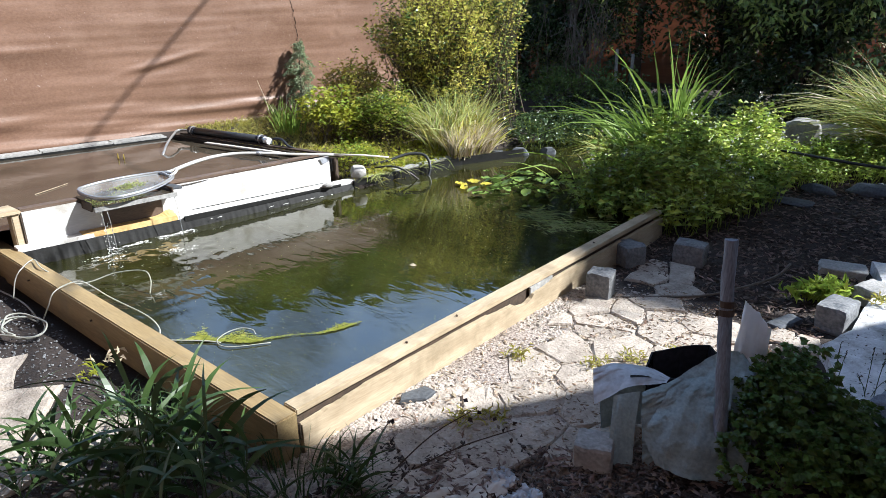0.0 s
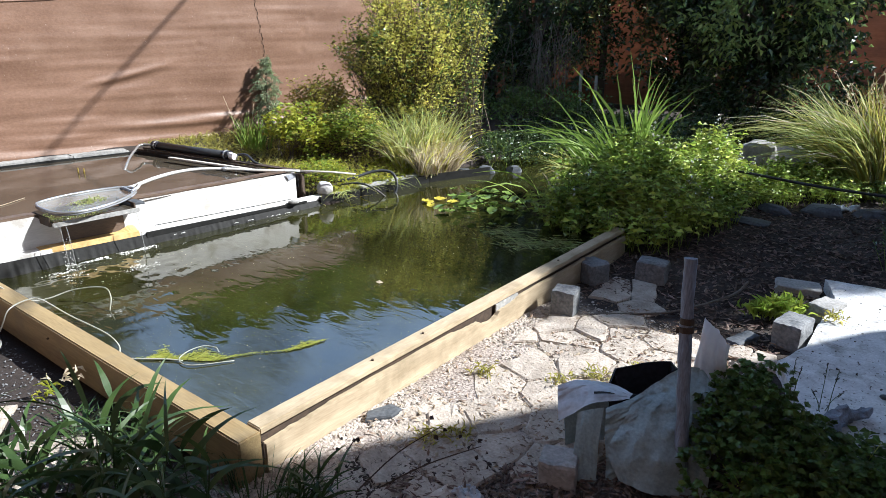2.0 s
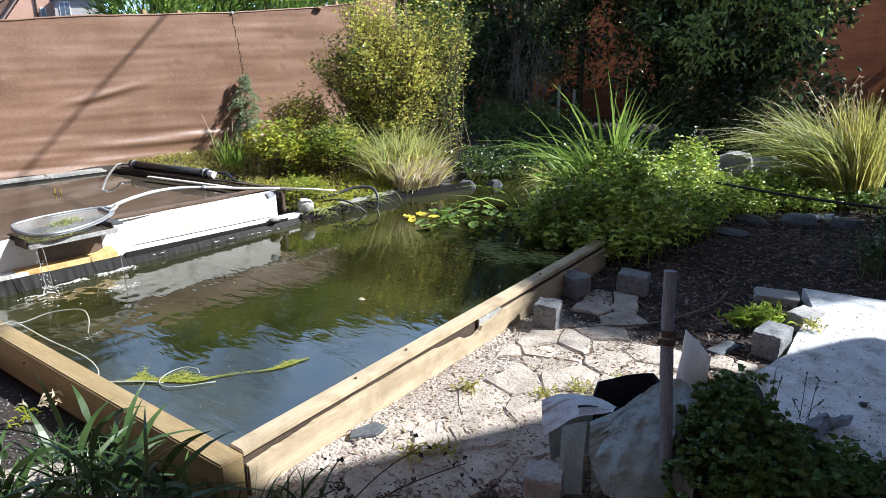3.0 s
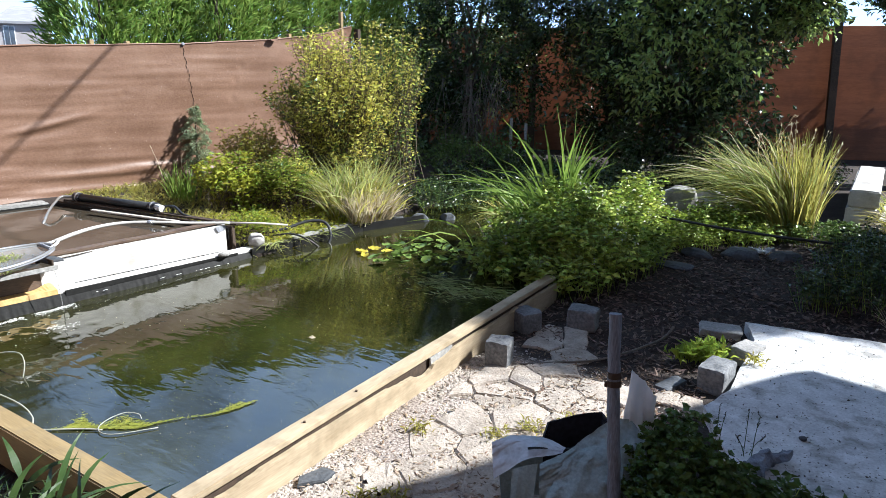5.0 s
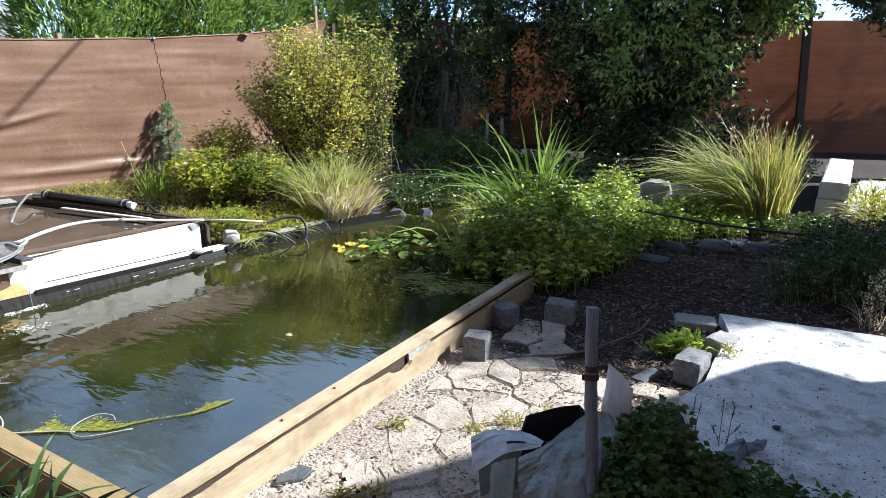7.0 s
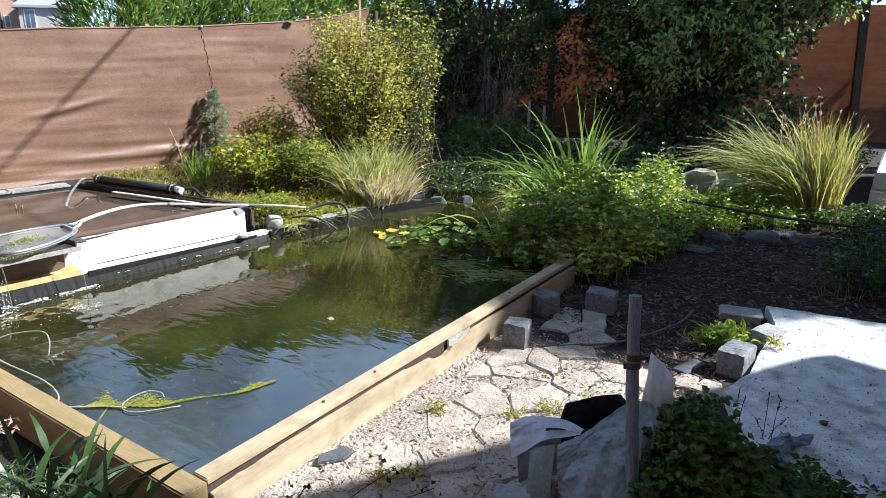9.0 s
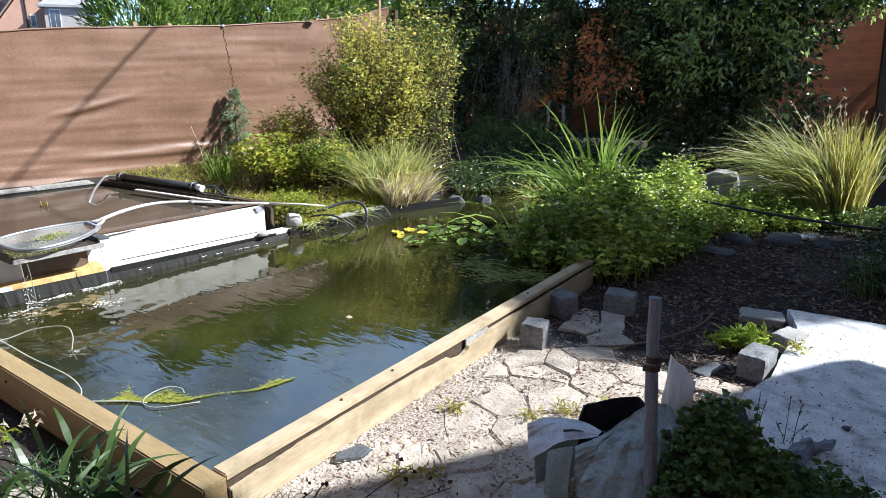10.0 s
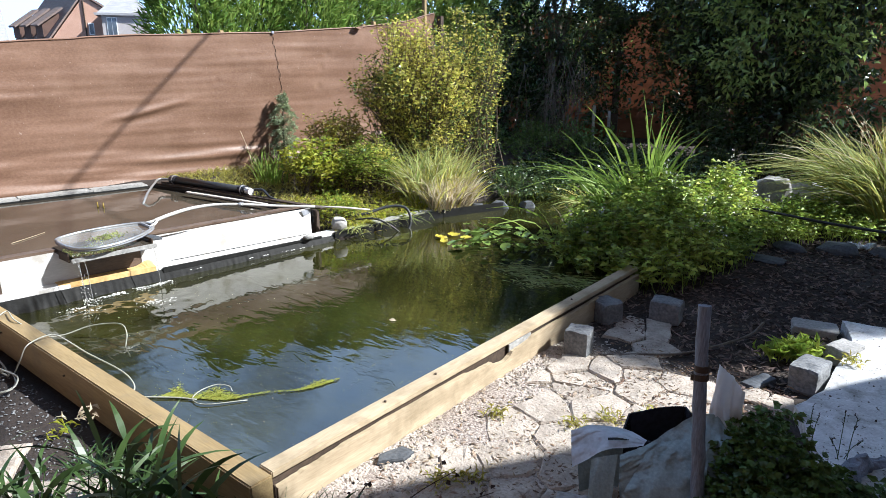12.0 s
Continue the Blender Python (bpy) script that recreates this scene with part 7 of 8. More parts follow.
def fleece():
    """Stiff cloth thrown over the tub's front: a pleated fall, a turned-out corner and a curled white flap."""
    t = thing("fleece_sheet", "grey-green fleece sheet draped in stiff folds", "sheet", at=(1.1, 0.75, GROUND))
    G = GROUND + 0.006
    part("left_fold", patch([
        [(0.93, 0.735, 0.045), (0.965, 0.765, 0.056), (1.00, 0.80, 0.060)],
        [(0.955, 0.68, -0.03), (0.985, 0.70, -0.02), (1.02, 0.735, -0.015)],
        [(0.965, 0.645, -0.11), (0.995, 0.665, -0.11), (1.035, 0.70, -0.11)],
        [(0.972, 0.625, G), (1.005, 0.645, G), (1.045, 0.68, G)]], 26, 30, 3, 0.005), M["cloth"], t, "pale upright fold", smooth=True)
    part("drape", patch([
        [(1.00, 0.815, 0.050), (1.06, 0.90, 0.075), (1.10, 0.985, 0.105), (1.155, 1.06, 0.150), (1.225, 1.10, 0.165), (1.30, 1.06, 0.12)],
        [(1.025, 0.765, -0.01), (1.09, 0.83, 0.03), (1.15, 0.90, 0.055), (1.21, 0.95, 0.075), (1.275, 0.985, 0.08), (1.34, 0.97, 0.05)],
        [(1.05, 0.735, -0.09), (1.11, 0.77, -0.055), (1.18, 0.80, -0.04), (1.245, 0.84, -0.035), (1.30, 0.87, -0.03), (1.36, 0.88, -0.04)],
        [(1.06, 0.725, G), (1.12, 0.74, G), (1.20, 0.75, G), (1.27, 0.77, G), (1.325, 0.80, G), (1.38, 0.83, G)]], 80, 56, 5, 0.028, 0.004), M["cloth"], t, smooth=True)
    # corner turned out over the fall, ending in a point
    part("folded_corner", patch([
        [(1.075, 0.865, 0.070), (1.13, 0.915, 0.095), (1.19, 0.965, 0.115), (1.25, 0.99, 0.11)],
        [(1.072, 0.775, 0.018), (1.14, 0.825, 0.050), (1.21, 0.865, 0.068), (1.275, 0.90, 0.06)],
        [(1.068, 0.70, -0.030), (1.15, 0.735, -0.025), (1.235, 0.775, -0.02), (1.295, 0.825, -0.02)],
        [(1.13, 0.665, -0.105), (1.18, 0.68, -0.12), (1.25, 0.715, -0.135), (1.305, 0.765, -0.145)]], 44, 40, 9, 0.018, 0.003), M["cloth"], t, "corner folded outwards", smooth=True)
    # stiff white flap that curls over the tub's rim
    part("flap", patch([
        [(0.786, 0.850, 0.050), (0.828, 0.905, 0.062), (0.875, 0.955, 0.055), (0.955, 0.975, 0.058), (1.04, 0.955, 0.058)],
        [(0.812, 0.808, 0.020), (0.865, 0.850, 0.058), (0.915, 0.885, 0.072), (0.975, 0.905, 0.074), (1.045, 0.925, 0.064)],
        [(0.852, 0.748, -0.030), (0.905, 0.775, 0.018), (0.945, 0.805, 0.052), (0.995, 0.845, 0.062), (1.05, 0.90, 0.068)]], 50, 30, 12, 0.011, 0.003), M["paper"], t, "whitish stiff flap", smooth=True)
    # no opening is cut: a thin black patch paints the hole's darkness
    part("slit", patch([
        [(0.935, 0.848, 0.0785), (0.965, 0.866, 0.0815), (1.0, 0.884, 0.079)],
        [(0.943, 0.834, 0.0775), (0.97, 0.853, 0.0805), (1.002, 0.878, 0.079)]], 12, 5, 2, 0.0, 0.0), M["liner"], t, "dark patch on the flap standing in for a shaded slit")
    part("backing", patch([
        [(0.80, 0.865, 0.035), (0.88, 0.955, 0.04), (0.95, 0.965, 0.045)],
        [(0.86, 0.80, GROUND + 0.02), (0.90, 0.87, GROUND + 0.02), (0.96, 0.92, GROUND + 0.02)]], 14, 8, 2, 0.0, 0.0), M["cloth"], t, "lower layer of the sheet")
    part("stain", rock((1.125, 0.79, -0.002), (0.03, 0.02, 0.012), 405, 1), M["shade_grass"], t, "dark green smear")


fleece()


def sack():
    c = [Vector((1.175, 1.12, GROUND)), Vector((1.315, 1.12, GROUND)), Vector((1.31, 1.12, 0.275)), Vector((1.212, 1.12, 0.355))]
    V, F, n = [], [], 26
    for s in (1, -1):
        for i in range(n):
            u = i / (n - 1)
            for k in range(n):
                v = k / (n - 1)
                q = c[0].lerp(c[1], u).lerp(c[3].lerp(c[2], u), v)
                edge = (4 * u * (1 - u)) ** 0.6 * (4 * v * (1 - v)) ** 0.4
                q.y += -s * 0.035 * edge + 0.03 * noise.noise(Vector((u * 2.2, v * 2.6, 4))) + 0.022 * noise.noise(Vector((u * 5 + v * 2, v * 5, 2))) + 0.014 * abs(noise.noise(Vector((u * 11, v * 9 - u * 4, 7))))
                V.append(tuple(q))
    for s in range(2):
        o = s * n * n
        for i in range(n - 1):
            for k in range(n - 1):
                f = (o + i * n + k, o + (i + 1) * n + k, o + (i + 1) * n + k + 1, o + i * n + k + 1)
                F.append(f if s == 0 else f[::-1])
    solo("plastic_sack", (V, F), M["bag"], "crumpled white plastic sack standing behind the pole", "sack", at=(1.24, 1.12, GROUND), smooth=True)


sack()


def geranium():
    rng = np.random.default_rng(201)
    t = thing("geranium", "bushy plant with dark lobed leaves beside the pole", "plant", at=(1.6, 1.0, GROUND))
    C, A = [], []
    gs = []
    tufts = ((1.36, 1.14, 0.40, 0.13), (1.44, 1.02, 0.45, 0.16), (1.54, 0.98, 0.38, 0.17), (1.62, 1.12, 0.24, 0.16), (1.60, 0.84, 0.33, 0.18), (1.47, 0.80, 0.34, 0.18), (1.74, 0.98, 0.2, 0.15), (1.34, 0.98, 0.36, 0.12))
    for _ in range(1900):
        tx, ty, th, tr = tufts[int(rng.uniform(0, len(tufts)))]
        a, r = rng.uniform(0, 2 * math.pi), math.sqrt(rng.uniform(0, 1))
        x, y = tx + tr * r * math.cos(a), ty + tr * r * math.sin(a)
        h = th * (1 - 0.5 * r ** 2) * rng.uniform(0.5, 1.08) ** 0.6 * (1 + 0.3 * noise.noise(Vector((x * 11, y * 11, 2))))
        if len(gs) < 30:
            gs.append(tube([(1.50 + 0.1 * r * math.cos(a), 1.0 + 0.1 * r * math.sin(a), GROUND), (x, y, GROUND + h)], 0.0025, 0.0015, 4))
        C.append((x, y, GROUND + h))
        A.append((math.cos(a) + rng.normal() * 0.5, math.sin(a) + rng.normal() * 0.5, rng.uniform(-0.3, 0.5)))
        # lobes fan out from the leaf's foot
        for q in (-1.1, -0.55, 0.55, 1.1):
            ca, sa = math.cos(q), math.sin(q)
            if q == -1.1:
                base = A[-1]
            C.append((x, y, GROUND + h))
            A.append((base[0] * ca - base[1] * sa, base[0] * sa + base[1] * ca, base[2]))
    part("twig_work", merge(*gs), M["mint_leaf"], t)
    part("leaves", leaves(np.array(C), np.array(A), 0.027, wide=0.72, fold=0.08, rng=rng), M["geranium"], t)


geranium()
mint_patch("low dark leaves trailing onto the slab edge", [(1.55, 1.12), (1.66, 0.95), (2.05, 1.02), (2.05, 1.36), (1.7, 1.40)], 170, 0.17, 6, 0.04, 98, mat="geranium")
solo("stone", rock((1.42, 0.55, GROUND + 0.05), (0.2, 0.16, 0.14), 205), M["stone"], "rough stone under the leafy plant", "stone")


# thin black cable over the mint, grey hose on the mulch
solo("cable", tube(smooth_line([(0.10, 4.75, 0.16), (0.45, 4.85, 0.11), (0.9, 4.95, 0.06), (1.5, 5.1, 0.02), (2.6, 5.5, -0.05)]), 0.012), M["hose"], "thin black hose slung along the mint bed", "hose", smooth=True)
solo("branch", tube(smooth_line([(0.36, 1.95, GROUND + 0.01), (0.52, 2.06, GROUND + 0.02), (0.72, 2.25, GROUND + 0.02), (0.92, 2.60, GROUND + 0.05), (0.97, 2.75, GROUND + 0.10)]), 0.005, 0.008), M["twig"], "grey curved stick lying on the mulch", "stick", smooth=True)


def seed_stalks():
    rng = np.random.default_rng(210)
    t = thing("dead_stalks", "thin dark dead stalks with seed heads", "dead stems", at=(0.42, 0.2, GROUND))
    for x, y, tx, ty, h in ((0.36, 0.05, 0.33, 0.22, 0.13), (0.42, 0.10, 0.55, 0.45, 0.16), (0.45, 0.14, 0.68, 0.5, 0.10)):
        line = smooth_line([(x, y, GROUND), ((x + tx) / 2, (y + ty) / 2, GROUND + h * 0.7), (tx, ty, GROUND + h)], 4)
        stalk = part("stalk", tube(line, 0.004, 0.002, 4), M["dark_wood"], t)
        for _ in range(5):
            c = np.array([[tx + rng.normal() * 0.03, ty + rng.normal() * 0.03, GROUND + h + rng.normal() * 0.02]])
            part("seed_head", leaves(c, rng.normal(size=(1, 3)), 0.022, wide=0.8, rng=rng), M["chips"], stalk)


seed_stalks()


def crumpled(corners, seed, amp=0.02, lift=0.01, n=22):
    """A torn sheet with sharp creases and ragged edges, closed with a little thickness."""
    rnd = random.Random(seed)
    a, b, c, d = [Vector((*q, 0)) for q in corners]
    V, F = [], []
    for under in (0, 1):
        for i in range(n):
            u = i / (n - 1)
            for k in range(n):
                v = k / (n - 1)
                q = a.lerp(b, u).lerp(d.lerp(c, u), v)
                p = Vector((u * 3.1 + seed, v * 3.1, 0))
                h = abs(noise.noise(p * 0.8)) + 0.45 * abs(noise.noise(p * 1.7)) + 0.04 * noise.noise(p * 6)
                edge = min(u, 1 - u, v, 1 - v)
                w = noise.noise_vector(p * 3.5) * 0.02 * (1 if edge < 0.06 else 0.2)
                V.append((q.x + w.x, q.y + w.y, GROUND + lift + amp * h * 1.6 - 0.002 * under))
    m = n * n
    for i in range(n - 1):
        for k in range(n - 1):
            f = (i * n + k, (i + 1) * n + k, (i + 1) * n + k + 1, i * n + k + 1)
            F += [f, tuple(x + m for x in f[::-1])]
    return (V, F)


def cardboard():
    for i, (corners, mat, lab, amp) in enumerate((
            (((0.47, 0.04), (0.60, -0.02), (0.70, 0.33), (0.55, 0.30)), "card", "torn sheet of weathered cardboard on the stones", 0.012),
            (((0.585, -0.02), (0.80, 0.02), (0.79, 0.34), (0.66, 0.33)), "card", "torn sheet of weathered cardboard on the stones", 0.016),
            (((0.70, 0.315), (0.78, 0.30), (0.79, 0.36), (0.705, 0.385)), "paper", "curled scrap of pale paper beside the cardboard", 0.02),
            (((0.80, 0.24), (0.91, 0.22), (0.93, 0.31), (0.83, 0.34)), "paper", "crumpled scrap of pale paper beside the cardboard", 0.03),
            (((0.92, 0.28), (1.0, 0.26), (1.03, 0.34), (0.95, 0.35)), "paper", "crumpled scrap of pale paper beside the cardboard", 0.03))):
        solo("cardboard_piece" if mat == "card" else "paper_scrap", crumpled(corners, 220 + i * 7, amp, 0.01 + 0.004 * i), M[mat], lab, "cardboard" if mat == "card" else "paper", "scraps by the flagstones")


cardboard()
solo("stone", rock((-4.75, 3.80, 0.0), (0.16, 0.16, 0.15), 206), M["paper"], "pale bluish stone between the bank plants", "stone")
solo("plastic_scrap", (lambda g: ([(x + 0.42, y + 4.93, z) for x, y, z in g[0]], g[1]))(crumpled(((0.56, 0.2), (0.74, 0.22), (0.76, 0.32), (0.58, 0.3)), 260, 0.05, 0.01)), M["paper"], "crumpled pale blue plastic scrap by the edging stones", "plastic")
gp = thing("green_can", "green plastic can half hidden in the grass", "watering can", at=(-0.84, -0.76, GROUND))
V, F = [], []
for r, z in ((0.055, 0.0), (0.075, 0.01), (0.08, 0.12), (0.06, 0.17), (0.03, 0.18)):
    V += [(-0.84 + r * math.cos(2 * math.pi * k / 20), -0.84 + r * math.sin(2 * math.pi * k / 20), GROUND + z) for k in range(20)]
for i in range(4):
    F += [(i * 20 + k, i * 20 + (k + 1) % 20, (i + 1) * 20 + (k + 1) % 20, (i + 1) * 20 + k) for k in range(20)]
F += [tuple(range(20))[::-1], tuple(80 + k for k in range(20))]
part("body", (V, F), M["green_plastic"], gp, smooth=True)
part("handle", tube(smooth_line([(-0.84, -0.80, GROUND + 0.15), (-0.84, -0.86, GROUND + 0.12), (-0.84, -0.85, GROUND + 0.05), (-0.84, -0.815, GROUND + 0.04)]), 0.009), M["green_plastic"], gp, smooth=True)


def small_stalks():
    """Thin single stems that stand about the pools and the slab."""
    for x, y, h in ((-4.07, 1.32, 0.05), (-4.03, 1.35, 0.045)):
        solo("shoot", tube([(x, y, 0.10), (x + 0.004, y, 0.115 + h)], 0.008, 0.004, 6), M["bush_red"], "small reddish shoot standing in the pool water", "plant", "shoots in the pool", smooth=True)
    solo("floating_stalk", tube(smooth_line([(-3.39, 0.41, 0.120), (-3.455, 0.55, 0.121), (-3.53, 0.685, 0.120)], 4), 0.003, 0.002, 5), M["straw"], "pale dead stalk floating on the pool", "stalk")
    for (x, y, z), top in (((-4.44, 3.20, 0.0), (-4.66, 3.20, 0.56)), ((-4.39, 3.30, 0.0), (-4.27, 3.30, 0.50))):
        mid = ((x + top[0]) / 2 + 0.02, (y + top[1]) / 2, z + 0.33)
        solo("dry_stalk", tube(smooth_line([(x, y, z), mid, top], 5), 0.005, 0.0025, 5), M["straw"], "tall pale dry stalk among the bank plants", "stalk", "dry stalks", smooth=True)
    rng = np.random.default_rng(271)
    t = thing("seed_grass", "dark grass spikes growing at the slab's edge", "grass", at=(1.62, 1.55, -0.1))
    for x, y, h, lx in ((1.57, 1.55, 0.20, 0.0), (1.60, 1.55, 0.19, 0.012), (1.59, 1.56, 0.10, 0.05), (1.575, 1.54, 0.08, -0.04), (1.452, 1.60, 0.165, 0.0), (1.465, 1.605, 0.13, 0.012)):
        st = part("stalk", tube(smooth_line([(x, y, -0.10), (x + lx * 0.4, y, -0.10 + h * 0.6), (x + lx, y, -0.10 + h)], 4), 0.0018, 0.001, 4), M["shade_grass"], t)
        c = np.array([(x + lx * (0.7 + 0.3 * k / 9), y, -0.10 + h * (0.72 + 0.28 * k / 9)) for k in range(10)])
        tagged(part("spike", leaves(c, rng.normal(size=(10, 3)) * 0.3 + [lx, 0, 1], 0.014, wide=0.3, rng=rng), M["chips"], st), kind="stuff")


small_stalks()


# ---- off to the side: the house and tree that shade the near garden ----
def side_house():
    t = thing("house", "rendered house standing beside the garden", "house", at=(4, 2, GROUND))
    e0, e1 = Vector((4.08, 4.47, 0)), Vector((3.08, -0.35, 0))
    u = (e1 - e0).normalized()
    back = Vector((-u.y, u.x, 0)) * -1
    if back.x < 0:
        back = -back
    mid = (e0 + e1) / 2
    W = (e1 - e0).length
    zr, ze = 4.57, 2.5
    a, b = e0 + u * 0.25, e1 - u * 0.25
    V, F = [], []
    for off in (0.15, 7.0):
        o = back * off
        V += [(a + o) + Vector((0, 0, GROUND)), (b + o) + Vector((0, 0, GROUND)), (b + o) + Vector((0, 0, ze)), mid + o + Vector((0, 0, zr - 0.2)), (a + o) + Vector((0, 0, ze))]
    part("wall", ([tuple(v) for v in V], [(0, 1, 2, 3, 4), (9, 8, 7, 6, 5), (0, 4, 9, 5), (1, 6, 7, 2)]), M["grey_render"], t)
    for e in (e0, e1):
        V = []
        for off in (0.0, 7.2):
            for p, z in ((e, ze), (mid, zr)):
                for dz in (-0.1, 0.0):
                    V.append(p + back * off + Vector((0, 0, z + dz)))
        part("roof", ([tuple(v) for v in V], [(0, 1, 3, 2), (4, 6, 7, 5), (1, 5, 7, 3), (0, 2, 6, 4), (0, 4, 5, 1), (2, 3, 7, 6)]), M["roof"], t)


side_house()


# made-up building behind the viewpoint; it keeps sky light off the near ground
def added_rear_house():
    t = thing("house", "unseen house added behind the garden to block sky light", "house", at=(1.5, -5, GROUND))
    V = [(x, y, z) for x in (-5.5, 8.5) for y, z in ((-2.3, GROUND), (-10, GROUND), (-10, 5.2), (-6.6, 7.6), (-2.3, 5.2))]
    part("wall", (V, [(0, 1, 2, 3, 4), (9, 8, 7, 6, 5), (0, 4, 9, 5), (1, 6, 7, 2)]), M["dark_brick"], t)
    for y0, y1 in ((-2.0, -6.6), (-10.3, -6.6)):
        V = [(x, y, z) for x in (-5.8, 8.8) for y, z in ((y0, 5.0), (y0, 5.15), (y1, 7.62), (y1, 7.77))]
        part("roof", (V, [(0, 1, 3, 2), (4, 6, 7, 5), (1, 5, 7, 3), (0, 2, 6, 4), (0, 4, 5, 1), (2, 3, 7, 6)]), M["roof"], t)


def service_cable():
    p = thing("utility_pole", "wooden utility pole behind the hedge", "utility pole", at=(-12.1, 9.48, GROUND))
    part("shaft", tube([(-12.1, 9.48, GROUND), (-12.1, 9.48, 4.9)], 0.11, 0.09, 10), M["bark"], p, smooth=True)
    solo("cable", tube([(3.5, 2.86, 4.50), (-2.14, 5.25, 4.48), (-12.0, 9.43, 4.52)], 0.016, sides=8), M["hose"], "overhead service cable from the house to a pole", "cable")


added_rear_house()
service_cable()
# out-of-view crown, shaped to drop shade on mulch, mint, blocks and slab
tree("tree", "unseen tree added beside the house to shade the near garden", "tree", (5.0, 6.5, GROUND), (5.0, 7.0, 4.15), (0.62, 0.8, 0.8), 620, 16, 0.15, 0.11, M["mid_leaf"], 231, 0.09, 8, shell=0.2, extra=(((3.92, 6.12, 4.0), (0.34, 0.32, 0.3), 190), ((3.42, 5.98, 4.0), (0.42, 0.36, 0.3), 240), ((4.2, 6.25, 4.05), (0.45, 0.5, 0.42), 240), ((4.6, 5.85, 4.15), (0.48, 0.62, 0.42), 230), ((5.75, 7.4, 4.2), (0.75, 0.62, 0.7), 420), ((5.15, 7.8, 4.2), (0.6, 0.45, 0.55), 300), ((3.95, 5.55, 4.1), (0.42, 0.40, 0.36), 190), ((4.0, 6.1, 4.2), (0.40, 0.42, 0.38), 210), ((5.55, 6.62, 4.15), (0.55, 0.2, 0.25), 90)))


# added out of view to cut the sky light reaching the mulch
tree("shrub", "unseen shrub added beyond the slab to block sky light", "shrub", (3.5, 6.2, GROUND), (3.5, 6.2, 1.2), (0.6, 0.95, 1.25), 420, 14, 0.16, 0.10, M["dark_leaf"], 232, 0.05, 7, shell=0.3)


# ---- pieces of the ground, last ----
def pavement(label, bounds, keep, step, z, seed, mat, gap=0.02, share=0.93):
    rng = np.random.default_rng(seed)
    seeds = []
    x0, x1, y0, y1 = bounds
    for j, y in enumerate(np.arange(y0, y1, step)):
        for x in np.arange(x0, x1, step):
            seeds.append((x + (j % 2) * step / 2 + rng.uniform(-0.46, 0.46) * step, y + rng.uniform(-0.46, 0.46) * step))
    seeds = np.array(seeds)
    t = thing("pavement", label, "pavement", kind="structure", at=((x0 + x1) / 2, (y0 + y1) / 2, GROUND))
    for i, poly in enumerate(cells(seeds, bounds, step * gap, rng)):
        cx, cy = sum(p[0] for p in poly) / len(poly), sum(p[1] for p in poly) / len(poly)
        if keep(cx, cy) and rng.uniform() < share:
            part("paving_stone", slab_stone(poly, GROUND - 0.03, z + rng.uniform(-0.006, 0.008), seed * 100 + i, chip=step * 0.05), M[mat], t)


pavement("pale broken flagstones laid loosely beside the pond", (0.22, 1.6, -0.1, 2.6), lambda x, y: x > 0.30 + 0.06 * math.sin(y * 7) and y < 2.46 and x < (0.72 + 0.28 * y if y < 2.0 else 0.66) and y > x * 0.9 - 0.45, 0.195, GROUND + 0.014, 7, "paving", 0.012, 0.93)
pavement("pale worn paving stones beyond the timber beam", (-3.6, -0.5, -1.6, -0.18), lambda x, y: y < (-0.44 if x < -1.25 else -0.38) + 0.03 * math.sin(x * 9) and x < -0.50, 0.3, GROUND + 0.02, 8, "paving", 0.008, 1.0)


def scatter(name, label, n, region, size, mat, seed, flat=0.5, z=GROUND + 0.004, category="gravel", slim=(0.45, 1.0)):
    """Many small broken pieces: squashed tetrahedral and octahedral lumps in one mesh."""
    rng = np.random.default_rng(seed)
    P = []
    while len(P) < n:
        x, y = rng.uniform(region[0], region[1]), rng.uniform(region[2], region[3])
        if region[4](x, y, rng.uniform()):
            P.append((x, y))
    P = np.array(P)
    s = size * rng.uniform(0.5, 1.4, n)
    oct_v = np.array([(1, 0, 0), (-1, 0, 0), (0, 1, 0), (0, -1, 0), (0, 0, 1), (0, 0, -1)], float)
    oct_f = np.array([(0, 2, 4), (2, 1, 4), (1, 3, 4), (3, 0, 4), (2, 0, 5), (1, 2, 5), (3, 1, 5), (0, 3, 5)])
    a = rng.uniform(0, 2 * math.pi, n)
    asp = rng.uniform(*slim, n)
    v = oct_v[None] * np.stack([s, s * asp, s * flat * rng.uniform(0.5, 1.2, n)], 1)[:, None] * rng.uniform(0.7, 1.2, (n, 6, 1))
    tilt = rng.normal(size=(n, 2)) * 0.25
    z_off = v[..., 0] * tilt[:, :1] + v[..., 1] * tilt[:, 1:]
    x = v[..., 0] * np.cos(a)[:, None] - v[..., 1] * np.sin(a)[:, None]
    y = v[..., 0] * np.sin(a)[:, None] + v[..., 1] * np.cos(a)[:, None]
    V = np.stack([x + P[:, :1], y + P[:, 1:], v[..., 2] + z_off + z], -1).reshape(-1, 3)
    F = (np.arange(n)[:, None, None] * 6 + oct_f[None]).reshape(-1, 3)
    t = thing(name, label, category, kind="stuff", at=(float(P[:, 0].mean()), float(P[:, 1].mean()), GROUND))
    part("pieces", (V, F), M[mat], t)


LONG = (0.16, 0.45)
scatter("gravel", "pale loose gravel strewn along the rail", 7000, (0.09, 1.2, -0.2, 2.25, lambda x, y, r: r < math.exp(-(x - 0.09) / 0.24) * min(1, max(0.06, (2.05 - y) / 0.25))), 0.0125, "gravel", 301, flat=0.35)
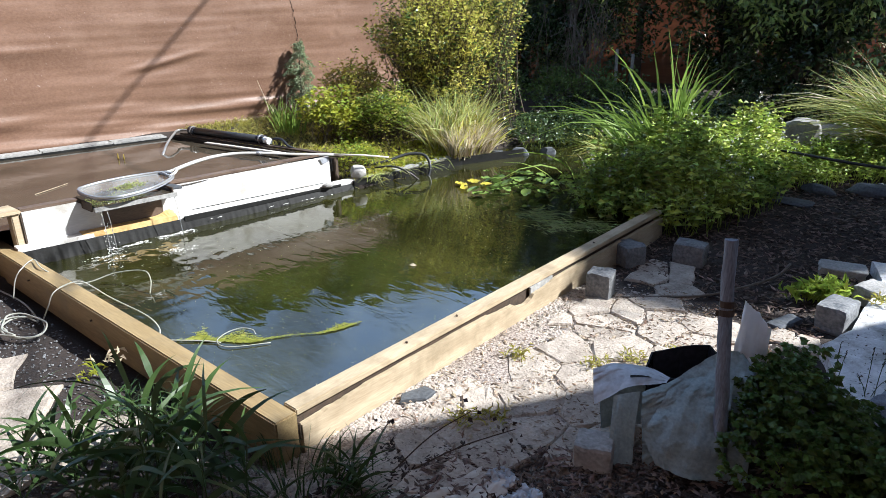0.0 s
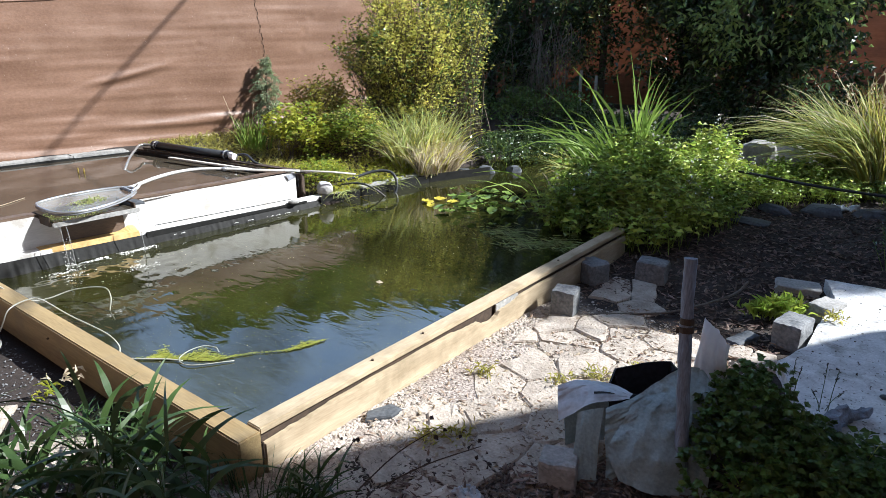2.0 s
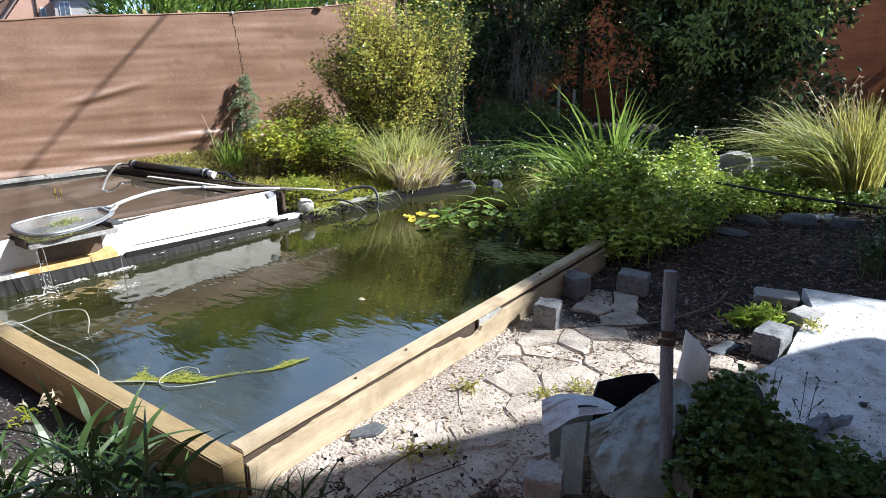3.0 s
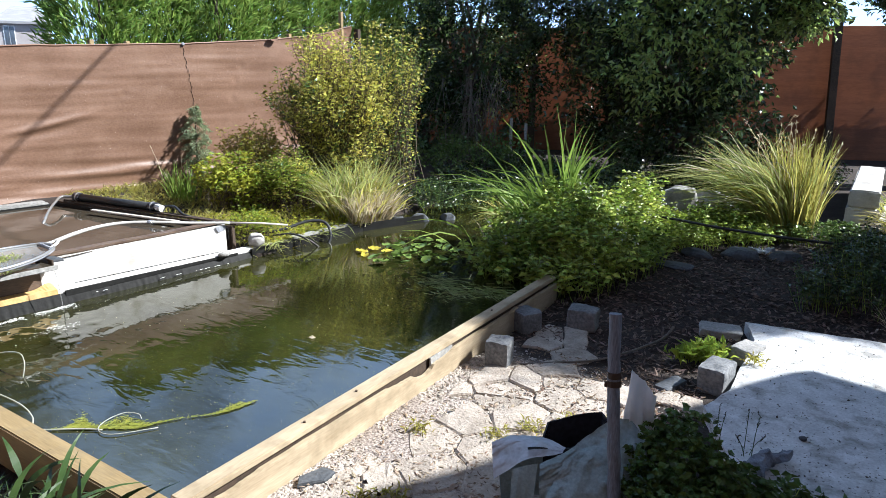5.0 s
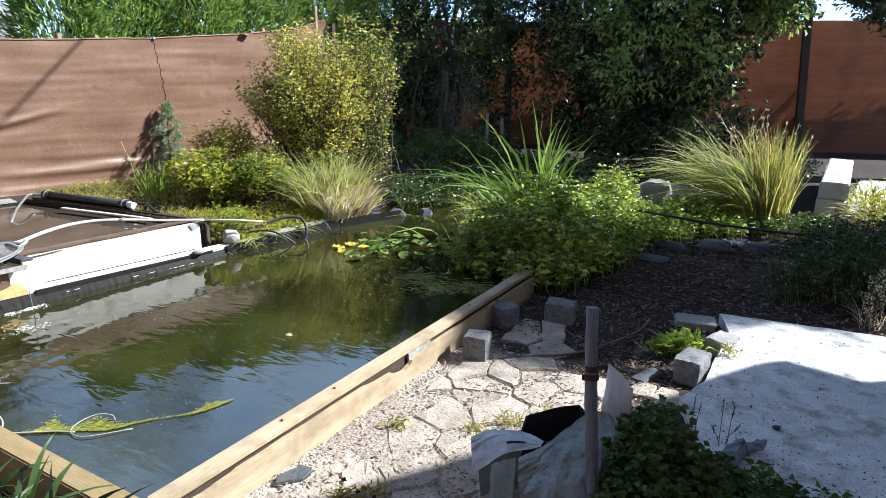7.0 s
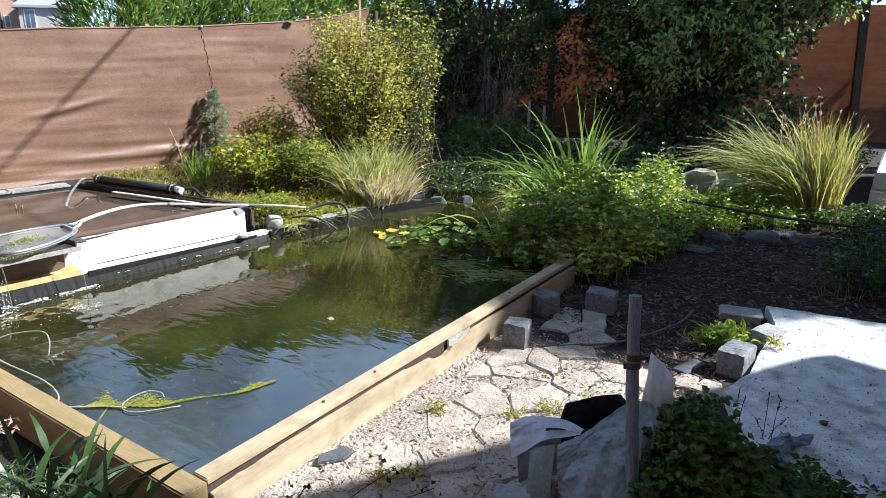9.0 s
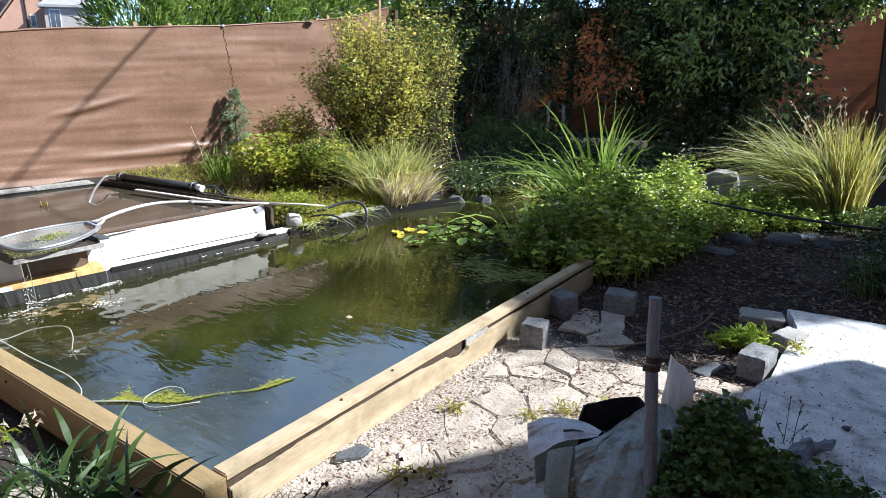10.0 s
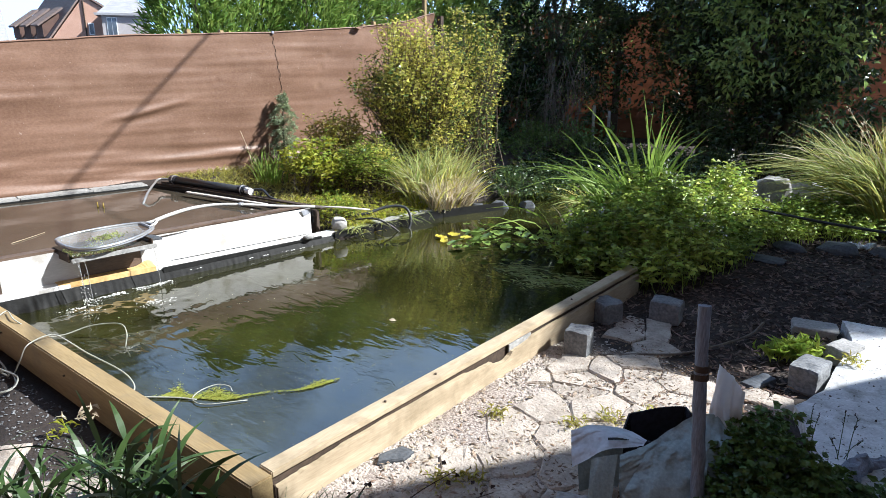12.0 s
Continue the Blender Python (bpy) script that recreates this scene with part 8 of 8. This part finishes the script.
scatter("gravel", "pale crumbs between the flagstones", 2800, (0.25, 1.3, 0.0, 2.1, lambda x, y, r: x < 0.8 + 0.3 * y), 0.007, "gravel", 302, z=GROUND + 0.010)
scatter("gravel", "pale rubble along the timber beam", 1500, (-2.6, 0.2, -0.6, -0.15, lambda x, y, r: r < 0.5), 0.007, "shaded_stone", 303)
scatter("bark_mulch", "dark brown bark chips covering the soil", 11000, (0.1, 2.6, 0.2, 5.6, lambda x, y, r: (y > 2.0 + 0.3 * math.sin(x * 3) and not (1.3 < x and 1.2 < y < 3.2)) or r < 0.02), 0.019, "chips", 304, flat=0.25, category="mulch", slim=LONG)
scatter("bark_mulch", "dark bark crumbs in the shaded corner", 5200, (0.3, 1.6, -0.2, 1.2, lambda x, y, r: y < 0.25 + 0.75 * (x - 0.3)), 0.016, "chips", 305, flat=0.25, category="mulch", slim=LONG, z=GROUND + 0.016)
scatter("wood_chips", "paler brown wood chips strewn over the mulch", 4600, (0.1, 2.3, 1.7, 5.2, lambda x, y, r: y > 2.0 + 0.3 * math.sin(x * 3) and not (1.3 < x and 1.2 < y < 3.2)), 0.023, "wood_chips", 308, flat=0.2, z=GROUND + 0.01, category="mulch", slim=LONG)
scatter("wood_chips", "paler brown wood chips in the shaded corner", 1500, (0.5, 1.5, 0.0, 1.1, lambda x, y, r: y < 0.2 + 0.8 * (x - 0.3)), 0.019, "wood_chips", 311, flat=0.2, z=GROUND + 0.022, category="mulch", slim=LONG)
scatter("leaf_crumbs", "brown leaf crumbs littered over the flagstones", 1900, (0.2, 1.3, 0.2, 2.2, lambda x, y, r: r < 0.10 + 0.90 * max(0, min(1, (x + 0.35 * y - 0.85) / 0.4))), 0.013, "litter", 306, flat=0.2, z=GROUND + 0.018, category="leaf litter", slim=LONG)
scatter("straw_chips", "pale tan chips strewn along the gravel", 800, (0.10, 1.0, 0.3, 2.0, lambda x, y, r: r < 0.3 + 0.7 * math.exp(-((x - 0.45) / 0.2) ** 2)), 0.015, "tan_chips", 312, flat=0.2, z=GROUND + 0.016, category="leaf litter", slim=LONG)
scatter("leaf_litter", "dead leaves and soil crumbs along the slab edge", 900, (1.5, 2.7, 1.22, 1.75, lambda x, y, r: r < math.exp(-(y - 1.25) / 0.13)), 0.0055, "chips", 307, flat=0.3, z=-0.094, category="leaf litter")
scatter("soil_crumbs", "fine dark specks scattered on the slab", 700, (1.4, 2.7, 1.3, 3.2, lambda x, y, r: r < 0.15 + math.exp(-(y - 1.3) / 0.4)), 0.0045, "chips", 309, flat=0.4, z=-0.095, category="debris")
slate = [(0.115, 0.50), (0.155, 0.455), (0.21, 0.53), (0.205, 0.60), (0.15, 0.61)]
solo("slate_piece", slab_stone(slate, GROUND + 0.005, GROUND + 0.024, 310), M["dark_stone"], "broken grey slate lying on the gravel", "slate")
